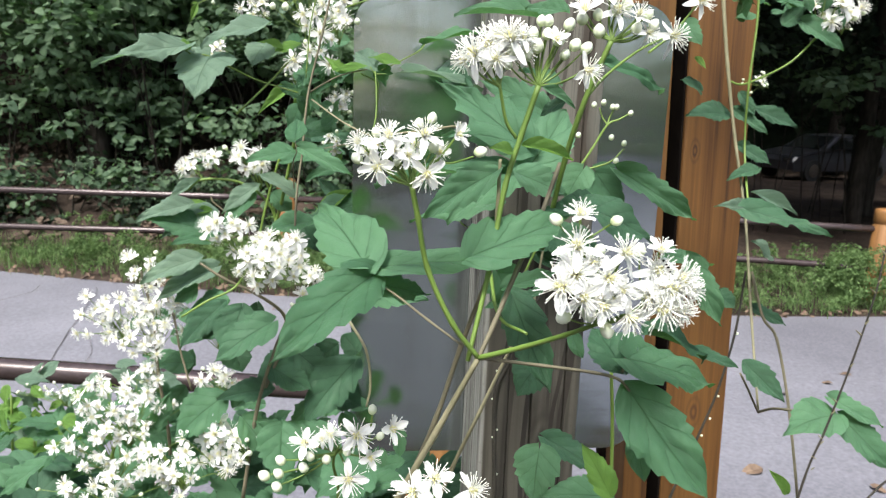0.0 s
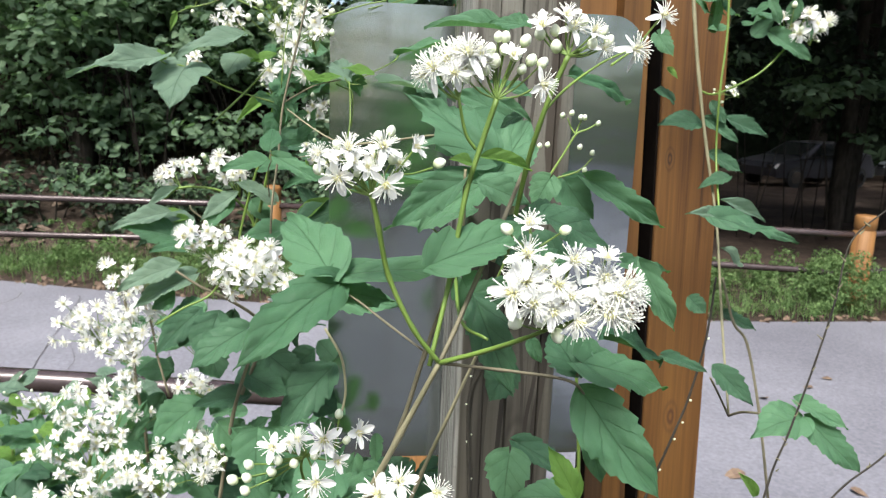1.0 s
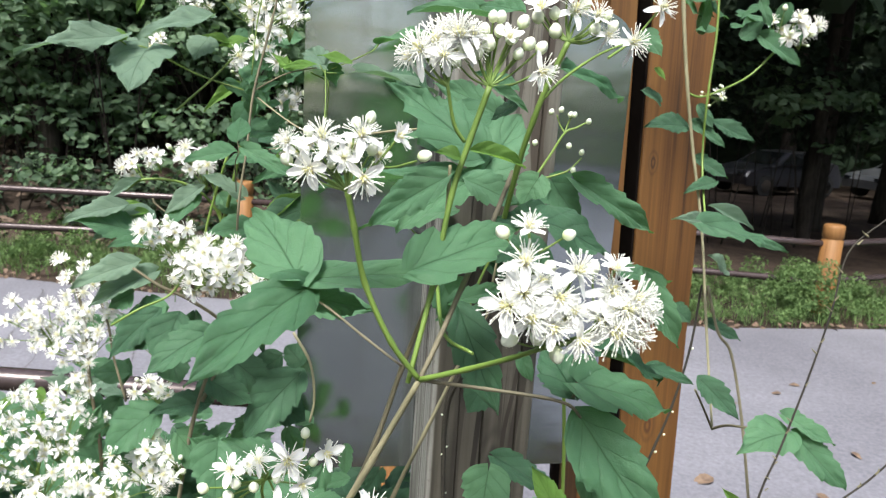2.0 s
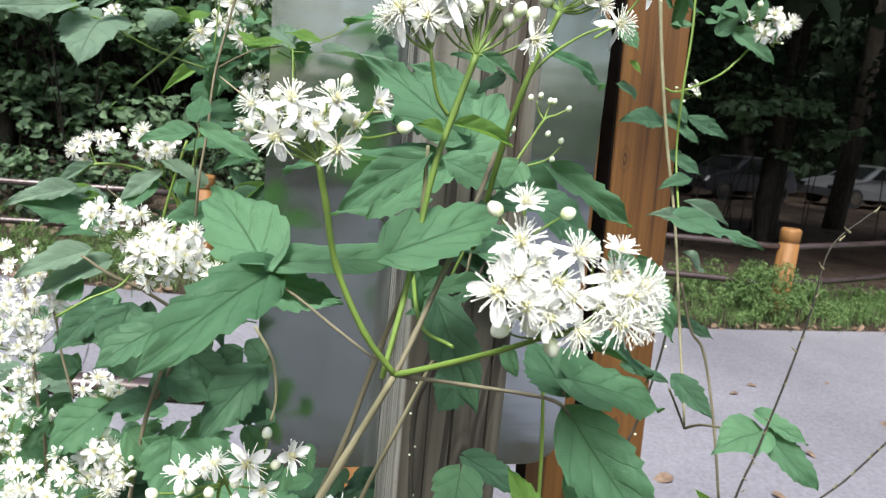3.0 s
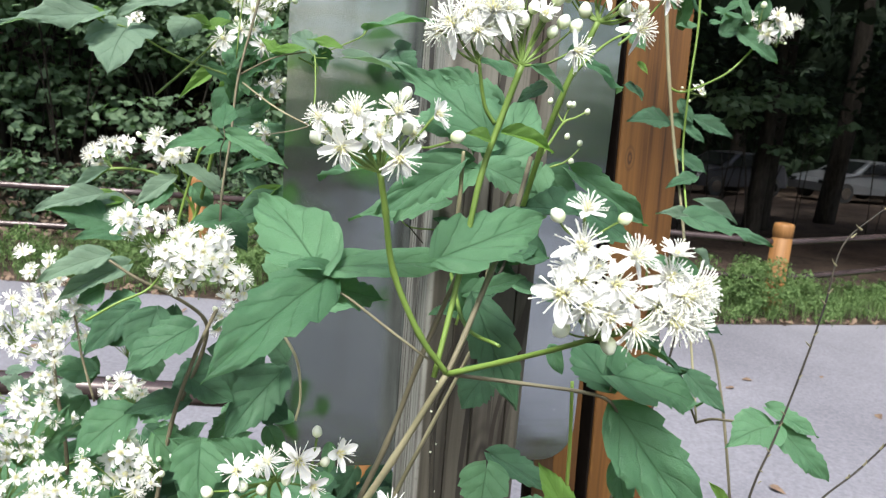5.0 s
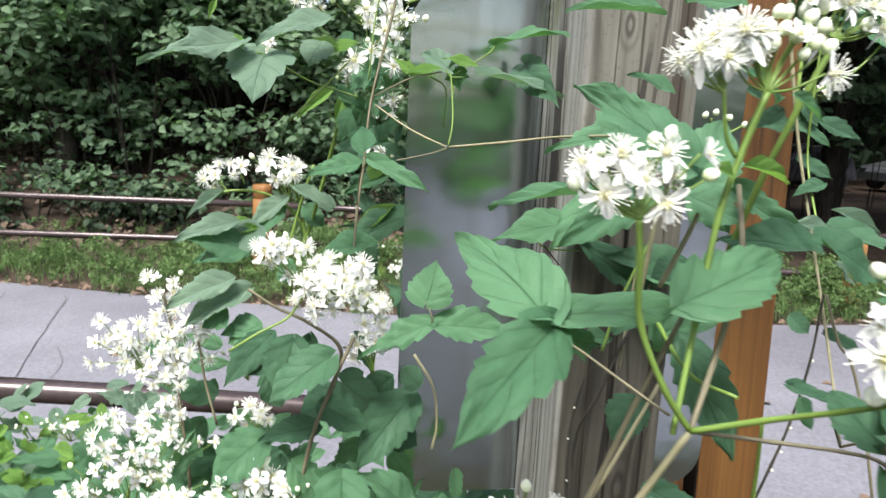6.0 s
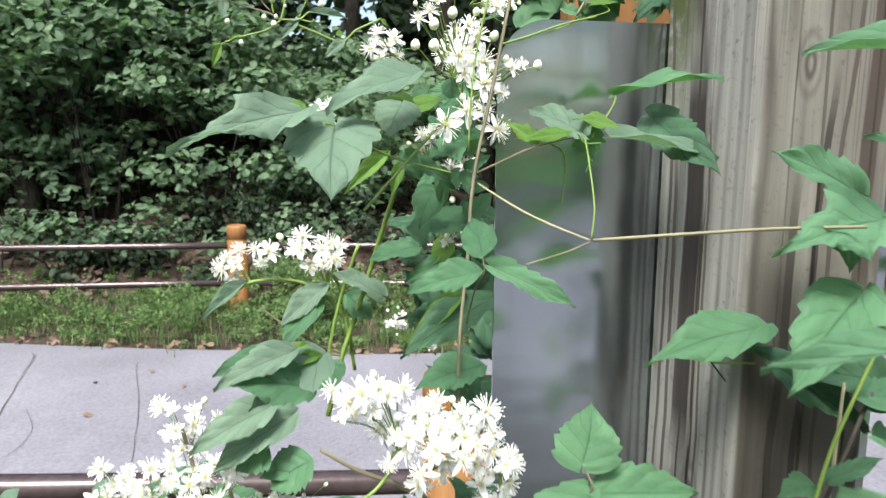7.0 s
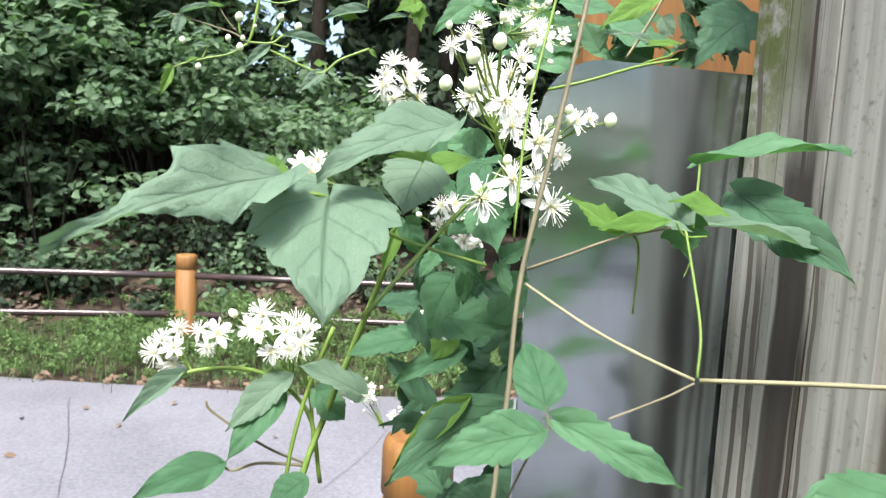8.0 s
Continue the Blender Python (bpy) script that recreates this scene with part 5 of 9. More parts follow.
# leaves higher up
leaf(branch, (0.006, 0.42, 1.473), (-0.039, 0.45, 1.505), 0.55, "lobed", (-0.11, -0.69, 0.31), M_LEAF_SOFT)
leaf(branch, (0.003, 0.44, 1.486), (-0.018, 0.46, 1.472), 1.02, "heart", (-0.12, -0.69, 0.33), M_LEAF_SOFT)
leaf(branch, (-0.007, 0.42, 1.459), (-0.044, 0.44, 1.429), 0.40, "ovate", (-0.09, -0.69, 0.39), M_LEAF_SOFT)
leaf(branch, (0.009, 0.42, 1.46), (0.034, 0.44, 1.492), 0.70, "ovate", (-0.19, -0.73, 0.29), M_LEAF_SOFT)
leaf(branch, (-0.001, 0.4, 1.46), (0.026, 0.4, 1.449), 0.63, "ovate", (-0.15, -0.58, 0.47), M_LEAF_SOFT)
leaf(branch, (-0.015, 0.345, 1.474), (-0.026, 0.34, 1.476), 0.55, "lance", (-0.11, -0.59, 0.44), M_LEAF_YOUNG)
leaf(branch, (-0.011, 0.345, 1.477), (0.016, 0.36, 1.47), 0.30, "lance", (-0.15, -0.58, 0.44), M_LEAF_YOUNG)
leaf(branch, (-0.007, 0.33, 1.501), (0.008, 0.335, 1.493), 0.36, "lance", (-0.16, -0.58, 0.4), M_LEAF)
leaf(branch, (0.01, 0.36, 1.496), (0.002, 0.37, 1.489), 0.58, "ovate", (-0.15, -0.58, 0.4), M_LEAF_DARK)
leaf(branch, (0.073, 0.5, 1.521), (0.138, 0.56, 1.505), 0.25, "plain", (-0.23, -0.61, 0.33), M_LEAF_SOFT)
leaf(branch, (0.11, 0.56, 1.448), (0.183, 0.58, 1.408), 0.31, "ovate", (-0.27, -0.64, 0.38), M_LEAF)
leaf(branch, (0.096, 0.57, 1.445), (0.121, 0.57, 1.415), 0.80, "heart", (-0.23, -0.66, 0.38), M_LEAF_SOFT)
leaf(branch, (0.064, 0.5, 1.453), (0.054, 0.5, 1.431), 0.95, "heart", (-0.17, -0.57, 0.47), M_LEAF)
leaf(branch, (0.034, 0.52, 1.549), (-0.021, 0.53, 1.549), 0.29, "lance", (-0.06, -0.34, 0.61), M_LEAF_SOFT)
leaf(branch, (0.024, 0.42, 1.541), (0.007, 0.44, 1.544), 0.49, "ovate", (-0.12, -0.48, 0.44), M_LEAF)
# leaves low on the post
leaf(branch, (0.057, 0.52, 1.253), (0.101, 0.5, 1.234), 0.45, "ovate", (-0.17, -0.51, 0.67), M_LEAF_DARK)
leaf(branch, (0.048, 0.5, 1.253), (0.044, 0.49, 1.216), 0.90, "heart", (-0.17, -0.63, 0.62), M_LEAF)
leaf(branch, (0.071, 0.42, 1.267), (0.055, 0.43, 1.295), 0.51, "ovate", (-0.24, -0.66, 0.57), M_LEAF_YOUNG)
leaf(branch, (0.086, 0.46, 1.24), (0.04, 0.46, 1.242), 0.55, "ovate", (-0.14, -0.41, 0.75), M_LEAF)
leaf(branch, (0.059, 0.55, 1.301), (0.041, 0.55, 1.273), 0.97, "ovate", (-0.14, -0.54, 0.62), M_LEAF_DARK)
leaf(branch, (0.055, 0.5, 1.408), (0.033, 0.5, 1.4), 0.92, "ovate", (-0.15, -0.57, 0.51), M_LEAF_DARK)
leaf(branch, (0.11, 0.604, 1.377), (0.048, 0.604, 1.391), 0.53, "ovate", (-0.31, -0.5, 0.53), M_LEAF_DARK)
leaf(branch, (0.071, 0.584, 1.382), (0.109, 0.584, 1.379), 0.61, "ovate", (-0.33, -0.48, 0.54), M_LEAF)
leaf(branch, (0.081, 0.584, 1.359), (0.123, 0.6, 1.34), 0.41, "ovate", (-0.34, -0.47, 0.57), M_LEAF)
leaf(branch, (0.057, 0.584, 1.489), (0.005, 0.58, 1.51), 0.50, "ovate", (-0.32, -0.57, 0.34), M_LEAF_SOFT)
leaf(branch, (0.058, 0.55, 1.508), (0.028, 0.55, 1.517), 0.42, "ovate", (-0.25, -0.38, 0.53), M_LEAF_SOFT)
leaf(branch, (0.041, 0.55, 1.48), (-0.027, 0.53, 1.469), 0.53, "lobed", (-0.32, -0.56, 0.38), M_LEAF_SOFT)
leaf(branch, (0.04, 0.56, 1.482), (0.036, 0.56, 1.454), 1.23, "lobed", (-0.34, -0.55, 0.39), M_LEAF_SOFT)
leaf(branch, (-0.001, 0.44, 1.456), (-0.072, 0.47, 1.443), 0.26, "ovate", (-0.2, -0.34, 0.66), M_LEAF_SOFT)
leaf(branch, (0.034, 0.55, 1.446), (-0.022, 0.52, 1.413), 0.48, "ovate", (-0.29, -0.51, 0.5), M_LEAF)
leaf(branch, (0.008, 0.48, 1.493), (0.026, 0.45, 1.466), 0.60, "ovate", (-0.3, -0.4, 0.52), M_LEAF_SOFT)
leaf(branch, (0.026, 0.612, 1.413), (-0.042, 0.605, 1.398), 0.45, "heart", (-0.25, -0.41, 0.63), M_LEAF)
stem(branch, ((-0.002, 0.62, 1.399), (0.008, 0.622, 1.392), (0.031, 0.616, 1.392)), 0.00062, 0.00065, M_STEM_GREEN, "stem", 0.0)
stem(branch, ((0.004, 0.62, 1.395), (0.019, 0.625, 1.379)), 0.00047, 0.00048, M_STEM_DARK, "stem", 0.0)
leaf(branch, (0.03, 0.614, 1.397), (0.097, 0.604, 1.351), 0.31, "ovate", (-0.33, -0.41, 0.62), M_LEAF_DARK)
stem(branch, ((0.057, 0.584, 1.311), (0.059, 0.584, 1.345), (0.065, 0.589, 1.388)), 0.00111, 0.00094, M_STEM_STRAW, "stem", 0.1)
stem(branch, ((0.037, 0.57, 1.33), (0.046, 0.57, 1.365), (0.066, 0.57, 1.414)), 0.00115, 0.00099, M_STEM_GREEN, "stem", 0.1)
leaf(branch, (0.044, 0.58, 1.336), (0.016, 0.57, 1.338), 0.55, "ovate", (-0.34, -0.42, 0.65), M_LEAF)
leaf(branch, (0.045, 0.57, 1.344), (0.066, 0.56, 1.359), 0.44, "ovate", (-0.38, -0.41, 0.63), M_LEAF_DARK)
leaf(branch, (0.077, 0.584, 1.376), (0.1, 0.584, 1.388), 0.72, "ovate", (-0.39, -0.42, 0.57), M_LEAF_DARK)
# the middle flower head
flower(branch, (-0.072, 0.314, 1.47), (-0.25, -1, -0.35), 0.0165, 1, 20)
stem(branch, ((-0.059, 0.318, 1.462), (-0.0655, 0.32, 1.4647), (-0.072, 0.318, 1.47)), 0.00054, 0.00043, M_STEM_GREEN, "stalk")
flower(branch, (-0.054, 0.314, 1.468), (0.15, -1, -0.45), 0.0171, 0, 45)
stem(branch, ((-0.059, 0.318, 1.462), (-0.056, 0.32, 1.4639), (-0.053, 0.318, 1.467)), 0.00054, 0.00043, M_STEM_GREEN, "stalk")
flower(branch, (-0.079, 0.314, 1.478), (-0.6, -0.6, 0.6), 0.0113, 4, 0)
stem(branch, ((-0.059, 0.318, 1.462), (-0.069, 0.32, 1.468), (-0.079, 0.318, 1.478)), 0.00054, 0.00043, M_STEM_GREEN, "stalk")
flower(branch, (-0.068, 0.314, 1.48), (-0.1, -0.5, 0.9), 0.0156, 2, 10)
stem(branch, ((-0.059, 0.318, 1.462), (-0.0635, 0.32, 1.4701), (-0.068, 0.318, 1.48)), 0.00054, 0.00043, M_STEM_GREEN, "stalk")
flower(branch, (-0.055, 0.314, 1.481), (0.1, -0.6, 0.8), 0.0160, 2, 70)
stem(branch, ((-0.059, 0.318, 1.462), (-0.057, 0.32, 1.4711), (-0.055, 0.318, 1.481)), 0.00054, 0.00043, M_STEM_GREEN, "stalk")
flower(branch, (-0.043, 0.314, 1.482), (0.75, -0.5, 0.35), 0.0119, 3, 30)
stem(branch, ((-0.059, 0.318, 1.462), (-0.0505, 0.32, 1.4703), (-0.042, 0.318, 1.482)), 0.00054, 0.00043, M_STEM_GREEN, "stalk")
flower(branch, (-0.061, 0.314, 1.474), (0, -1, 0.1), 0.0119, 0, 0)
stem(branch, ((-0.059, 0.318, 1.462), (-0.06, 0.32, 1.4678), (-0.061, 0.318, 1.474)), 0.00054, 0.00043, M_STEM_GREEN, "stalk")
flower(branch, (-0.066, 0.314, 1.476), (-0.3, -1, 0.3), 0.0127, 1, 60)
stem(branch, ((-0.059, 0.318, 1.462), (-0.0625, 0.32, 1.4683), (-0.066, 0.318, 1.476)), 0.00054, 0.00043, M_STEM_GREEN, "stalk")
bud(branch, (-0.0572, 0.3186, 1.484), (0.11, -0.29, 0.95), 0.0042)
stem(branch, ((-0.059, 0.318, 1.462), (-0.058, 0.32, 1.4738), (-0.057, 0.318, 1.486)), 0.00043, 0.00035, M_STEM_GREEN, "stalk")
bud(branch, (-0.0526, 0.3186, 1.4859), (0.28, -0.28, 0.92), 0.0046)
stem(branch, ((-0.059, 0.318, 1.462), (-0.0555, 0.32, 1.4743), (-0.052, 0.318, 1.488)), 0.00043, 0.00035, M_STEM_GREEN, "stalk")
bud(branch, (-0.0785, 0.3186, 1.4701), (-0.61, -0.23, 0.76), 0.0050)
stem(branch, ((-0.059, 0.318, 1.462), (-0.0695, 0.32, 1.4649), (-0.08, 0.318, 1.472)), 0.00043, 0.00035, M_STEM_GREEN, "stalk")
bud(branch, (-0.0517, 0.3187, 1.4748), (0.3, -0.27, 0.91), 0.0048)
stem(branch, ((-0.059, 0.318, 1.462), (-0.055, 0.32, 1.4687), (-0.051, 0.318, 1.477)), 0.00043, 0.00035, M_STEM_GREEN, "stalk")
bud(branch, (-0.06, 0.3187, 1.4726), (0, -0.29, 0.96), 0.0050)
stem(branch, ((-0.059, 0.318, 1.462), (-0.0595, 0.32, 1.4684), (-0.06, 0.318, 1.475)), 0.00043, 0.00035, M_STEM_GREEN, "stalk")
bud(branch, (-0.0721, 0.3185, 1.4802), (-0.45, -0.26, 0.86), 0.0042)
stem(branch, ((-0.059, 0.318, 1.462), (-0.066, 0.32, 1.4706), (-0.073, 0.318, 1.482)), 0.00043, 0.00035, M_STEM_GREEN, "stalk")
bud(branch, (-0.0647, 0.3185, 1.4694), (-0.18, -0.28, 0.94), 0.0035)
stem(branch, ((-0.059, 0.318, 1.462), (-0.062, 0.32, 1.4659), (-0.065, 0.318, 1.471)), 0.00043, 0.00035, M_STEM_GREEN, "stalk")
bud(branch, (-0.0336, 0.3307, 1.474), (0.91, -0.23, 0.34), 0.0057)
stem(branch, ((-0.051, 0.318, 1.472), (-0.044, 0.32, 1.471), (-0.034, 0.329, 1.473)), 0.00043, 0.00045, M_STEM_GREEN, "stem", 0.0)
flower(branch, (-0.075, 0.322, 1.474), (-0.6, -0.8, 0.1), 0.0134, 1, 0)
stem(branch, ((-0.059, 0.318, 1.462), (-0.067, 0.323, 1.4664), (-0.075, 0.324, 1.474)), 0.00054, 0.00043, M_STEM_GREEN, "stalk")
flower(branch, (-0.058, 0.322, 1.477), (0.1, -0.9, 0.4), 0.0126, 0, 15)
stem(branch, ((-0.059, 0.318, 1.462), (-0.0585, 0.323, 1.4694), (-0.058, 0.324, 1.477)), 0.00054, 0.00043, M_STEM_GREEN, "stalk")
flower(branch, (-0.072, 0.322, 1.477), (-0.3, -0.8, 0.5), 0.0121, 3, 0)
stem(branch, ((-0.059, 0.318, 1.462), (-0.0655, 0.323, 1.4677), (-0.072, 0.324, 1.476)), 0.00054, 0.00043, M_STEM_GREEN, "stalk")
flower(branch, (-0.049, 0.322, 1.475), (0.4, -0.8, 0.1), 0.0109, 1, 0)
stem(branch, ((-0.059, 0.318, 1.462), (-0.054, 0.323, 1.467), (-0.049, 0.324, 1.474)), 0.00054, 0.00043, M_STEM_GREEN, "stalk")
# the upper flower head
flower(branch, (-0.033, 0.342, 1.513), (-0.6, -0.7, 0.45), 0.0202, 4, 0)
stem(branch, ((-0.022, 0.345, 1.501), (-0.027, 0.347, 1.506), (-0.032, 0.345, 1.513)), 0.00059, 0.00047, M_STEM_GREEN, "stalk")
flower(branch, (-0.019, 0.342, 1.519), (-0.2, -0.6, 0.8), 0.0211, 4, 40)
stem(branch, ((-0.022, 0.345, 1.501), (-0.02, 0.347, 1.5096), (-0.018, 0.345, 1.519)), 0.00059, 0.00047, M_STEM_GREEN, "stalk")
flower(branch, (-0.024, 0.342, 1.512), (-0.3, -0.9, 0), 0.0161, 2, 10)
stem(branch, ((-0.022, 0.345, 1.501), (-0.023, 0.347, 1.5063), (-0.024, 0.345, 1.512)), 0.00059, 0.00047, M_STEM_GREEN, "stalk")
flower(branch, (0.013, 0.342, 1.509), (0.55, -0.8, -0.15), 0.0169, 0, 20)
stem(branch, ((-0.005, 0.347, 1.502), (0.0045, 0.348, 1.5036), (0.014, 0.345, 1.509)), 0.00059, 0.00048, M_STEM_GREEN, "stalk")
flower(branch, (-0.014, 0.342, 1.52), (0.1, -0.5, 0.8), 0.0138, 2, 0)
stem(branch, ((-0.005, 0.347, 1.502), (-0.009, 0.348, 1.5102), (-0.013, 0.345, 1.52)), 0.00059, 0.00048, M_STEM_GREEN, "stalk")
flower(branch, (0, 0.342, 1.52), (0.1, -0.6, 0.7), 0.0116, 3, 0)
stem(branch, ((-0.005, 0.347, 1.502), (-0.002, 0.348, 1.5109), (0.001, 0.345, 1.521)), 0.00059, 0.00048, M_STEM_GREEN, "stalk")
flower(branch, (-0.027, 0.347, 1.517), (-0.3, -0.8, 0.6), 0.0196, 2, 0)
stem(branch, ((-0.022, 0.345, 1.501), (-0.0245, 0.349, 1.509), (-0.027, 0.349, 1.518)), 0.00059, 0.00047, M_STEM_GREEN, "stalk")
flower(branch, (-0.036, 0.347, 1.511), (-0.8, -0.6, 0), 0.0149, 4, 0)
stem(branch, ((-0.022, 0.345, 1.501), (-0.0285, 0.349, 1.5047), (-0.035, 0.349, 1.511)), 0.00059, 0.00047, M_STEM_GREEN, "stalk")
flower(branch, (-0.02, 0.347, 1.514), (0.1, -1, -0.2), 0.0150, 1, 0)
stem(branch, ((-0.022, 0.345, 1.501), (-0.0205, 0.349, 1.5072), (-0.019, 0.349, 1.514)), 0.00059, 0.00047, M_STEM_GREEN, "stalk")
flower(branch, (-0.012, 0.347, 1.516), (0.2, -0.9, 0.2), 0.0141, 4, 0)
stem(branch, ((-0.005, 0.347, 1.502), (-0.008, 0.35, 1.5084), (-0.011, 0.349, 1.516)), 0.00059, 0.00048, M_STEM_GREEN, "stalk")
flower(branch, (-0.024, 0.347, 1.52), (-0.1, -0.5, 0.9), 0.0163, 4, 0)
stem(branch, ((-0.022, 0.345, 1.501), (-0.0225, 0.349, 1.5104), (-0.023, 0.349, 1.52)), 0.00059, 0.00047, M_STEM_GREEN, "stalk")
bud(branch, (-0.0088, 0.3459, 1.5203), (-0.07, -0.33, 0.94), 0.0056)
stem(branch, ((-0.005, 0.347, 1.502), (-0.007, 0.348, 1.5121), (-0.009, 0.345, 1.523)), 0.00048, 0.00038, M_STEM_GREEN, "stalk")
bud(branch, (-0.006, 0.3458, 1.5256), (0.01, -0.33, 0.94), 0.0050)
stem(branch, ((-0.005, 0.347, 1.502), (-0.0055, 0.348, 1.5149), (-0.006, 0.345, 1.528)), 0.00048, 0.00038, M_STEM_GREEN, "stalk")
bud(branch, (-0.0033, 0.3459, 1.5255), (0.12, -0.33, 0.94), 0.0054)
stem(branch, ((-0.005, 0.347, 1.502), (-0.004, 0.348, 1.5148), (-0.003, 0.345, 1.528)), 0.00048, 0.00038, M_STEM_GREEN, "stalk")
bud(branch, (-0.0069, 0.3461, 1.5148), (-0.02, -0.33, 0.94), 0.0067)
stem(branch, ((-0.005, 0.347, 1.502), (-0.006, 0.348, 1.5098), (-0.007, 0.345, 1.518)), 0.00048, 0.00038, M_STEM_GREEN, "stalk")
bud(branch, (0.0012, 0.346, 1.5181), (0.25, -0.32, 0.91), 0.0063)
stem(branch, ((-0.005, 0.347, 1.502), (-0.0015, 0.348, 1.5108), (0.002, 0.345, 1.521)), 0.00048, 0.00038, M_STEM_GREEN, "stalk")
bud(branch, (-0.0033, 0.3459, 1.5204), (0.09, -0.33, 0.94), 0.0054)
stem(branch, ((-0.005, 0.347, 1.502), (-0.004, 0.348, 1.5123), (-0.003, 0.345, 1.523)), 0.00048, 0.00038, M_STEM_GREEN, "stalk")
bud(branch, (0.0049, 0.3459, 1.5244), (0.37, -0.31, 0.88), 0.0059)
stem(branch, ((-0.005, 0.347, 1.502), (0.0005, 0.348, 1.5134), (0.006, 0.345, 1.527)), 0.00048, 0.00038, M_STEM_GREEN, "stalk")
bud(branch, (0.0077, 0.3459, 1.5165), (0.43, -0.3, 0.85), 0.0059)
stem(branch, ((-0.005, 0.347, 1.502), (0.002, 0.348, 1.5091), (0.009, 0.345, 1.519)), 0.00048, 0.00038, M_STEM_GREEN, "stalk")
bud(branch, (0.0124, 0.3458, 1.5156), (0.53, -0.28, 0.8), 0.0059)
stem(branch, ((-0.005, 0.347, 1.502), (0.0045, 0.348, 1.5081), (0.014, 0.345, 1.518)), 0.00048, 0.00038, M_STEM_GREEN, "stalk")
bud(branch, (-0.0171, 0.3458, 1.5128), (-0.34, -0.31, 0.89), 0.0050)
stem(branch, ((-0.005, 0.347, 1.502), (-0.0115, 0.348, 1.5072), (-0.018, 0.345, 1.515)), 0.00048, 0.00038, M_STEM_GREEN, "stalk")
bud(branch, (-0.0181, 0.3457, 1.508), (-0.37, -0.31, 0.88), 0.0046)
stem(branch, ((-0.005, 0.347, 1.502), (-0.012, 0.348, 1.5046), (-0.019, 0.345, 1.51)), 0.00048, 0.00038, M_STEM_GREEN, "stalk")
bud(branch, (0.0042, 0.3458, 1.5127), (0.31, -0.31, 0.9), 0.0051)
stem(branch, ((-0.005, 0.347, 1.502), (0, 0.348, 1.5075), (0.005, 0.345, 1.515)), 0.00048, 0.00038, M_STEM_GREEN, "stalk")
bud(branch, (-0.0106, 0.3458, 1.5116), (-0.14, -0.33, 0.93), 0.0050)
stem(branch, ((-0.005, 0.347, 1.502), (-0.008, 0.348, 1.5074), (-0.011, 0.345, 1.514)), 0.00048, 0.00038, M_STEM_GREEN, "stalk")
flower(branch, (0.032, 0.365, 1.535), (0.2, -0.7, 0.7), 0.0174, 2, 0)
stem(branch, ((0.031, 0.365, 1.523), (0.0315, 0.3675, 1.5289), (0.032, 0.366, 1.535)), 0.00063, 0.00050, M_STEM_GREEN, "stalk")
flower(branch, (0.042, 0.365, 1.534), (0.3, -0.6, 0.7), 0.0150, 0, 40)
stem(branch, ((0.031, 0.365, 1.523), (0.037, 0.3675, 1.5273), (0.043, 0.366, 1.534)), 0.00063, 0.00050, M_STEM_GREEN, "stalk")
flower(branch, (0.018, 0.365, 1.535), (-0.2, -0.6, 0.8), 0.0159, 3, 0)
stem(branch, ((0.031, 0.365, 1.523), (0.0245, 0.3675, 1.5277), (0.018, 0.366, 1.535)), 0.00063, 0.00050, M_STEM_GREEN, "stalk")
flower(branch, (0.029, 0.365, 1.54), (0, -0.5, 1), 0.0149, 1, 0)
stem(branch, ((0.031, 0.365, 1.523), (0.03, 0.3675, 1.5313), (0.029, 0.366, 1.54)), 0.00063, 0.00050, M_STEM_GREEN, "stalk")
flower(branch, (0.047, 0.365, 1.527), (0.6, -0.8, 0.1), 0.0126, 4, 0)
stem(branch, ((0.031, 0.365, 1.523), (0.039, 0.3675, 1.5234), (0.047, 0.366, 1.527)), 0.00063, 0.00050, M_STEM_GREEN, "stalk")
bud(branch, (0.0255, 0.366, 1.5238), (-0.15, -0.28, 0.95), 0.0067)
stem(branch, ((0.031, 0.365, 1.523), (0.028, 0.367, 1.5244), (0.025, 0.365, 1.527)), 0.00050, 0.00040, M_STEM_GREEN, "stalk")
bud(branch, (0.0318, 0.3658, 1.5334), (0.06, -0.29, 0.96), 0.0054)
stem(branch, ((0.031, 0.365, 1.523), (0.0315, 0.367, 1.5294), (0.032, 0.365, 1.536)), 0.00050, 0.00040, M_STEM_GREEN, "stalk")
bud(branch, (0.0411, 0.3658, 1.5263), (0.32, -0.27, 0.91), 0.0059)
stem(branch, ((0.031, 0.365, 1.523), (0.0365, 0.367, 1.5249), (0.042, 0.365, 1.529)), 0.00050, 0.00040, M_STEM_GREEN, "stalk")
bud(branch, (0.0486, 0.3657, 1.5287), (0.5, -0.25, 0.83), 0.0054)
stem(branch, ((0.031, 0.365, 1.523), (0.0405, 0.367, 1.5251), (0.05, 0.365, 1.531)), 0.00050, 0.00040, M_STEM_GREEN, "stalk")
bud(branch, (0.0245, 0.3658, 1.5312), (-0.16, -0.28, 0.95), 0.0058)
stem(branch, ((0.031, 0.365, 1.523), (0.0275, 0.367, 1.5278), (0.024, 0.365, 1.534)), 0.00050, 0.00040, M_STEM_GREEN, "stalk")
bud(branch, (0.0364, 0.3658, 1.5363), (0.2, -0.28, 0.94), 0.0058)
stem(branch, ((0.031, 0.365, 1.523), (0.034, 0.367, 1.5304), (0.037, 0.365, 1.539)), 0.00050, 0.00040, M_STEM_GREEN, "stalk")
bud(branch, (0.0181, 0.3658, 1.5292), (-0.36, -0.27, 0.89), 0.0063)
stem(branch, ((0.031, 0.365, 1.523), (0.024, 0.367, 1.5261), (0.017, 0.365, 1.532)), 0.00050, 0.00040, M_STEM_GREEN, "stalk")
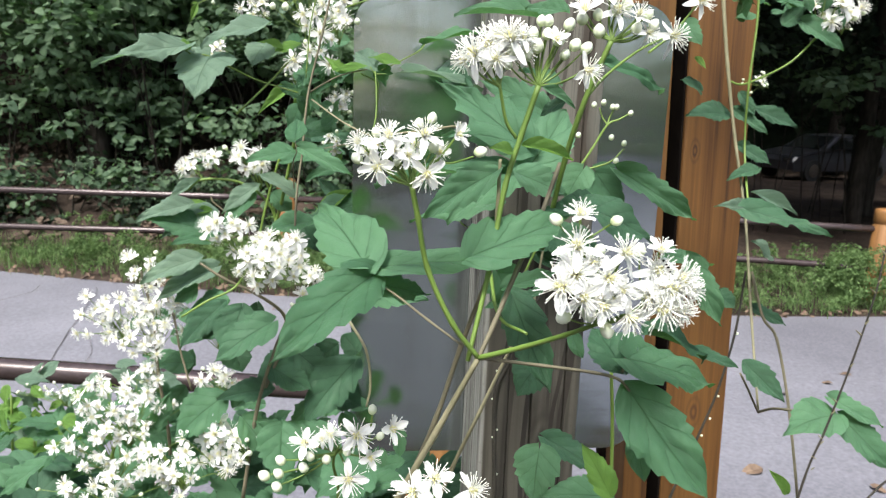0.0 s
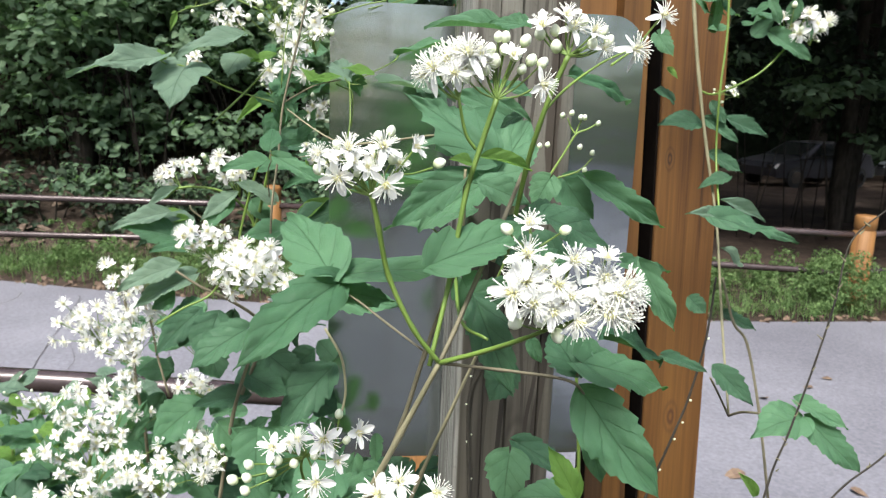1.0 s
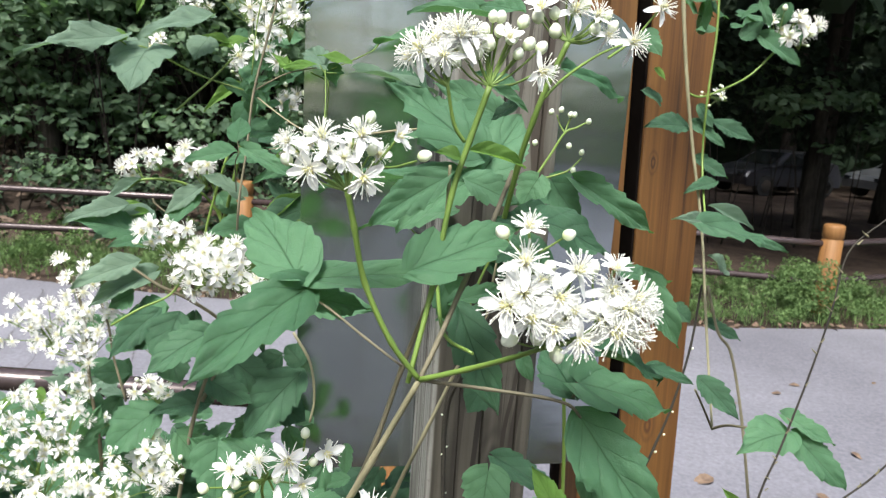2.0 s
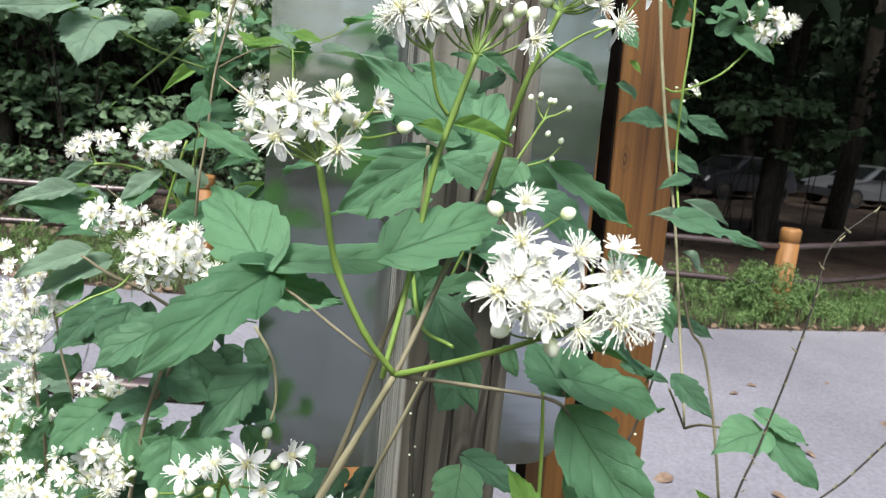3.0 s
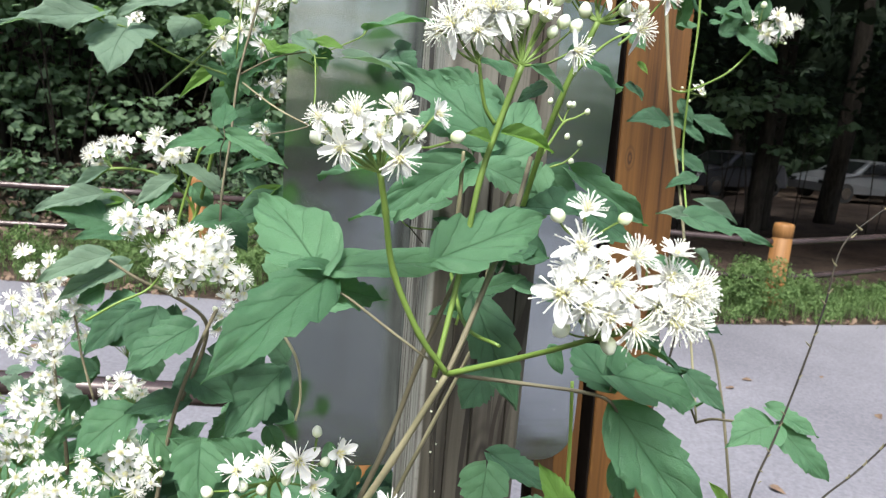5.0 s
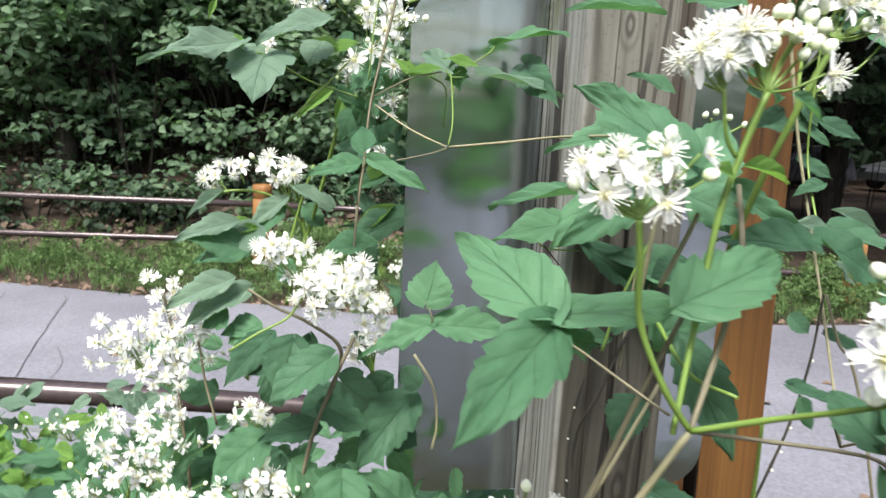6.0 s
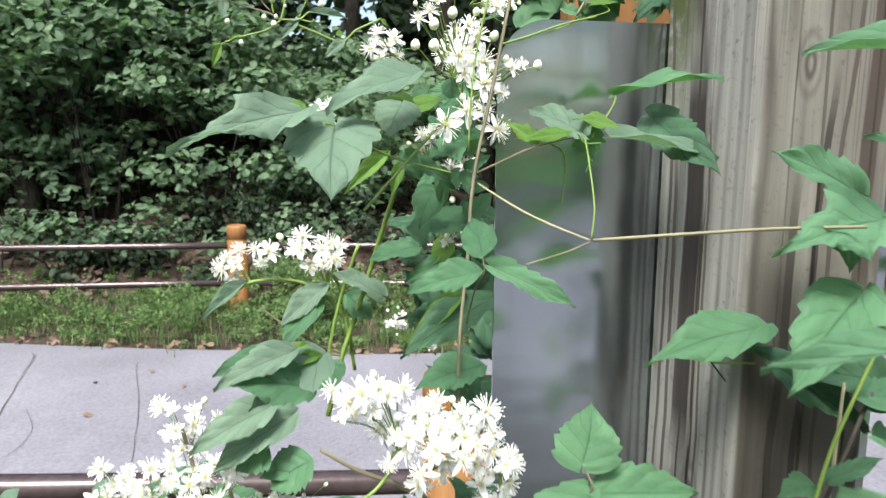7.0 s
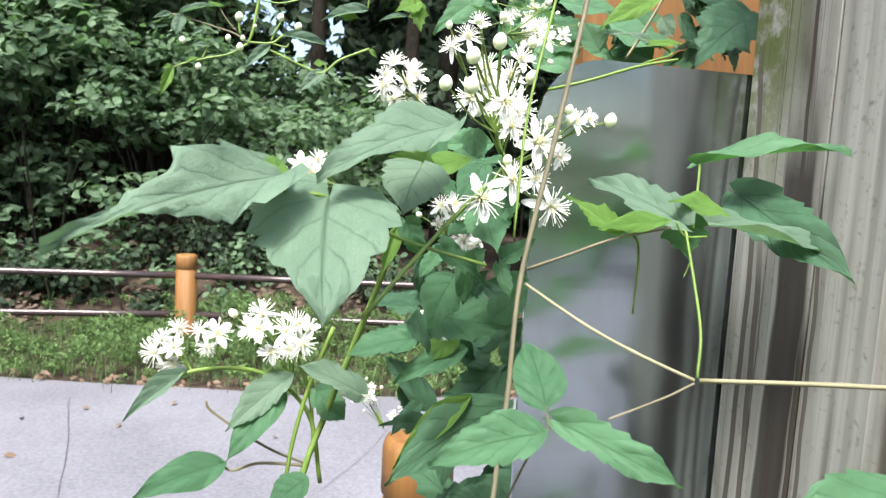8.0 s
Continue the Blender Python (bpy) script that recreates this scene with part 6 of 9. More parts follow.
bud(branch, (0.0459, 0.3656, 1.5329), (0.45, -0.26, 0.86), 0.0050)
stem(branch, ((0.031, 0.365, 1.523), (0.039, 0.367, 1.5274), (0.047, 0.365, 1.535)), 0.00050, 0.00040, M_STEM_GREEN, "stalk")
flower(branch, (0.111, 0.49, 1.538), (0.5, -0.9, 0.2), 0.0254, 4, 0)
flower(branch, (0.132, 0.5, 1.561), (0.3, -0.9, 0.3), 0.0215, 2, 0)
stem(branch, ((0.086, 0.46, 1.526), (0.116, 0.5, 1.541), (0.13, 0.5, 1.559)), 0.00082, 0.00072, M_STEM_GREEN, "stem", 0.0)
# small buds on thin stalks
stem(branch, ((0.072, 0.56, 1.435), (0.089, 0.56, 1.464), (0.098, 0.558, 1.481), (0.106, 0.558, 1.485), (0.113, 0.558, 1.489)), 0.00105, 0.00062, M_STEM_GREEN, "stem", 0.0)
stem(branch, ((0.086, 0.56, 1.448), (0.103, 0.56, 1.454), (0.113, 0.56, 1.464)), 0.00084, 0.00063, M_STEM_GREEN, "stem", 0.0)
bud(branch, (0.0865, 0.5585, 1.4927), (0.19, -0.19, 0.96), 0.0048)
bud(branch, (0.0935, 0.5585, 1.4947), (0.19, -0.19, 0.96), 0.0048)
bud(branch, (0.1005, 0.5585, 1.4917), (0.19, -0.19, 0.96), 0.0048)
bud(branch, (0.1035, 0.5585, 1.4917), (0.19, -0.19, 0.96), 0.0048)
bud(branch, (0.1145, 0.5585, 1.4877), (0.19, -0.19, 0.96), 0.0048)
bud(branch, (0.1015, 0.5585, 1.4697), (0.19, -0.19, 0.96), 0.0049)
bud(branch, (0.1115, 0.5585, 1.4657), (0.19, -0.19, 0.96), 0.0049)
bud(branch, (0.1065, 0.5585, 1.4526), (0.19, -0.19, 0.96), 0.0049)
bud(branch, (0.0765, 0.5585, 1.4707), (0.19, -0.19, 0.96), 0.0048)
bud(branch, (0.0705, 0.5585, 1.4697), (0.19, -0.19, 0.96), 0.0048)
stem(branch, ((0.098, 0.558, 1.481), (0.0945, 0.56, 1.4863), (0.091, 0.558, 1.493)), 0.00062, 0.00050, M_STEM_GREEN, "stalk")
stem(branch, ((0.098, 0.558, 1.481), (0.1, 0.56, 1.4866), (0.102, 0.558, 1.493)), 0.00062, 0.00050, M_STEM_GREEN, "stalk")
# the large flower head
flower(branch, (-0.006, 0.272, 1.459), (0, -0.35, 0.95), 0.0131, 0, 45)
stem(branch, ((0.006, 0.28, 1.419), (0.0005, 0.28, 1.4374), (-0.005, 0.276, 1.458)), 0.00060, 0.00048, M_STEM_GREEN, "stalk")
flower(branch, (-0.006, 0.272, 1.448), (-0.2, -0.6, 0.75), 0.0173, 2, 0)
stem(branch, ((0.006, 0.28, 1.419), (0.001, 0.28, 1.432), (-0.004, 0.276, 1.447)), 0.00060, 0.00048, M_STEM_GREEN, "stalk")
flower(branch, (-0.01, 0.272, 1.435), (-0.65, -0.8, 0.1), 0.0198, 1, 10)
stem(branch, ((0.006, 0.28, 1.419), (-0.001, 0.28, 1.4251), (-0.008, 0.276, 1.434)), 0.00060, 0.00048, M_STEM_GREEN, "stalk")
flower(branch, (-0.006, 0.272, 1.439), (-0.15, -1, 0.4), 0.0175, 2, 30)
stem(branch, ((0.006, 0.28, 1.419), (0.001, 0.28, 1.4275), (-0.004, 0.276, 1.438)), 0.00060, 0.00048, M_STEM_GREEN, "stalk")
flower(branch, (0.005, 0.272, 1.438), (0.1, -1, 0.25), 0.0160, 0, 0)
stem(branch, ((0.006, 0.28, 1.419), (0.006, 0.28, 1.428), (0.006, 0.276, 1.437)), 0.00060, 0.00048, M_STEM_GREEN, "stalk")
flower(branch, (0.01, 0.272, 1.446), (0.35, -0.6, 0.7), 0.0160, 4, 20)
stem(branch, ((0.006, 0.28, 1.419), (0.0085, 0.28, 1.4315), (0.011, 0.276, 1.445)), 0.00060, 0.00048, M_STEM_GREEN, "stalk")
flower(branch, (-0.003, 0.272, 1.432), (-0.15, -1, -0.2), 0.0176, 0, 40)
stem(branch, ((0.006, 0.28, 1.419), (0.0025, 0.28, 1.4243), (-0.001, 0.276, 1.431)), 0.00060, 0.00048, M_STEM_GREEN, "stalk")
flower(branch, (0.004, 0.272, 1.429), (0.1, -1, -0.15), 0.0154, 3, 0)
stem(branch, ((0.006, 0.28, 1.419), (0.0055, 0.28, 1.4234), (0.005, 0.276, 1.428)), 0.00060, 0.00048, M_STEM_GREEN, "stalk")
flower(branch, (0.013, 0.272, 1.425), (0.45, -0.8, -0.35), 0.0167, 0, 20)
stem(branch, ((0.006, 0.28, 1.419), (0.01, 0.28, 1.4207), (0.014, 0.276, 1.424)), 0.00060, 0.00048, M_STEM_GREEN, "stalk")
flower(branch, (0.01, 0.272, 1.434), (0.3, -0.9, 0.2), 0.0115, 3, 0)
stem(branch, ((0.006, 0.28, 1.419), (0.0085, 0.28, 1.4255), (0.011, 0.276, 1.433)), 0.00060, 0.00048, M_STEM_GREEN, "stalk")
flower(branch, (0.001, 0.279, 1.441), (0, -0.9, 0.3), 0.0156, 4, 0)
stem(branch, ((0.006, 0.28, 1.419), (0.004, 0.2825, 1.4296), (0.002, 0.281, 1.441)), 0.00060, 0.00048, M_STEM_GREEN, "stalk")
flower(branch, (-0.006, 0.279, 1.441), (-0.4, -0.8, 0.4), 0.0148, 0, 20)
stem(branch, ((0.006, 0.28, 1.419), (0, 0.2825, 1.4288), (-0.006, 0.281, 1.441)), 0.00060, 0.00048, M_STEM_GREEN, "stalk")
flower(branch, (0.009, 0.279, 1.429), (0.1, -1, 0), 0.0139, 1, 0)
stem(branch, ((0.006, 0.28, 1.419), (0.008, 0.2825, 1.4236), (0.01, 0.281, 1.429)), 0.00060, 0.00048, M_STEM_GREEN, "stalk")
flower(branch, (0.003, 0.279, 1.433), (0, -1, 0.1), 0.0165, 2, 50)
stem(branch, ((0.006, 0.28, 1.419), (0.0045, 0.2825, 1.4257), (0.003, 0.281, 1.433)), 0.00060, 0.00048, M_STEM_GREEN, "stalk")
stem(branch, ((0.005, 0.28, 1.419), (0.013, 0.277, 1.422), (0.019, 0.272, 1.429)), 0.00080, 0.00068, M_STEM_GREEN, "stem", 0.0)
flower(branch, (0.0210, 0.268, 1.448), (0.1, -0.2, 1), 0.0120, 3, 0)
stem(branch, ((0.019, 0.275, 1.428), (0.0215, 0.2755, 1.4366), (0.0220, 0.272, 1.447)), 0.00059, 0.00047, M_STEM_GREEN, "stalk")
flower(branch, (0.0280, 0.268, 1.439), (0.7, -0.7, 0.25), 0.0175, 4, 0)
stem(branch, ((0.019, 0.275, 1.428), (0.0250, 0.2755, 1.4314), (0.0290, 0.272, 1.438)), 0.00059, 0.00047, M_STEM_GREEN, "stalk")
flower(branch, (0.0230, 0.268, 1.43), (0.1, -1, -0.25), 0.0214, 2, 30)
stem(branch, ((0.019, 0.275, 1.428), (0.0225, 0.2755, 1.4274), (0.0240, 0.272, 1.429)), 0.00059, 0.00047, M_STEM_GREEN, "stalk")
flower(branch, (0.0250, 0.268, 1.436), (0.3, -1, 0.1), 0.0209, 4, 0)
stem(branch, ((0.019, 0.275, 1.428), (0.0235, 0.2755, 1.4297), (0.0260, 0.272, 1.434)), 0.00059, 0.00047, M_STEM_GREEN, "stalk")
flower(branch, (0.0290, 0.268, 1.429), (0.55, -0.7, -0.5), 0.0153, 4, 50)
stem(branch, ((0.019, 0.275, 1.428), (0.0255, 0.2755, 1.4258), (0.0300, 0.272, 1.427)), 0.00059, 0.00047, M_STEM_GREEN, "stalk")
flower(branch, (0.0220, 0.272, 1.435), (0, -1, 0.1), 0.0186, 0, 0)
stem(branch, ((0.019, 0.275, 1.428), (0.0220, 0.2775, 1.43), (0.0230, 0.276, 1.434)), 0.00059, 0.00047, M_STEM_GREEN, "stalk")
flower(branch, (0.0200, 0.272, 1.432), (-0.2, -1, 0), 0.0163, 4, 0)
stem(branch, ((0.019, 0.275, 1.428), (0.0210, 0.2775, 1.4287), (0.0210, 0.276, 1.431)), 0.00059, 0.00047, M_STEM_GREEN, "stalk")
flower(branch, (0.0330, 0.272, 1.434), (0.8, -0.6, 0), 0.0148, 4, 0)
stem(branch, ((0.019, 0.275, 1.428), (0.0275, 0.2775, 1.4279), (0.0340, 0.276, 1.432)), 0.00059, 0.00047, M_STEM_GREEN, "stalk")
flower(branch, (0.0220, 0.272, 1.44), (0, -0.8, 0.6), 0.0162, 4, 0)
stem(branch, ((0.019, 0.275, 1.428), (0.0220, 0.2775, 1.4325), (0.0230, 0.276, 1.439)), 0.00059, 0.00047, M_STEM_GREEN, "stalk")
bud(branch, (-0.011, 0.2763, 1.4555), (-0.8, -0.1, 0.6), 0.0051)
stem(branch, ((-0.005, 0.28, 1.45), (-0.009, 0.28, 1.4527), (-0.013, 0.276, 1.457)), 0.00039, 0.00031, M_STEM_GREEN, "stalk")
bud(branch, (0.006, 0.2762, 1.4561), (0.91, -0.1, 0.4), 0.0045)
stem(branch, ((0, 0.28, 1.45), (0.004, 0.28, 1.4527), (0.008, 0.276, 1.457)), 0.00039, 0.00031, M_STEM_GREEN, "stalk")
bud(branch, (0.0165, 0.2765, 1.4445), (0.19, -0.19, 0.96), 0.0052)
stem(branch, ((0.02, 0.275, 1.428), (0.0185, 0.2775, 1.4372), (0.017, 0.276, 1.447)), 0.00039, 0.00031, M_STEM_GREEN, "stalk")
bud(branch, (-0.0054, 0.2773, 1.4243), (-0.82, -0.41, -0.41), 0.0063)
stem(branch, ((0.006, 0.28, 1.419), (-0.001, 0.28, 1.4196), (-0.008, 0.276, 1.423)), 0.00040, 0.00032, M_STEM_GREEN, "stalk")
bud(branch, (0.0077, 0.2776, 1.4205), (0.11, -0.53, -0.84), 0.0060)
stem(branch, ((0.006, 0.28, 1.419), (0.007, 0.28, 1.4183), (0.008, 0.276, 1.418)), 0.00040, 0.00032, M_STEM_GREEN, "stalk")
bud(branch, (0.0017, 0.2784, 1.426), (-0.21, -0.74, -0.64), 0.0063)
stem(branch, ((0.006, 0.28, 1.419), (0.0035, 0.28, 1.421), (0.001, 0.276, 1.424)), 0.00040, 0.00032, M_STEM_GREEN, "stalk")
bud(branch, (0.003, 0.2777, 1.4453), (0, -0.71, 0.71), 0.0048)
stem(branch, ((0.006, 0.28, 1.419), (0.0045, 0.28, 1.4327), (0.003, 0.276, 1.447)), 0.00040, 0.00032, M_STEM_GREEN, "stalk")
# the low flower head
stem(branch, ((-0.101, 0.4, 1.24), (-0.089, 0.385, 1.289), (-0.091, 0.375, 1.315), (-0.088, 0.37, 1.327)), 0.00094, 0.00069, M_STEM_GREEN, "stem", 0.0)
flower(branch, (-0.083, 0.368, 1.311), (0, -1, 0.1), 0.0212, 0, 0)
stem(branch, ((-0.088, 0.372, 1.323), (-0.0855, 0.3735, 1.3155), (-0.083, 0.371, 1.309)), 0.00056, 0.00045, M_STEM_GREEN, "stalk")
flower(branch, (-0.079, 0.368, 1.334), (-0.1, -0.9, 0.2), 0.0215, 0, 40)
stem(branch, ((-0.088, 0.372, 1.323), (-0.084, 0.3735, 1.3272), (-0.08, 0.371, 1.333)), 0.00056, 0.00045, M_STEM_GREEN, "stalk")
flower(branch, (-0.063, 0.368, 1.337), (0.6, -0.7, 0.2), 0.0166, 3, 0)
stem(branch, ((-0.088, 0.372, 1.323), (-0.0755, 0.3735, 1.3265), (-0.063, 0.371, 1.335)), 0.00056, 0.00045, M_STEM_GREEN, "stalk")
flower(branch, (-0.073, 0.368, 1.322), (0.3, -0.8, 0.1), 0.0139, 3, 20)
stem(branch, ((-0.088, 0.372, 1.323), (-0.0805, 0.3735, 1.32), (-0.073, 0.371, 1.32)), 0.00056, 0.00045, M_STEM_GREEN, "stalk")
flower(branch, (-0.104, 0.368, 1.33), (-0.2, -0.8, 0.4), 0.0170, 1, 0)
stem(branch, ((-0.088, 0.372, 1.323), (-0.0965, 0.3735, 1.3243), (-0.105, 0.371, 1.329)), 0.00056, 0.00045, M_STEM_GREEN, "stalk")
flower(branch, (-0.092, 0.368, 1.334), (0, -0.7, 0.5), 0.0148, 4, 0)
stem(branch, ((-0.088, 0.372, 1.323), (-0.09, 0.3735, 1.3271), (-0.092, 0.371, 1.332)), 0.00056, 0.00045, M_STEM_GREEN, "stalk")
flower(branch, (-0.096, 0.368, 1.332), (0, -0.8, 0.3), 0.0110, 4, 0)
stem(branch, ((-0.088, 0.372, 1.323), (-0.0925, 0.3735, 1.3261), (-0.097, 0.371, 1.331)), 0.00056, 0.00045, M_STEM_GREEN, "stalk")
bud(branch, (-0.072, 0.368, 1.3443), (0, 0, 1), 0.0054)
stem(branch, ((-0.074, 0.368, 1.327), (-0.073, 0.368, 1.335), (-0.072, 0.368, 1.344)), 0.00055, 0.00055, M_STEM_GREEN, "stem", 0.0)
bud(branch, (-0.1141, 0.3686, 1.3188), (-0.64, -0.19, 0.75), 0.0059)
stem(branch, ((-0.088, 0.372, 1.323), (-0.102, 0.372, 1.3192), (-0.116, 0.368, 1.321)), 0.00056, 0.00045, M_STEM_GREEN, "stalk")
bud(branch, (-0.1037, 0.3686, 1.3144), (-0.45, -0.22, 0.87), 0.0060)
stem(branch, ((-0.088, 0.372, 1.323), (-0.0965, 0.372, 1.3183), (-0.105, 0.368, 1.317)), 0.00056, 0.00045, M_STEM_GREEN, "stalk")
bud(branch, (-0.0935, 0.3687, 1.3184), (-0.18, -0.24, 0.96), 0.0055)
stem(branch, ((-0.088, 0.372, 1.323), (-0.091, 0.372, 1.3214), (-0.094, 0.368, 1.321)), 0.00056, 0.00045, M_STEM_GREEN, "stalk")
bud(branch, (-0.1216, 0.3685, 1.3109), (-0.73, -0.17, 0.66), 0.0064)
stem(branch, ((-0.088, 0.372, 1.323), (-0.106, 0.372, 1.3144), (-0.124, 0.368, 1.313)), 0.00056, 0.00045, M_STEM_GREEN, "stalk")
bud(branch, (-0.1151, 0.3685, 1.3118), (-0.65, -0.18, 0.73), 0.0059)
stem(branch, ((-0.088, 0.372, 1.323), (-0.1025, 0.372, 1.3156), (-0.117, 0.368, 1.314)), 0.00056, 0.00045, M_STEM_GREEN, "stalk")
bud(branch, (-0.116, 0.3685, 1.3048), (-0.66, -0.18, 0.73), 0.0060)
stem(branch, ((-0.088, 0.372, 1.323), (-0.103, 0.372, 1.312), (-0.118, 0.368, 1.307)), 0.00056, 0.00045, M_STEM_GREEN, "stalk")
bud(branch, (-0.1008, 0.3687, 1.3203), (-0.39, -0.22, 0.89), 0.0059)
stem(branch, ((-0.088, 0.372, 1.323), (-0.095, 0.372, 1.3216), (-0.102, 0.368, 1.323)), 0.00056, 0.00045, M_STEM_GREEN, "stalk")
bud(branch, (-0.0843, 0.3686, 1.3226), (0.12, -0.24, 0.96), 0.0050)
stem(branch, ((-0.088, 0.372, 1.323), (-0.086, 0.372, 1.3236), (-0.084, 0.368, 1.325)), 0.00056, 0.00045, M_STEM_GREEN, "stalk")
bud(branch, (-0.0693, 0.3685, 1.3309), (0.5, -0.21, 0.84), 0.0050)
stem(branch, ((-0.088, 0.372, 1.323), (-0.078, 0.372, 1.326), (-0.068, 0.368, 1.333)), 0.00056, 0.00045, M_STEM_GREEN, "stalk")
bud(branch, (-0.0992, 0.3686, 1.3268), (-0.34, -0.23, 0.91), 0.0049)
stem(branch, ((-0.088, 0.372, 1.323), (-0.094, 0.372, 1.3248), (-0.1, 0.368, 1.329)), 0.00056, 0.00045, M_STEM_GREEN, "stalk")
bud(branch, (-0.0917, 0.3686, 1.3326), (-0.12, -0.24, 0.96), 0.0049)
stem(branch, ((-0.088, 0.372, 1.323), (-0.09, 0.372, 1.3286), (-0.092, 0.368, 1.335)), 0.00056, 0.00045, M_STEM_GREEN, "stalk")
flower(branch, (-0.052, 0.345, 1.317), (-0.4, -0.8, 0.3), 0.0241, 1, 0)
stem(branch, ((-0.043, 0.36, 1.279), (-0.0475, 0.356, 1.2961), (-0.052, 0.348, 1.315)), 0.00070, 0.00056, M_STEM_GREEN, "stalk")
flower(branch, (-0.043, 0.345, 1.322), (0, -0.7, 0.7), 0.0205, 0, 20)
stem(branch, ((-0.043, 0.36, 1.279), (-0.0425, 0.356, 1.2994), (-0.042, 0.348, 1.32)), 0.00070, 0.00056, M_STEM_GREEN, "stalk")
flower(branch, (-0.026, 0.345, 1.316), (0.5, -0.7, 0.5), 0.0196, 2, 0)
stem(branch, ((-0.043, 0.36, 1.279), (-0.0345, 0.356, 1.2948), (-0.026, 0.348, 1.314)), 0.00070, 0.00056, M_STEM_GREEN, "stalk")

edge_vine = thing("clematis_vine", "white-flowered clematis climbing past the edge of the metal sign", "climbing plant", "flowering climbers on the sign post")
stem(edge_vine, ((-0.097, 0.66, 1.624), (-0.102, 0.655, 1.599), (-0.113, 0.65, 1.547), (-0.125, 0.645, 1.494), (-0.129, 0.64, 1.451), (-0.134, 0.635, 1.409), (-0.136, 0.63, 1.346)), 0.00097, 0.00105, M_STEM_BROWN, "stem", 0.12)
stem(edge_vine, ((-0.11, 0.66, 1.611), (-0.114, 0.66, 1.592), (-0.123, 0.655, 1.553), (-0.127, 0.65, 1.508)), 0.00064, 0.00053, M_STEM_GREEN, "stem", 0.1)
stem(edge_vine, ((-0.144, 0.8, 1.489), (-0.157, 0.83, 1.433), (-0.175, 0.86, 1.364), (-0.186, 0.86, 1.332), (-0.199, 0.86, 1.279)), 0.00179, 0.00227, M_STEM_GREEN, "stem", 0.1)
stem(edge_vine, ((-0.172, 0.85, 1.428), (-0.186, 0.86, 1.384), (-0.196, 0.86, 1.342), (-0.2, 0.86, 1.303)), 0.00145, 0.00151, M_STEM_GREEN, "stem", 0.0)
stem(edge_vine, ((-0.072, 0.607, 1.465), (-0.04, 0.58, 1.471), (-0.013, 0.55, 1.477), (0.016, 0.53, 1.48)), 0.00093, 0.00079, M_STEM_STRAW, "stem", 0.1)
stem(edge_vine, ((-0.074, 0.607, 1.465), (-0.091, 0.62, 1.472), (-0.104, 0.635, 1.479), (-0.122, 0.648, 1.491)), 0.00063, 0.00064, M_STEM_STRAW, "stem", 0.1)
stem(edge_vine, ((-0.074, 0.607, 1.464), (-0.086, 0.605, 1.46), (-0.109, 0.6, 1.455)), 0.00048, 0.00041, M_STEM_BROWN, "stem", 0.0)
stem(edge_vine, ((-0.073, 0.607, 1.466), (-0.07, 0.612, 1.481), (-0.07, 0.62, 1.501), (-0.071, 0.625, 1.515)), 0.00058, 0.00056, M_STEM_GREEN, "stem", 0.0)
stem(edge_vine, ((-0.123, 0.645, 1.497), (-0.111, 0.635, 1.504), (-0.097, 0.628, 1.511), (-0.077, 0.625, 1.516)), 0.00063, 0.00051, M_STEM_BROWN, "stem", 0.0)
stem(edge_vine, ((-0.075, 0.625, 1.518), (-0.071, 0.625, 1.513), (-0.062, 0.625, 1.513)), 0.00051, 0.00041, M_STEM_GREEN, "tendril", 0)
stem(edge_vine, ((-0.07, 0.625, 1.509), (-0.068, 0.625, 1.504), (-0.07, 0.625, 1.498)), 0.00031, 0.00021, M_STEM_GREEN, "tendril", 0)
stem(edge_vine, ((-0.028, 0.684, 1.541), (-0.036, 0.672, 1.533), (-0.066, 0.628, 1.516)), 0.00062, 0.00052, M_STEM_GREEN, "stem", 0.0)
stem(edge_vine, ((-0.089, 0.62, 1.31), (-0.075, 0.61, 1.288), (-0.071, 0.61, 1.258), (-0.074, 0.61, 1.238)), 0.00118, 0.00096, M_STEM_STRAW, "tendril", 0)
stem(edge_vine, ((-0.097, 0.7, 1.57), (-0.083, 0.69, 1.574), (-0.06, 0.69, 1.582), (-0.04, 0.69, 1.587)), 0.00075, 0.00063, M_STEM_GREEN, "stem", 0.0)
stem(edge_vine, ((-0.082, 0.65, 1.513), (-0.069, 0.66, 1.505), (-0.069, 0.66, 1.477)), 0.00070, 0.00048, M_STEM_GREEN, "tendril", 0)
# leaves against the post
leaf(edge_vine, (-0.028, 0.684, 1.541), (0.021, 0.650, 1.549), 0.24, "ovate", (-0.06, -0.15, 1.0), M_LEAF)
leaf(edge_vine, (-0.002, 0.690, 1.528), (0.009, 0.628, 1.496), 0.42, "ovate", (-0.60, -0.20, 0.62), M_LEAF_DARK)
leaf(edge_vine, (-0.045, 0.650, 1.516), (0.019, 0.648, 1.503), 0.26, "ovate", (-0.25, -0.31, 0.63), M_LEAF_PALE)
leaf(edge_vine, (-0.054, 0.63, 1.522), (-0.077, 0.628, 1.525), 0.50, "heart", (-0.28, -0.41, 0.51), M_LEAF_YOUNG)
leaf(edge_vine, (-0.070, 0.628, 1.517), (-0.086, 0.676, 1.531), 0.42, "ovate", (-0.24, -0.44, 0.51), M_LEAF_PALE)
leaf(edge_vine, (-0.065, 0.635, 1.519), (-0.062, 0.635, 1.503), 1.25, "lobed", (-0.39, -0.58, 0.35), M_LEAF)
leaf(edge_vine, (-0.096, 0.63, 1.514), (-0.112, 0.64, 1.525), 0.49, "lobed", (-0.26, -0.54, 0.43), M_LEAF_YOUNG)
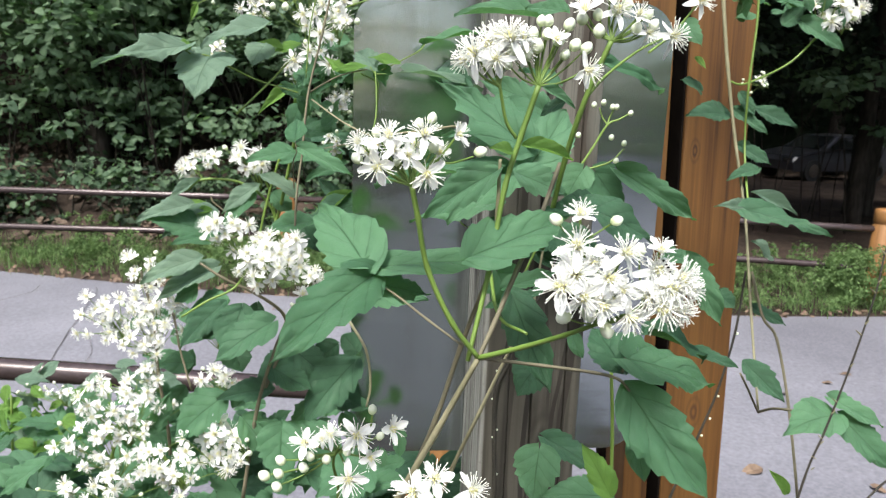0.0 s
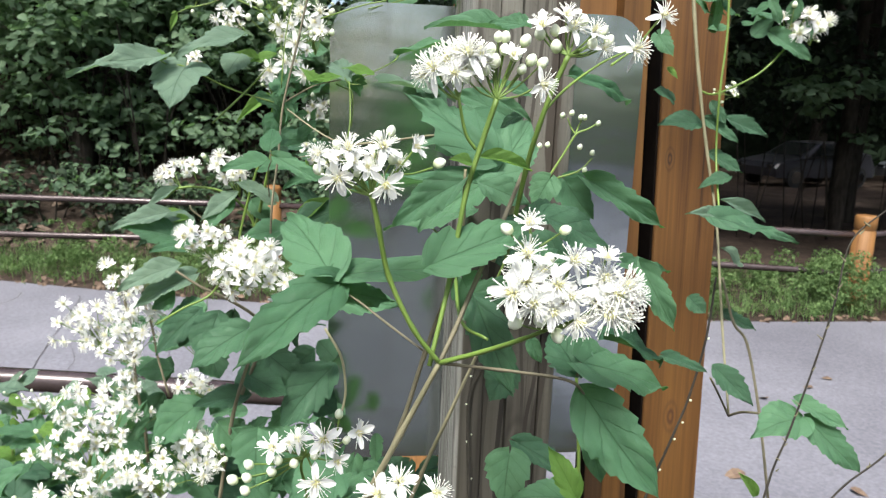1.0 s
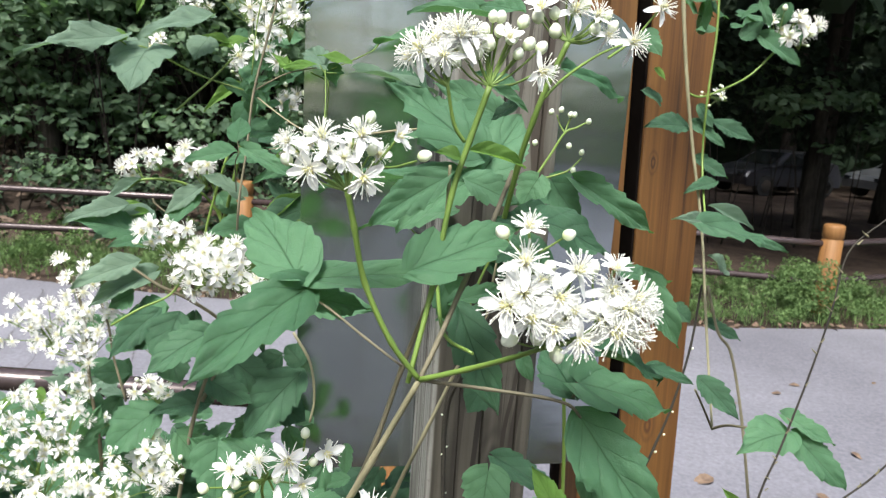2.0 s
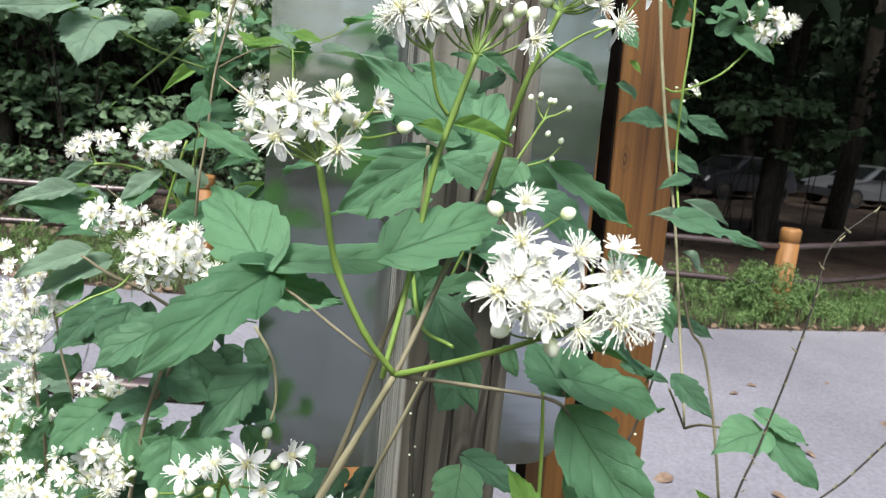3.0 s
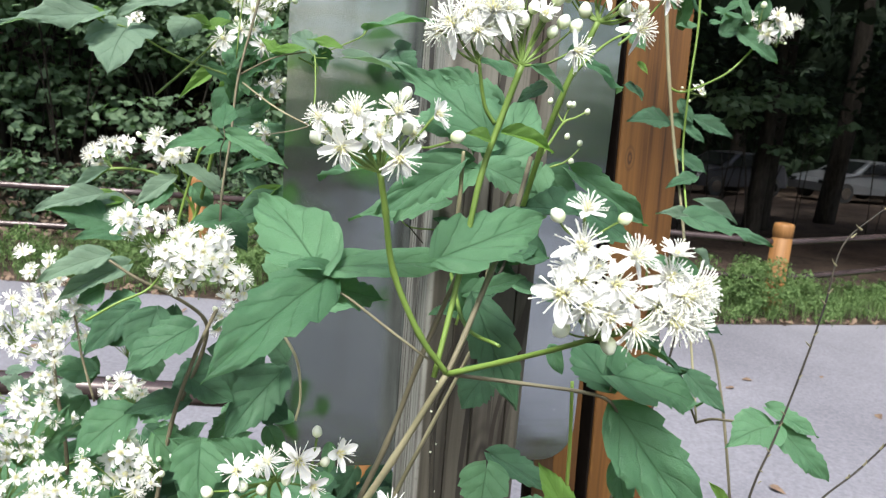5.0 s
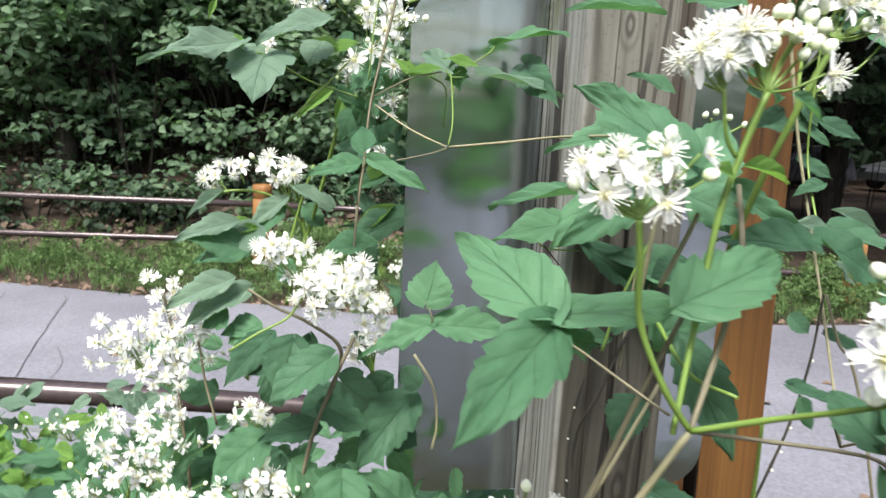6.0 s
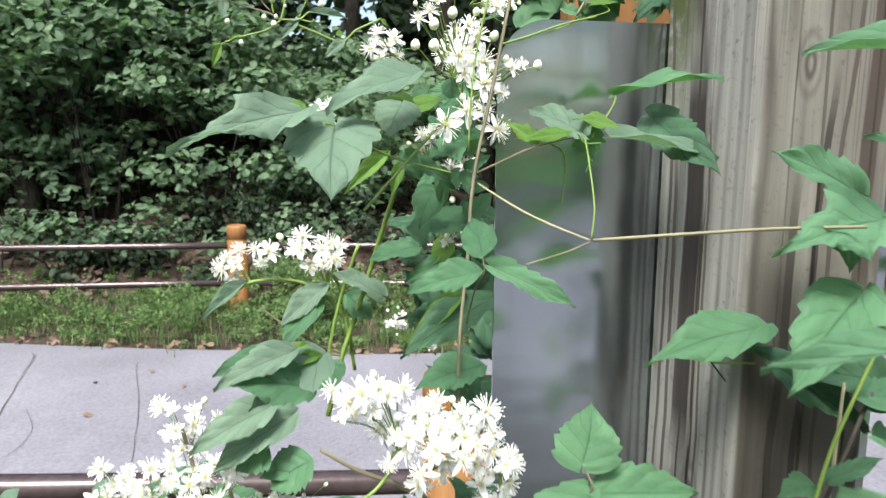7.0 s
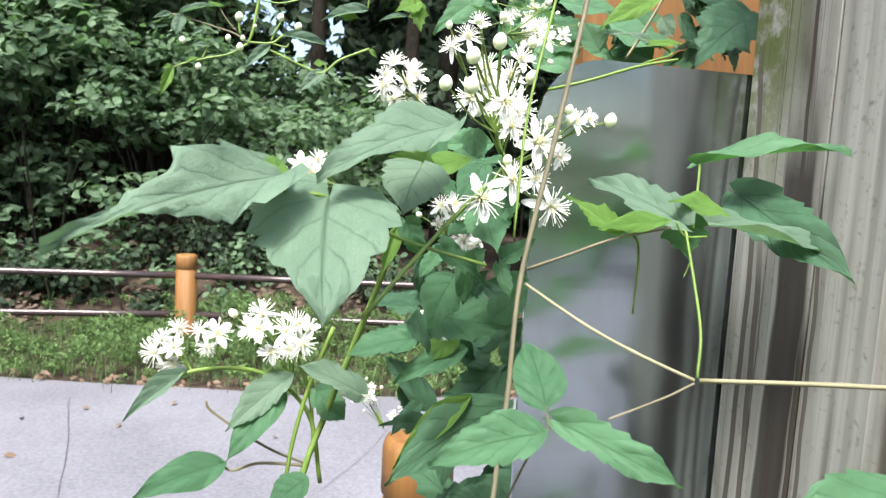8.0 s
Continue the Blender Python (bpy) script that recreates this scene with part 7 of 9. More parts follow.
leaf(edge_vine, (-0.078, 0.626, 1.518), (-0.104, 0.628, 1.514), 0.31, "plain", (-0.25, -0.43, 0.53), M_LEAF_YOUNG)
leaf(edge_vine, (-0.131, 0.6, 1.46), (-0.131, 0.62, 1.476), 0.67, "plain", (-0.26, -0.62, 0.49), M_LEAF)
leaf(edge_vine, (-0.134, 0.598, 1.452), (-0.168, 0.6, 1.443), 0.49, "ovate", (-0.2, -0.57, 0.59), M_LEAF)
leaf(edge_vine, (-0.127, 0.6, 1.455), (-0.087, 0.59, 1.435), 0.34, "ovate", (-0.3, -0.53, 0.58), M_LEAF)
stem(edge_vine, ((-0.134, 0.62, 1.421), (-0.133, 0.605, 1.443), (-0.13, 0.6, 1.452), (-0.131, 0.6, 1.46)), 0.00049, 0.00035, M_STEM_BROWN, "stem", 0.0)
leaf(edge_vine, (-0.088, 0.572, 1.364), (-0.081, 0.58, 1.391), 1.16, "heart", (-0.18, -0.65, 0.5), M_LEAF)
leaf(edge_vine, (-0.082, 0.57, 1.349), (-0.028, 0.57, 1.344), 0.50, "ovate", (-0.19, -0.53, 0.61), M_LEAF)
leaf(edge_vine, (-0.086, 0.57, 1.349), (-0.133, 0.57, 1.325), 0.44, "lobed", (-0.11, -0.54, 0.63), M_LEAF)
stem(edge_vine, ((-0.088, 0.572, 1.364), (-0.084, 0.57, 1.35), (-0.097, 0.59, 1.337), (-0.111, 0.61, 1.322)), 0.00064, 0.00071, M_STEM_BROWN, "stem", 0.0)
# big leaves to the side
leaf(edge_vine, (-0.215, 0.62, 1.527), (-0.267, 0.575, 1.509), 0.40, "lobed", (0.05, -0.5, 0.53), M_LEAF_PALE)
leaf(edge_vine, (-0.213, 0.622, 1.526), (-0.226, 0.625, 1.531), 0.80, "heart", (0, -0.5, 0.51), M_LEAF_YOUNG)
leaf(edge_vine, (-0.198, 0.63, 1.521), (-0.202, 0.59, 1.488), 0.92, "heart", (-0.06, -0.64, 0.43), M_LEAF_PALE)
leaf(edge_vine, (-0.156, 0.64, 1.547), (-0.203, 0.62, 1.527), 0.43, "ovate", (-0.07, -0.39, 0.59), M_LEAF_PALE)
leaf(edge_vine, (-0.162, 0.66, 1.532), (-0.17, 0.65, 1.515), 1.25, "heart", (-0.12, -0.59, 0.42), M_LEAF_PALE)
stem(edge_vine, ((-0.214, 0.62, 1.524), (-0.209, 0.63, 1.521), (-0.199, 0.63, 1.521), (-0.17, 0.66, 1.506), (-0.134, 0.66, 1.496)), 0.00060, 0.00077, M_STEM_GREEN, "stem", 0.0)
stem(edge_vine, ((-0.183, 0.65, 1.477), (-0.157, 0.66, 1.504), (-0.136, 0.66, 1.527)), 0.00092, 0.00087, M_STEM_GREEN, "stem", 0.0)
leaf(edge_vine, (-0.138, 0.72, 1.463), (-0.107, 0.7, 1.462), 0.91, "ovate", (-0.15, -0.47, 0.6), M_LEAF)
leaf(edge_vine, (-0.133, 0.75, 1.445), (-0.149, 0.74, 1.456), 1.18, "ovate", (-0.13, -0.57, 0.53), M_LEAF_DARK)
leaf(edge_vine, (-0.137, 0.7, 1.483), (-0.146, 0.7, 1.46), 0.86, "heart", (-0.12, -0.48, 0.59), M_LEAF)
leaf(edge_vine, (-0.114, 0.7, 1.468), (-0.099, 0.7, 1.482), 0.82, "heart", (-0.21, -0.55, 0.5), M_LEAF)
leaf(edge_vine, (-0.072, 0.8, 1.39), (-0.147, 0.78, 1.352), 0.40, "ovate", (-0.14, -0.49, 0.65), M_LEAF_DARK)
leaf(edge_vine, (-0.059, 0.85, 1.396), (-0.089, 0.85, 1.365), 0.86, "ovate", (-0.18, -0.54, 0.58), M_LEAF_DARK)
leaf(edge_vine, (-0.129, 0.68, 1.515), (-0.13, 0.66, 1.501), 0.83, "heart", (-0.19, -0.57, 0.45), M_LEAF)
leaf(edge_vine, (-0.149, 0.69, 1.532), (-0.171, 0.68, 1.536), 0.43, "lance", (-0.1, -0.49, 0.5), M_LEAF_YOUNG)
leaf(edge_vine, (-0.135, 0.69, 1.537), (-0.159, 0.69, 1.529), 0.55, "plain", (-0.1, -0.39, 0.6), M_LEAF_YOUNG)
leaf(edge_vine, (-0.131, 0.8, 1.433), (-0.169, 0.8, 1.423), 0.63, "ovate", (-0.08, -0.48, 0.62), M_LEAF)
leaf(edge_vine, (-0.093, 0.8, 1.396), (-0.139, 0.8, 1.353), 0.28, "lance", (0.03, -0.49, 0.58), M_LEAF_YOUNG)
leaf(edge_vine, (-0.152, 0.8, 1.504), (-0.186, 0.79, 1.474), 0.28, "lance", (0.07, -0.6, 0.4), M_LEAF_YOUNG)
leaf(edge_vine, (-0.143, 0.8, 1.499), (-0.151, 0.8, 1.471), 0.36, "lance", (0.07, -0.7, 0.31), M_LEAF_YOUNG)
leaf(edge_vine, (-0.106, 0.8, 1.439), (-0.119, 0.8, 1.419), 0.72, "plain", (0.03, -0.7, 0.36), M_LEAF_YOUNG)
leaf(edge_vine, (-0.1, 0.8, 1.425), (-0.141, 0.8, 1.406), 0.40, "ovate", (0.03, -0.5, 0.55), M_LEAF)
# upper flower head
flower(edge_vine, (-0.13, 0.662, 1.559), (0, -1, -0.1), 0.0190, 0, 10)
stem(edge_vine, ((-0.127, 0.672, 1.556), (-0.128, 0.67, 1.5573), (-0.129, 0.664, 1.559)), 0.00056, 0.00045, M_STEM_GREEN, "stalk")
flower(edge_vine, (-0.127, 0.662, 1.55), (0, -1, -0.1), 0.0139, 0, 40)
stem(edge_vine, ((-0.126, 0.672, 1.534), (-0.126, 0.67, 1.542), (-0.126, 0.664, 1.55)), 0.00057, 0.00045, M_STEM_GREEN, "stalk")
flower(edge_vine, (-0.116, 0.662, 1.544), (0.2, -0.9, 0.2), 0.0230, 0, 0)
stem(edge_vine, ((-0.126, 0.672, 1.534), (-0.1205, 0.67, 1.5379), (-0.115, 0.664, 1.544)), 0.00057, 0.00045, M_STEM_GREEN, "stalk")
flower(edge_vine, (-0.107, 0.662, 1.54), (0.3, -0.9, -0.2), 0.0118, 1, 0)
stem(edge_vine, ((-0.126, 0.672, 1.534), (-0.1165, 0.67, 1.5351), (-0.107, 0.664, 1.54)), 0.00057, 0.00045, M_STEM_GREEN, "stalk")
flower(edge_vine, (-0.137, 0.662, 1.522), (-0.1, -0.9, 0), 0.0210, 0, 20)
stem(edge_vine, ((-0.126, 0.672, 1.534), (-0.131, 0.67, 1.527), (-0.136, 0.664, 1.522)), 0.00057, 0.00045, M_STEM_GREEN, "stalk")
flower(edge_vine, (-0.125, 0.662, 1.529), (0, -0.8, 0.3), 0.0185, 2, 0)
stem(edge_vine, ((-0.126, 0.672, 1.534), (-0.1255, 0.67, 1.5314), (-0.125, 0.664, 1.529)), 0.00057, 0.00045, M_STEM_GREEN, "stalk")
flower(edge_vine, (-0.109, 0.662, 1.52), (0.2, -1, -0.1), 0.0197, 4, 0)
stem(edge_vine, ((-0.126, 0.672, 1.534), (-0.1175, 0.67, 1.5253), (-0.109, 0.664, 1.52)), 0.00057, 0.00045, M_STEM_GREEN, "stalk")
flower(edge_vine, (-0.116, 0.662, 1.53), (0.2, -0.8, 0.3), 0.0142, 2, 30)
stem(edge_vine, ((-0.126, 0.672, 1.534), (-0.1205, 0.67, 1.5309), (-0.115, 0.664, 1.53)), 0.00057, 0.00045, M_STEM_GREEN, "stalk")
flower(edge_vine, (-0.146, 0.662, 1.581), (0, -0.7, 0.7), 0.0118, 2, 0)
stem(edge_vine, ((-0.127, 0.672, 1.556), (-0.136, 0.67, 1.5667), (-0.145, 0.664, 1.581)), 0.00056, 0.00045, M_STEM_GREEN, "stalk")
flower(edge_vine, (-0.152, 0.662, 1.577), (-0.3, -0.8, 0.5), 0.0101, 4, 0)
stem(edge_vine, ((-0.127, 0.672, 1.556), (-0.1395, 0.67, 1.5645), (-0.152, 0.664, 1.578)), 0.00056, 0.00045, M_STEM_GREEN, "stalk")
flower(edge_vine, (-0.125, 0.662, 1.575), (0.2, -0.8, 0.5), 0.0128, 1, 0)
stem(edge_vine, ((-0.127, 0.672, 1.556), (-0.126, 0.67, 1.5653), (-0.125, 0.664, 1.575)), 0.00056, 0.00045, M_STEM_GREEN, "stalk")
flower(edge_vine, (-0.101, 0.662, 1.553), (0.3, -0.8, 0.5), 0.0125, 1, 0)
stem(edge_vine, ((-0.126, 0.672, 1.534), (-0.113, 0.67, 1.5409), (-0.1, 0.664, 1.553)), 0.00057, 0.00045, M_STEM_GREEN, "stalk")
flower(edge_vine, (-0.095, 0.662, 1.555), (0.5, -0.7, 0.4), 0.0090, 3, 0)
stem(edge_vine, ((-0.126, 0.672, 1.534), (-0.11, 0.67, 1.5413), (-0.094, 0.664, 1.555)), 0.00057, 0.00045, M_STEM_GREEN, "stalk")
flower(edge_vine, (-0.142, 0.662, 1.587), (0.1, -0.7, 0.7), 0.0102, 0, 0)
stem(edge_vine, ((-0.127, 0.672, 1.556), (-0.134, 0.67, 1.5701), (-0.141, 0.664, 1.587)), 0.00056, 0.00045, M_STEM_GREEN, "stalk")
bud(edge_vine, (-0.1343, 0.6609, 1.5779), (0.1, -0.29, 0.95), 0.0066)
stem(edge_vine, ((-0.129, 0.67, 1.547), (-0.1315, 0.667, 1.5635), (-0.134, 0.66, 1.581)), 0.00045, 0.00036, M_STEM_GREEN, "stalk")
bud(edge_vine, (-0.1443, 0.661, 1.5717), (0.1, -0.29, 0.95), 0.0068)
stem(edge_vine, ((-0.129, 0.67, 1.547), (-0.1365, 0.667, 1.5595), (-0.144, 0.66, 1.575)), 0.00045, 0.00036, M_STEM_GREEN, "stalk")
bud(edge_vine, (-0.1443, 0.661, 1.5606), (0.1, -0.29, 0.95), 0.0072)
stem(edge_vine, ((-0.129, 0.67, 1.547), (-0.1365, 0.667, 1.554), (-0.144, 0.66, 1.564)), 0.00045, 0.00036, M_STEM_GREEN, "stalk")
bud(edge_vine, (-0.1543, 0.6609, 1.561), (0.1, -0.29, 0.95), 0.0062)
stem(edge_vine, ((-0.129, 0.67, 1.547), (-0.1415, 0.667, 1.553), (-0.154, 0.66, 1.564)), 0.00045, 0.00036, M_STEM_GREEN, "stalk")
bud(edge_vine, (-0.1042, 0.6606, 1.556), (0.1, -0.29, 0.95), 0.0042)
stem(edge_vine, ((-0.129, 0.67, 1.547), (-0.1165, 0.667, 1.55), (-0.104, 0.66, 1.558)), 0.00045, 0.00036, M_STEM_GREEN, "stalk")
bud(edge_vine, (-0.1032, 0.6607, 1.5517), (0.1, -0.29, 0.95), 0.0049)
stem(edge_vine, ((-0.129, 0.67, 1.547), (-0.116, 0.667, 1.5479), (-0.103, 0.66, 1.554)), 0.00045, 0.00036, M_STEM_GREEN, "stalk")
bud(edge_vine, (-0.1122, 0.6606, 1.551), (0.1, -0.29, 0.95), 0.0042)
stem(edge_vine, ((-0.129, 0.67, 1.547), (-0.1205, 0.667, 1.5483), (-0.112, 0.66, 1.553)), 0.00045, 0.00036, M_STEM_GREEN, "stalk")
bud(edge_vine, (-0.1282, 0.6606, 1.5349), (0.1, -0.29, 0.95), 0.0045)
stem(edge_vine, ((-0.129, 0.67, 1.547), (-0.1285, 0.667, 1.5419), (-0.128, 0.66, 1.537)), 0.00045, 0.00036, M_STEM_GREEN, "stalk")
bud(edge_vine, (-0.0863, 0.6609, 1.5522), (0.1, -0.29, 0.95), 0.0060)
stem(edge_vine, ((-0.129, 0.67, 1.547), (-0.1075, 0.667, 1.5467), (-0.086, 0.66, 1.555)), 0.00045, 0.00036, M_STEM_GREEN, "stalk")
bud(edge_vine, (-0.1432, 0.6605, 1.5862), (0.1, -0.29, 0.95), 0.0037)
stem(edge_vine, ((-0.129, 0.67, 1.547), (-0.136, 0.667, 1.5661), (-0.143, 0.66, 1.588)), 0.00045, 0.00036, M_STEM_GREEN, "stalk")
bud(edge_vine, (-0.1541, 0.6604, 1.5835), (0.1, -0.29, 0.95), 0.0031)
stem(edge_vine, ((-0.129, 0.67, 1.547), (-0.1415, 0.667, 1.5635), (-0.154, 0.66, 1.585)), 0.00045, 0.00036, M_STEM_GREEN, "stalk")
bud(edge_vine, (-0.1212, 0.6607, 1.5797), (0.1, -0.29, 0.95), 0.0048)
stem(edge_vine, ((-0.129, 0.67, 1.547), (-0.125, 0.667, 1.5637), (-0.121, 0.66, 1.582)), 0.00045, 0.00036, M_STEM_GREEN, "stalk")
bud(edge_vine, (-0.1332, 0.6606, 1.5881), (0.1, -0.29, 0.95), 0.0041)
stem(edge_vine, ((-0.129, 0.67, 1.547), (-0.131, 0.667, 1.5681), (-0.133, 0.66, 1.59)), 0.00045, 0.00036, M_STEM_GREEN, "stalk")
cluster(edge_vine, (-0.158, 0.67, 1.554), (-0.171, 0.665, 1.563), (0.0088, 0.012, 0.008), 7, 1, 0.0118, 301)
cluster(edge_vine, (-0.19, 0.68, 1.523), (-0.202, 0.68, 1.527), (0.0057, 0.012, 0.0079), 5, 1, 0.0109, 302)
cluster(edge_vine, (-0.14, 0.7, 1.503), (-0.143, 0.7, 1.514), (0.0064, 0.012, 0.0074), 4, 2, 0.0099, 303)
cluster(edge_vine, (-0.104, 0.74, 1.541), (-0.109, 0.74, 1.571), (0.0177, 0.012, 0.0146), 7, 3, 0.0230, 304)
cluster(edge_vine, (-0.106, 0.79, 1.477), (-0.105, 0.79, 1.489), (0.0126, 0.012, 0.0149), 5, 4, 0.0172, 305)
cluster(edge_vine, (-0.106, 0.8, 1.442), (-0.112, 0.8, 1.448), (0.0118, 0.012, 0.0118), 3, 4, 0.0141, 306)
cluster(edge_vine, (-0.111, 0.72, 1.596), (-0.094, 0.72, 1.598), (0.0132, 0.012, 0.0119), 6, 8, 0.0117, 307)
leaf_fill(edge_vine, (-0.125, 0.7, 1.501), (0.0151, 0.03, 0.0176), 10, 0.0227, 311, M_LEAF)
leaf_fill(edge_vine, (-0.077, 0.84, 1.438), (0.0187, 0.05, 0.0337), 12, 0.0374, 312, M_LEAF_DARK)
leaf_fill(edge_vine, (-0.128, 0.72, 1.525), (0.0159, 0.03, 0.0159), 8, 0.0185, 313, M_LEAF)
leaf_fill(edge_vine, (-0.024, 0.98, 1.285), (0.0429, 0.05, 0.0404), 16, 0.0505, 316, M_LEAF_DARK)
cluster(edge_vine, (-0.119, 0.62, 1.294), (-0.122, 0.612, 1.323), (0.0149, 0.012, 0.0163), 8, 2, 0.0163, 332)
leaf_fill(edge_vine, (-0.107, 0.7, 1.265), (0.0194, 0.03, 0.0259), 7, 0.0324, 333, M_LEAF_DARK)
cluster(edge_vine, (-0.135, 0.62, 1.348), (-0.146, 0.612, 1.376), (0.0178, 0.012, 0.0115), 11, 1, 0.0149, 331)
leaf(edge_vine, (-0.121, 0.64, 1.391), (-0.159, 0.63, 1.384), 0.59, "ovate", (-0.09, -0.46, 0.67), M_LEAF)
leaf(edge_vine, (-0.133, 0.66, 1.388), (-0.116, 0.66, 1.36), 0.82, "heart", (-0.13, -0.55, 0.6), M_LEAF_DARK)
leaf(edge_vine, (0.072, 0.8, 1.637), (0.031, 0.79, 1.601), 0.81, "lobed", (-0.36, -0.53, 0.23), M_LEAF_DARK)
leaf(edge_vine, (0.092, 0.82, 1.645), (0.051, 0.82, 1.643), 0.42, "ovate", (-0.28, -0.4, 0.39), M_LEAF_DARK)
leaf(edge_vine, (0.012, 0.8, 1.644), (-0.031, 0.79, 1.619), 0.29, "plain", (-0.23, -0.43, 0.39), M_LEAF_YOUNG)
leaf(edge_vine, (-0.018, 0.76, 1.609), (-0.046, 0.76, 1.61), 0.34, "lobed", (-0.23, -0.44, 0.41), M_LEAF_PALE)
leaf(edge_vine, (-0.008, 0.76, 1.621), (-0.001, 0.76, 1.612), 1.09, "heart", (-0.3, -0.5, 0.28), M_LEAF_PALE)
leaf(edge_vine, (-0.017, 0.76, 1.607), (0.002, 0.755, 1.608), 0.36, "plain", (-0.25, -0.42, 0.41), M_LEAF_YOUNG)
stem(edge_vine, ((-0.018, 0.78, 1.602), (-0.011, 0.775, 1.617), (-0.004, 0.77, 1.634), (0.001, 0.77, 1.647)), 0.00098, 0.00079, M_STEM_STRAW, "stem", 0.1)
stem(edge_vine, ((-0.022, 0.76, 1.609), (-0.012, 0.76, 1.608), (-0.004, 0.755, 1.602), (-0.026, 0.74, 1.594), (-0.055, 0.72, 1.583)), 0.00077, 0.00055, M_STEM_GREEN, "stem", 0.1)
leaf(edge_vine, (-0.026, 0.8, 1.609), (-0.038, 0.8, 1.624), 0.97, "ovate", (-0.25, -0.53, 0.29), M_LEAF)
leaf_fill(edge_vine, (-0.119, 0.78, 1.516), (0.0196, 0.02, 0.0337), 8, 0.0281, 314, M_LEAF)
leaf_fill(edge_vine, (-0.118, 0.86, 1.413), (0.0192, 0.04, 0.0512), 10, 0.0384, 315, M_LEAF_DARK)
# smaller heads beside the vine
cluster(edge_vine, (-0.196, 0.87, 1.387), (-0.205, 0.86, 1.422), (0.0271, 0.012, 0.0115), 9, 1, 0.0209, 321)
cluster(edge_vine, (-0.257, 0.86, 1.395), (-0.273, 0.86, 1.412), (0.0093, 0.012, 0.0113), 5, 0, 0.0195, 322)
cluster(edge_vine, (-0.241, 0.86, 1.405), (-0.248, 0.86, 1.423), (0.0093, 0.012, 0.0072), 3, 0, 0.0186, 323)
stem(edge_vine, ((-0.277, 0.86, 1.385), (-0.257, 0.86, 1.398), (-0.216, 0.87, 1.393), (-0.185, 0.87, 1.365), (-0.175, 0.87, 1.315)), 0.00129, 0.00164, M_STEM_GREEN, "stem", 0.0)
stem(edge_vine, ((-0.195, 0.86, 1.41), (-0.184, 0.87, 1.376), (-0.18, 0.87, 1.338)), 0.00131, 0.00136, M_STEM_GREEN, "stem", 0.0)
leaf(edge_vine, (-0.262, 0.86, 1.398), (-0.297, 0.85, 1.37), 0.29, "lance", (0.07, -0.49, 0.58), M_LEAF_PALE)
leaf(edge_vine, (-0.199, 0.86, 1.392), (-0.237, 0.85, 1.361), 0.44, "ovate", (0.02, -0.49, 0.59), M_LEAF_PALE)
leaf(edge_vine, (-0.154, 0.84, 1.387), (-0.195, 0.83, 1.409), 0.55, "ovate", (-0.01, -0.49, 0.58), M_LEAF_PALE)
leaf(edge_vine, (-0.222, 0.65, 1.402), (-0.261, 0.63, 1.39), 0.40, "ovate", (0.06, -0.48, 0.61), M_LEAF_PALE)
leaf(edge_vine, (-0.226, 0.652, 1.401), (-0.212, 0.66, 1.403), 0.40, "lance", (0.03, -0.49, 0.6), M_LEAF_YOUNG)
leaf(edge_vine, (-0.214, 0.65, 1.381), (-0.253, 0.63, 1.392), 0.66, "ovate", (0.05, -0.53, 0.58), M_LEAF)
cluster(edge_vine, (-0.167, 0.61, 1.356), (-0.185, 0.605, 1.391), (0.0185, 0.012, 0.0113), 10, 3, 0.0166, 324)
cluster(edge_vine, (-0.15, 0.61, 1.355), (-0.147, 0.6, 1.374), (0.0318, 0.012, 0.012), 14, 2, 0.0167, 325)
cluster(edge_vine, (-0.153, 0.61, 1.348), (-0.151, 0.595, 1.357), (0.0199, 0.012, 0.012), 8, 1, 0.0173, 326)
cluster(edge_vine, (-0.12, 0.6, 1.34), (-0.118, 0.6, 1.352), (0.0075, 0.012, 0.013), 4, 1, 0.0150, 327)
cluster(edge_vine, (-0.174, 0.61, 1.356), (-0.174, 0.6, 1.365), (0.012, 0.012, 0.01), 4, 0, 0.0159, 328)
stem(edge_vine, ((-0.167, 0.61, 1.363), (-0.18, 0.61, 1.342), (-0.2, 0.6, 1.333), (-0.22, 0.6, 1.32)), 0.00102, 0.00083, M_STEM_GREEN, "stem", 0.0)
stem(edge_vine, ((-0.209, 0.62, 1.359), (-0.19, 0.62, 1.346), (-0.166, 0.62, 1.334), (-0.144, 0.63, 1.312), (-0.147, 0.64, 1.282), (-0.162, 0.64, 1.243)), 0.00103, 0.00171, M_STEM_BROWN, "stem", 0.1)
stem(edge_vine, ((-0.141, 0.63, 1.312), (-0.123, 0.62, 1.317), (-0.111, 0.61, 1.322)), 0.00092, 0.00071, M_STEM_BROWN, "stem", 0.0)
cluster(edge_vine, (-0.071, 1.2, 1.225), (-0.093, 1.2, 1.267), (0.0159, 0.012, 0.0198), 6, 5, 0.0159, 329)
cluster(edge_vine, (-0.043, 1.2, 1.217), (-0.05, 1.2, 1.239), (0.0175, 0.012, 0.0161), 5, 5, 0.0161, 330)
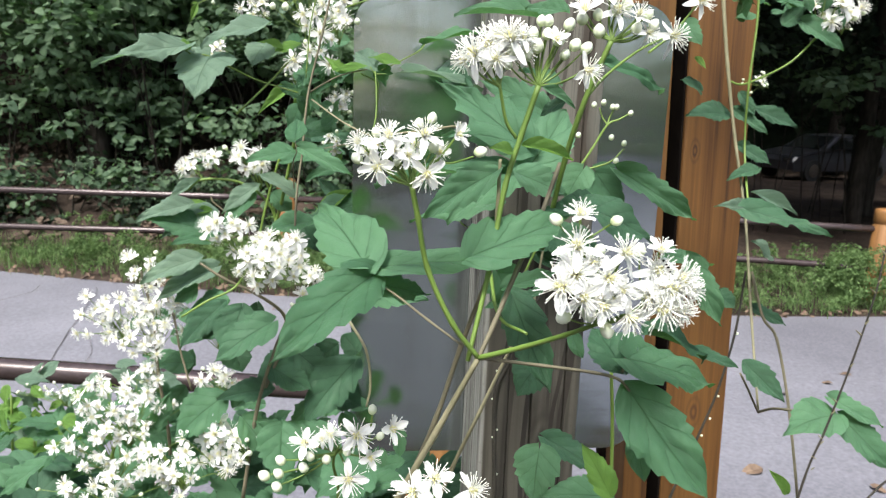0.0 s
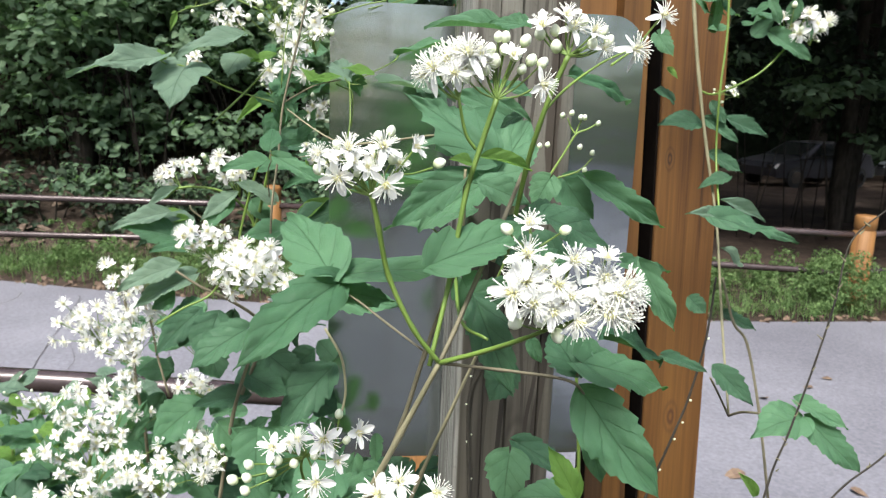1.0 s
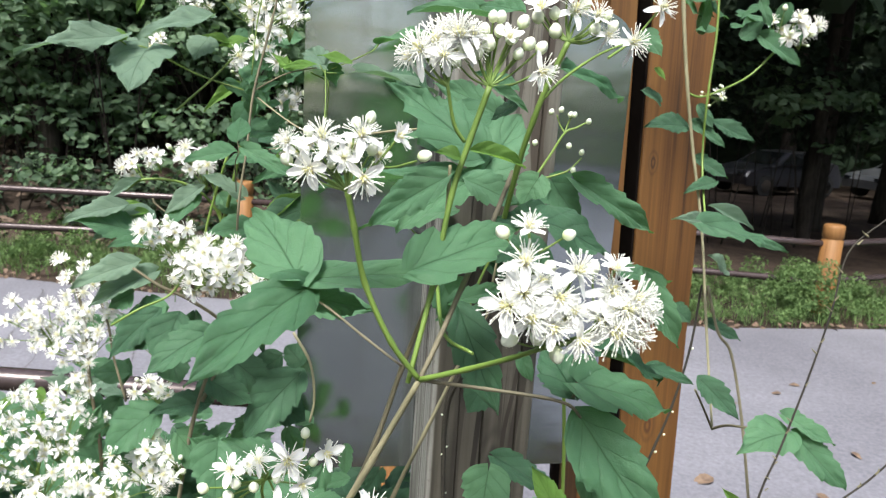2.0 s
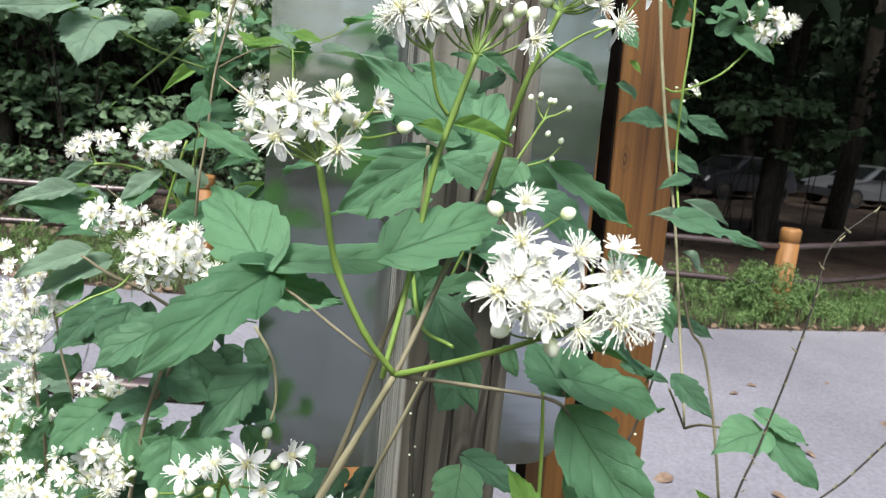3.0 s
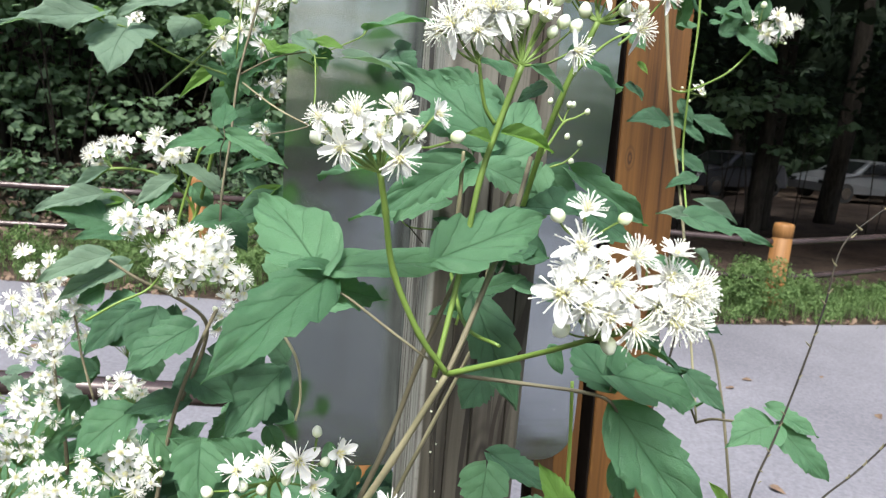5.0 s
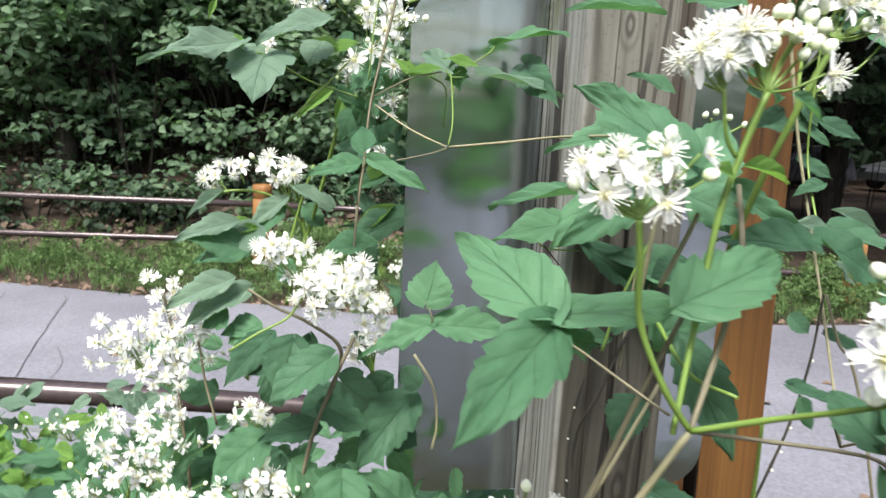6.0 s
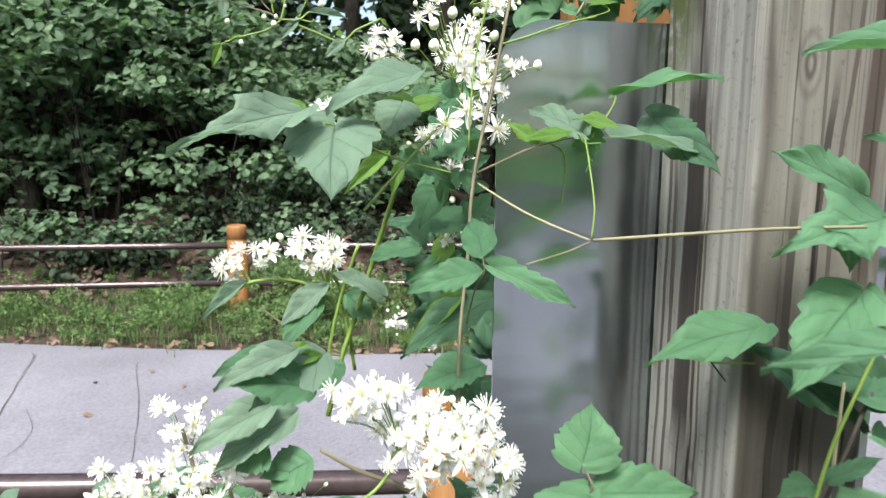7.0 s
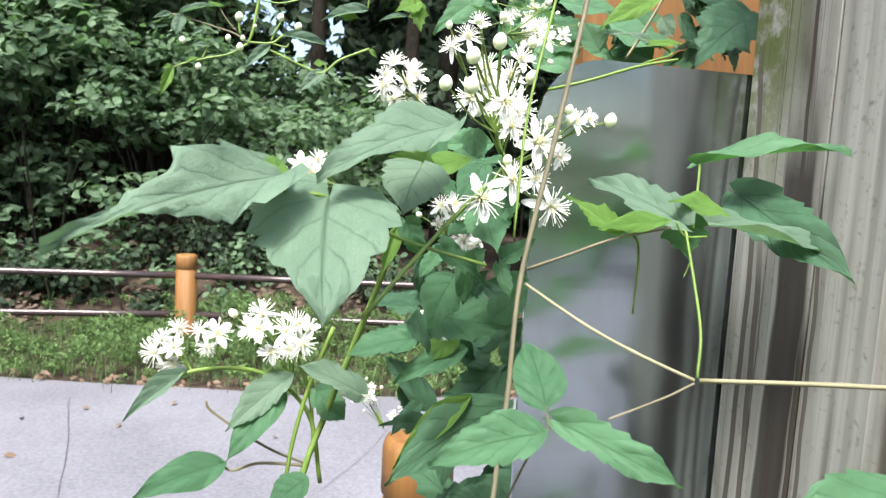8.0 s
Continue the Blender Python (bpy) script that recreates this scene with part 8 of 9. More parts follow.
# leaves lower down
leaf(edge_vine, (-0.203, 0.86, 1.384), (-0.236, 0.84, 1.346), 0.43, "plain", (0, -0.56, 0.61), M_LEAF)
leaf(edge_vine, (-0.24, 0.86, 1.336), (-0.288, 0.83, 1.33), 0.46, "plain", (0.05, -0.45, 0.7), M_LEAF)
stem(edge_vine, ((-0.186, 0.86, 1.332), (-0.216, 0.86, 1.335), (-0.232, 0.86, 1.331), (-0.24, 0.86, 1.335)), 0.00113, 0.00091, M_STEM_BROWN, "stem", 0.0)
stem(edge_vine, ((-0.185, 0.86, 1.333), (-0.212, 0.86, 1.346), (-0.245, 0.86, 1.37), (-0.25, 0.86, 1.378)), 0.00094, 0.00090, M_STEM_BROWN, "stem", 0.0)
leaf(edge_vine, (-0.181, 0.86, 1.384), (-0.161, 0.86, 1.362), 0.87, "ovate", (-0.06, -0.56, 0.59), M_LEAF)
leaf(edge_vine, (-0.187, 0.85, 1.326), (-0.208, 0.85, 1.308), 0.89, "round", (-0.03, -0.54, 0.66), M_LEAF)
leaf(edge_vine, (-0.226, 0.76, 1.322), (-0.28, 0.74, 1.292), 0.45, "ovate", (0.06, -0.52, 0.63), M_LEAF_PALE)
leaf(edge_vine, (-0.216, 0.76, 1.286), (-0.249, 0.75, 1.282), 0.74, "ovate", (0.04, -0.51, 0.64), M_LEAF)
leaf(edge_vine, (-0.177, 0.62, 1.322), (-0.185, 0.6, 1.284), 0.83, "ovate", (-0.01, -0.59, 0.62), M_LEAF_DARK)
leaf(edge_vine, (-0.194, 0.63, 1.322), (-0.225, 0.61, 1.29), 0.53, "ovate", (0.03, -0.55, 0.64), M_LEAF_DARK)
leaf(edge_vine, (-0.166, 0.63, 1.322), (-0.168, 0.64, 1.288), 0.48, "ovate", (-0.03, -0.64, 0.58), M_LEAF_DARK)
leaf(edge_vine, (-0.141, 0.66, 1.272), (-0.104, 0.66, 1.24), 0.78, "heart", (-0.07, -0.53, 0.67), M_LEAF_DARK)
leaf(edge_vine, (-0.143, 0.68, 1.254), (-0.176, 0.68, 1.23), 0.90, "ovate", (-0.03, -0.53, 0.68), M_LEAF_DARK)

low_vine = thing("clematis_vine", "low tangle of clematis covered with small white flowers", "climbing plant", "flowering climbers on the sign post")
stem(low_vine, ((-0.18, 0.62, 1.149), (-0.166, 0.62, 1.234), (-0.148, 0.61, 1.293), (-0.134, 0.61, 1.327)), 0.00172, 0.00138, M_STEM_BROWN, "stem", 0.1)
stem(low_vine, ((-0.294, 0.8, 1.029), (-0.285, 0.78, 1.123), (-0.29, 0.77, 1.205), (-0.293, 0.77, 1.267), (-0.302, 0.77, 1.314)), 0.00193, 0.00143, M_STEM_BROWN, "stem", 0.1)
stem(low_vine, ((-0.257, 0.77, 1.186), (-0.267, 0.77, 1.23), (-0.271, 0.77, 1.261), (-0.278, 0.77, 1.291)), 0.00119, 0.00115, M_STEM_BROWN, "stem", 0.0)
stem(low_vine, ((-0.259, 0.74, 1.092), (-0.28, 0.74, 1.125), (-0.307, 0.74, 1.15)), 0.00176, 0.00144, M_STEM_GREEN, "stem", 0.0)
stem(low_vine, ((-0.352, 0.76, 1.056), (-0.337, 0.76, 1.121), (-0.326, 0.76, 1.159)), 0.00180, 0.00147, M_STEM_GREEN, "stem", 0.0)
cluster(low_vine, (-0.299, 0.78, 1.288), (-0.299, 0.77, 1.313), (0.0183, 0.012, 0.0183), 11, 1, 0.0167, 401)
cluster(low_vine, (-0.292, 0.78, 1.226), (-0.294, 0.77, 1.27), (0.0336, 0.012, 0.026), 20, 3, 0.0175, 402)
cluster(low_vine, (-0.32, 0.78, 1.233), (-0.343, 0.77, 1.266), (0.0265, 0.012, 0.0242), 17, 1, 0.0169, 403)
cluster(low_vine, (-0.293, 0.78, 1.214), (-0.303, 0.77, 1.242), (0.0268, 0.012, 0.0175), 12, 1, 0.0170, 404)
cluster(low_vine, (-0.289, 0.78, 1.175), (-0.301, 0.77, 1.204), (0.0141, 0.012, 0.013), 7, 1, 0.0163, 405)
cluster(low_vine, (-0.229, 0.78, 1.226), (-0.236, 0.77, 1.256), (0.0246, 0.012, 0.0094), 4, 10, 0.0131, 406)
cluster(low_vine, (-0.316, 0.75, 1.133), (-0.313, 0.74, 1.178), (0.0524, 0.012, 0.0228), 23, 3, 0.0166, 407)
cluster(low_vine, (-0.33, 0.75, 1.094), (-0.331, 0.73, 1.143), (0.0537, 0.012, 0.0249), 21, 3, 0.0170, 408)
cluster(low_vine, (-0.33, 0.73, 1.074), (-0.33, 0.72, 1.106), (0.0564, 0.012, 0.0203), 17, 3, 0.0175, 409)
cluster(low_vine, (-0.254, 0.72, 1.097), (-0.266, 0.71, 1.128), (0.0335, 0.012, 0.0257), 15, 3, 0.0182, 410)
cluster(low_vine, (-0.202, 0.66, 1.143), (-0.207, 0.65, 1.186), (0.0264, 0.012, 0.0233), 12, 4, 0.0200, 411)
cluster(low_vine, (-0.212, 0.72, 1.201), (-0.215, 0.71, 1.226), (0.0186, 0.012, 0.0142), 8, 3, 0.0160, 412)
cluster(low_vine, (-0.318, 0.78, 1.176), (-0.334, 0.77, 1.187), (0.0412, 0.012, 0.0118), 10, 2, 0.0142, 413)
cluster(low_vine, (-0.175, 0.62, 1.182), (-0.177, 0.61, 1.203), (0.0124, 0.012, 0.019), 3, 7, 0.0180, 414)
cluster(low_vine, (-0.417, 0.85, 1.132), (-0.417, 0.84, 1.157), (0.0577, 0.012, 0.0064), 4, 14, 0.0110, 415)
# its leaves
leaf(low_vine, (-0.209, 0.66, 1.394), (-0.245, 0.64, 1.374), 0.74, "heart", (0.12, -0.48, 0.59), M_LEAF_PALE)
leaf(low_vine, (-0.207, 0.66, 1.396), (-0.231, 0.66, 1.388), 0.44, "lance", (0.11, -0.48, 0.58), M_LEAF_YOUNG)
leaf(low_vine, (-0.24, 0.75, 1.333), (-0.291, 0.73, 1.312), 0.46, "ovate", (0.13, -0.47, 0.62), M_LEAF_PALE)
leaf(low_vine, (-0.245, 0.75, 1.302), (-0.265, 0.75, 1.288), 1.25, "heart", (0.12, -0.47, 0.63), M_LEAF)
leaf(low_vine, (-0.215, 0.75, 1.291), (-0.243, 0.75, 1.273), 1.09, "ovate", (0.1, -0.47, 0.64), M_LEAF)
leaf(low_vine, (-0.15, 0.6, 1.316), (-0.192, 0.58, 1.29), 0.65, "ovate", (0.09, -0.51, 0.63), M_LEAF_DARK)
leaf(low_vine, (-0.172, 0.62, 1.314), (-0.209, 0.62, 1.295), 0.70, "ovate", (0.1, -0.51, 0.62), M_LEAF_DARK)
leaf(low_vine, (-0.157, 0.64, 1.262), (-0.121, 0.63, 1.244), 0.70, "ovate", (0.06, -0.55, 0.63), M_LEAF_DARK)
leaf(low_vine, (-0.085, 0.66, 1.259), (-0.129, 0.63, 1.212), 0.60, "ovate", (0.03, -0.55, 0.64), M_LEAF_DARK)
leaf(low_vine, (-0.083, 0.64, 1.277), (-0.096, 0.64, 1.292), 1.11, "round", (0.01, -0.66, 0.53), M_LEAF_DARK)
leaf(low_vine, (-0.099, 0.66, 1.232), (-0.078, 0.66, 1.215), 1.25, "heart", (0.01, -0.55, 0.64), M_LEAF_DARK)
leaf(low_vine, (-0.16, 0.66, 1.233), (-0.206, 0.65, 1.228), 0.54, "ovate", (0.08, -0.45, 0.7), M_LEAF_DARK)
leaf(low_vine, (-0.202, 0.66, 1.226), (-0.241, 0.64, 1.194), 0.77, "ovate", (0.11, -0.44, 0.71), M_LEAF)
leaf(low_vine, (-0.136, 0.6, 1.205), (-0.164, 0.59, 1.236), 0.83, "heart", (0.06, -0.44, 0.72), M_LEAF)
leaf(low_vine, (-0.099, 0.55, 1.228), (-0.132, 0.54, 1.259), 0.70, "heart", (0.04, -0.45, 0.72), M_LEAF)
leaf(low_vine, (-0.077, 0.48, 1.253), (-0.106, 0.46, 1.245), 1.14, "heart", (0.01, -0.35, 0.8), M_LEAF)
leaf(low_vine, (-0.085, 0.5, 1.229), (-0.047, 0.48, 1.244), 0.65, "ovate", (-0.01, -0.35, 0.8), M_LEAF)
leaf(low_vine, (-0.141, 0.58, 1.233), (-0.139, 0.56, 1.195), 0.93, "heart", (0.04, -0.35, 0.79), M_LEAF)
leaf(low_vine, (-0.178, 0.62, 1.224), (-0.155, 0.62, 1.192), 0.84, "ovate", (0.07, -0.44, 0.72), M_LEAF)
leaf(low_vine, (-0.201, 0.7, 1.267), (-0.192, 0.7, 1.233), 0.98, "ovate", (0.08, -0.46, 0.67), M_LEAF_DARK)
leaf_fill(low_vine, (-0.26, 0.8, 1.126), (0.0817, 0.06, 0.0503), 20, 0.0460, 421, M_LEAF)
leaf_fill(low_vine, (-0.372, 0.82, 1.076), (0.1157, 0.06, 0.0386), 30, 0.0514, 422, M_LEAF)
leaf_fill(low_vine, (-0.172, 0.7, 1.12), (0.0672, 0.08, 0.0336), 14, 0.0460, 423, M_LEAF_DARK)
leaf_fill(low_vine, (-0.28, 0.82, 1.198), (0.0568, 0.05, 0.0441), 10, 0.0416, 424, M_LEAF)
leaf_fill(low_vine, (-0.124, 0.72, 1.163), (0.0401, 0.06, 0.0343), 8, 0.0430, 425, M_LEAF)
leaf_fill(low_vine, (-0.068, 0.62, 1.163), (0.03, 0.06, 0.02), 10, 0.0400, 426, M_LEAF)
leaf_fill(low_vine, (-0.003, 0.95, 0.962), (0.0754, 0.06, 0.0302), 20, 0.0635, 427, M_LEAF_DARK)
leaf_fill(low_vine, (0.044, 0.92, 0.987), (0.0231, 0.04, 0.027), 6, 0.0540, 428, M_LEAF)

weed = thing("weed", "broad-leaved green weeds growing by the pipe rail", "weed", "")
stem(weed, ((-0.642, 1.15, 0.738), (-0.627, 1.13, 0.852), (-0.602, 1.1, 1.038)), 0.00279, 0.00169, M_STEM_GREEN, "stem", 0.0)
stem(weed, ((-0.606, 1.15, 0.736), (-0.593, 1.13, 0.851), (-0.575, 1.1, 0.964)), 0.00280, 0.00172, M_STEM_GREEN, "stem", 0.0)
stem(weed, ((-0.633, 1.15, 0.737), (-0.619, 1.13, 0.852), (-0.605, 1.1, 0.899)), 0.00280, 0.00174, M_STEM_GREEN, "stem", 0.0)
stem(weed, ((-0.562, 1.15, 0.735), (-0.55, 1.13, 0.85), (-0.541, 1.1, 0.878)), 0.00282, 0.00176, M_STEM_GREEN, "stem", 0.0)
stem(weed, ((-0.58, 1.15, 0.735), (-0.568, 1.13, 0.851), (-0.548, 1.1, 1.001)), 0.00281, 0.00171, M_STEM_GREEN, "stem", 0.0)
leaf_fill(weed, (-0.585, 1.12, 0.954), (0.1053, 0.08, 0.0789), 75, 0.0300, 431, M_LEAF_YOUNG)
leaf_fill(weed, (-0.624, 1.2, 0.893), (0.123, 0.06, 0.0662), 40, 0.0340, 437, M_LEAF)
leaf_fill(weed, (-0.447, 1.05, 0.905), (0.1348, 0.1, 0.0421), 34, 0.0506, 432, M_LEAF)
leaf_fill(weed, (-0.533, 1, 0.955), (0.071, 0.05, 0.0394), 20, 0.0631, 433, M_LEAF_DARK)
leaf_fill(weed, (-0.404, 1.3, 0.813), (0.3483, 0.15, 0.0739), 60, 0.0633, 435, M_LEAF)
leaf_fill(weed, (-0.655, 1.4, 0.812), (0.189, 0.15, 0.0556), 70, 0.0356, 436, M_LEAF)
leaf_fill(weed, (-0.544, 1.25, 0.973), (0.1427, 0.12, 0.0252), 30, 0.0420, 434, M_LEAF_PALE)

post_vine = thing("clematis_vine", "straggling clematis shoots hanging along the brown timber post", "climbing plant", "flowering climbers on the sign post")
stem(post_vine, ((0.304, 0.84, 1.684), (0.31, 0.83, 1.613), (0.319, 0.82, 1.54), (0.331, 0.81, 1.467), (0.338, 0.78, 1.382), (0.313, 0.7, 1.291), (0.304, 0.652, 1.211)), 0.00247, 0.00110, M_STEM_STRAW, "stem", 0.12)
stem(post_vine, ((0.35, 0.84, 1.675), (0.352, 0.83, 1.597), (0.346, 0.82, 1.523), (0.35, 0.82, 1.454), (0.331, 0.76, 1.386)), 0.00140, 0.00121, M_STEM_GREEN, "stem", 0.1)
stem(post_vine, ((0.319, 0.72, 1.333), (0.328, 0.704, 1.289), (0.345, 0.702, 1.266), (0.354, 0.68, 1.201), (0.366, 0.66, 1.104), (0.382, 0.66, 1.032)), 0.00146, 0.00148, M_STEM_BROWN, "stem", 0.1)
stem(post_vine, ((0.304, 0.652, 1.209), (0.31, 0.64, 1.218), (0.313, 0.62, 1.226), (0.324, 0.6, 1.232), (0.339, 0.59, 1.232)), 0.00137, 0.00100, M_STEM_BROWN, "stem", 0.0)
stem(post_vine, ((0.304, 0.652, 1.209), (0.284, 0.64, 1.237), (0.268, 0.63, 1.258)), 0.00110, 0.00104, M_STEM_BROWN, "stem", 0.0)
stem(post_vine, ((0.321, 0.82, 1.527), (0.336, 0.82, 1.523), (0.361, 0.83, 1.53), (0.404, 0.84, 1.551), (0.434, 0.84, 1.583), (0.457, 0.84, 1.609)), 0.00126, 0.00128, M_STEM_GREEN, "stem", 0.0)
leaf(post_vine, (0.331, 0.83, 1.49), (0.276, 0.82, 1.487), 0.53, "ovate", (-0.24, -0.49, 0.45), M_LEAF_DARK)
leaf(post_vine, (0.342, 0.84, 1.495), (0.381, 0.83, 1.469), 0.45, "ovate", (-0.27, -0.48, 0.46), M_LEAF_DARK)
leaf(post_vine, (0.369, 0.84, 1.496), (0.417, 0.83, 1.477), 0.41, "ovate", (-0.28, -0.47, 0.46), M_LEAF_DARK)
leaf(post_vine, (0.353, 0.84, 1.455), (0.39, 0.83, 1.434), 0.54, "ovate", (-0.27, -0.48, 0.48), M_LEAF_DARK)
leaf(post_vine, (0.266, 0.82, 1.585), (0.282, 0.81, 1.561), 0.82, "heart", (-0.23, -0.5, 0.4), M_LEAF)
leaf(post_vine, (0.411, 0.84, 1.596), (0.459, 0.83, 1.565), 0.51, "ovate", (-0.3, -0.46, 0.4), M_LEAF)
leaf(post_vine, (0.3, 0.84, 1.515), (0.271, 0.83, 1.526), 0.75, "ovate", (-0.23, -0.5, 0.43), M_LEAF_DARK)
leaf(post_vine, (0.348, 0.84, 1.514), (0.363, 0.83, 1.489), 0.56, "ovate", (-0.26, -0.48, 0.45), M_LEAF_DARK)
leaf(post_vine, (0.285, 0.83, 1.551), (0.294, 0.82, 1.538), 0.48, "lance", (-0.23, -0.5, 0.42), M_LEAF_YOUNG)
leaf(post_vine, (0.325, 0.74, 1.394), (0.275, 0.73, 1.398), 0.29, "ovate", (-0.26, -0.48, 0.52), M_LEAF_PALE)
leaf(post_vine, (0.297, 0.7, 1.417), (0.341, 0.69, 1.397), 0.29, "lance", (-0.28, -0.47, 0.51), M_LEAF_PALE)
leaf(post_vine, (0.285, 0.72, 1.311), (0.3, 0.71, 1.296), 1.02, "ovate", (-0.26, -0.47, 0.58), M_LEAF_DARK)
leaf(post_vine, (0.324, 0.72, 1.294), (0.358, 0.71, 1.278), 0.47, "ovate", (-0.28, -0.45, 0.59), M_LEAF_DARK)
leaf(post_vine, (0.205, 0.6, 1.291), (0.242, 0.59, 1.279), 0.40, "ovate", (-0.25, -0.46, 0.63), M_LEAF_DARK)
leaf(post_vine, (0.397, 0.85, 1.595), (0.416, 0.84, 1.613), 0.83, "heart", (-0.28, -0.47, 0.39), M_LEAF_DARK)
leaf(post_vine, (0.357, 0.8, 1.431), (0.317, 0.79, 1.419), 0.41, "ovate", (-0.27, -0.48, 0.49), M_LEAF_DARK)
leaf(post_vine, (0.323, 0.7, 1.355), (0.297, 0.69, 1.371), 0.67, "heart", (-0.28, -0.47, 0.54), M_LEAF_PALE)
leaf(post_vine, (0.272, 0.66, 1.405), (0.345, 0.64, 1.385), 0.48, "lobed", (-0.24, -0.37, 0.61), M_LEAF_DARK)
leaf(post_vine, (0.278, 0.64, 1.264), (0.302, 0.61, 1.238), 0.53, "ovate", (-0.3, -0.48, 0.6), M_LEAF_DARK)
leaf(post_vine, (0.334, 0.59, 1.234), (0.278, 0.57, 1.227), 0.69, "heart", (-0.32, -0.45, 0.62), M_LEAF)
leaf(post_vine, (0.337, 0.6, 1.247), (0.377, 0.58, 1.227), 0.47, "ovate", (-0.29, -0.37, 0.67), M_LEAF)
leaf(post_vine, (0.343, 0.59, 1.233), (0.387, 0.57, 1.19), 0.54, "ovate", (-0.35, -0.43, 0.63), M_LEAF)
leaf(post_vine, (0.31, 0.6, 1.153), (0.289, 0.6, 1.178), 0.40, "lance", (-0.35, -0.52, 0.61), M_LEAF_YOUNG)
cluster(post_vine, (0.381, 0.84, 1.521), (0.37, 0.84, 1.527), (0.0181, 0.012, 0.0117), 2, 8, 0.0143, 441)
cluster(post_vine, (0.427, 0.84, 1.583), (0.458, 0.84, 1.608), (0.0334, 0.012, 0.0154), 10, 5, 0.0231, 442)
cluster(post_vine, (0.461, 0.84, 1.584), (0.461, 0.84, 1.594), (0.009, 0.012, 0.009), 0, 4, 0.0155, 443)
leaf_fill(post_vine, (0.421, 0.86, 1.616), (0.0327, 0.03, 0.0131), 7, 0.0327, 444, M_LEAF)
leaf_fill(post_vine, (0.345, 0.9, 1.629), (0.0405, 0.03, 0.027), 8, 0.0405, 445, M_LEAF)
# shoot hanging from above the frame

top_shoot = thing("clematis_vine", "thin clematis shoot with green buds hanging down", "climbing plant", "flowering climbers on the sign post")
stem(top_shoot, ((-0.218, 1, 1.711), (-0.224, 1, 1.667), (-0.227, 1, 1.648), (-0.23, 1, 1.632), (-0.233, 1, 1.624)), 0.00134, 0.00112, M_STEM_GREEN, "stem", 0.15)
stem(top_shoot, ((-0.233, 1, 1.625), (-0.215, 1, 1.626), (-0.207, 1, 1.632), (-0.198, 1, 1.635)), 0.00101, 0.00091, M_STEM_GREEN, "stem", 0.15)
stem(top_shoot, ((-0.233, 1, 1.624), (-0.246, 1, 1.615), (-0.263, 1, 1.61), (-0.279, 1, 1.605), (-0.29, 1, 1.6)), 0.00101, 0.00066, M_STEM_GREEN, "stem", 0.2)
stem(top_shoot, ((-0.279, 1, 1.605), (-0.273, 1, 1.609), (-0.27, 1, 1.609)), 0.00066, 0.00067, M_STEM_GREEN, "stem", 0.0)
stem(top_shoot, ((-0.233, 1, 1.625), (-0.244, 1, 1.631), (-0.261, 1, 1.635), (-0.282, 1, 1.64), (-0.292, 1, 1.641)), 0.00079, 0.00065, M_STEM_BROWN, "stem", 0.1)
stem(top_shoot, ((-0.242, 1, 1.633), (-0.248, 1, 1.639), (-0.255, 1, 1.649)), 0.00067, 0.00066, M_STEM_BROWN, "stem", 0.0)
stem(top_shoot, ((-0.22, 1, 1.622), (-0.202, 1, 1.615), (-0.181, 1, 1.607), (-0.172, 1, 1.607), (-0.161, 1, 1.617), (-0.147, 1, 1.624), (-0.136, 1, 1.629)), 0.00102, 0.00117, M_STEM_GREEN, "stem", 0.15)
stem(top_shoot, ((-0.215, 1, 1.626), (-0.204, 1, 1.624), (-0.201, 1, 1.627)), 0.00079, 0.00068, M_STEM_GREEN, "stem", 0.0)
stem(top_shoot, ((-0.215, 1, 1.628), (-0.211, 1, 1.637), (-0.208, 1, 1.643)), 0.00091, 0.00068, M_STEM_GREEN, "stem", 0.0)
stem(top_shoot, ((-0.239, 1, 1.631), (-0.24, 1, 1.637), (-0.24, 1, 1.641)), 0.00090, 0.00089, M_STEM_GREEN, "stem", 0.0)
stem(top_shoot, ((-0.172, 1, 1.607), (-0.171, 1, 1.612), (-0.175, 1, 1.614)), 0.00069, 0.00069, M_STEM_GREEN, "stem", 0.0)
stem(top_shoot, ((-0.267, 1, 1.609), (-0.264, 1, 1.618), (-0.266, 1, 1.62)), 0.00067, 0.00055, M_STEM_GREEN, "stem", 0.0)
stem(top_shoot, ((-0.221, 1, 1.658), (-0.208, 1, 1.658), (-0.194, 1, 1.662)), 0.00067, 0.00068, M_STEM_GREEN, "stem", 0.0)
leaf(top_shoot, (-0.283, 1, 1.641), (-0.287, 1, 1.625), 0.65, "ovate", (0.07, -0.69, 0.18), M_LEAF_PALE)
leaf(top_shoot, (-0.29, 1, 1.641), (-0.304, 1, 1.636), 0.36, "lance", (0.08, -0.59, 0.3), M_LEAF_PALE)
leaf(top_shoot, (-0.284, 1, 1.642), (-0.257, 1, 1.651), 0.24, "lance", (0.04, -0.49, 0.41), M_LEAF_PALE)
leaf(top_shoot, (-0.265, 1, 1.649), (-0.251, 1, 1.651), 0.56, "lance", (0.03, -0.49, 0.4), M_LEAF_YOUNG)
leaf(top_shoot, (-0.216, 1, 1.624), (-0.236, 1, 1.604), 0.37, "lance", (0.01, -0.69, 0.2), M_LEAF_PALE)
leaf(top_shoot, (-0.205, 1, 1.633), (-0.168, 1, 1.628), 0.30, "lance", (-0.03, -0.59, 0.3), M_LEAF_PALE)
leaf(top_shoot, (-0.173, 1, 1.607), (-0.192, 1, 1.59), 0.46, "ovate", (-0.04, -0.69, 0.22), M_LEAF_PALE)
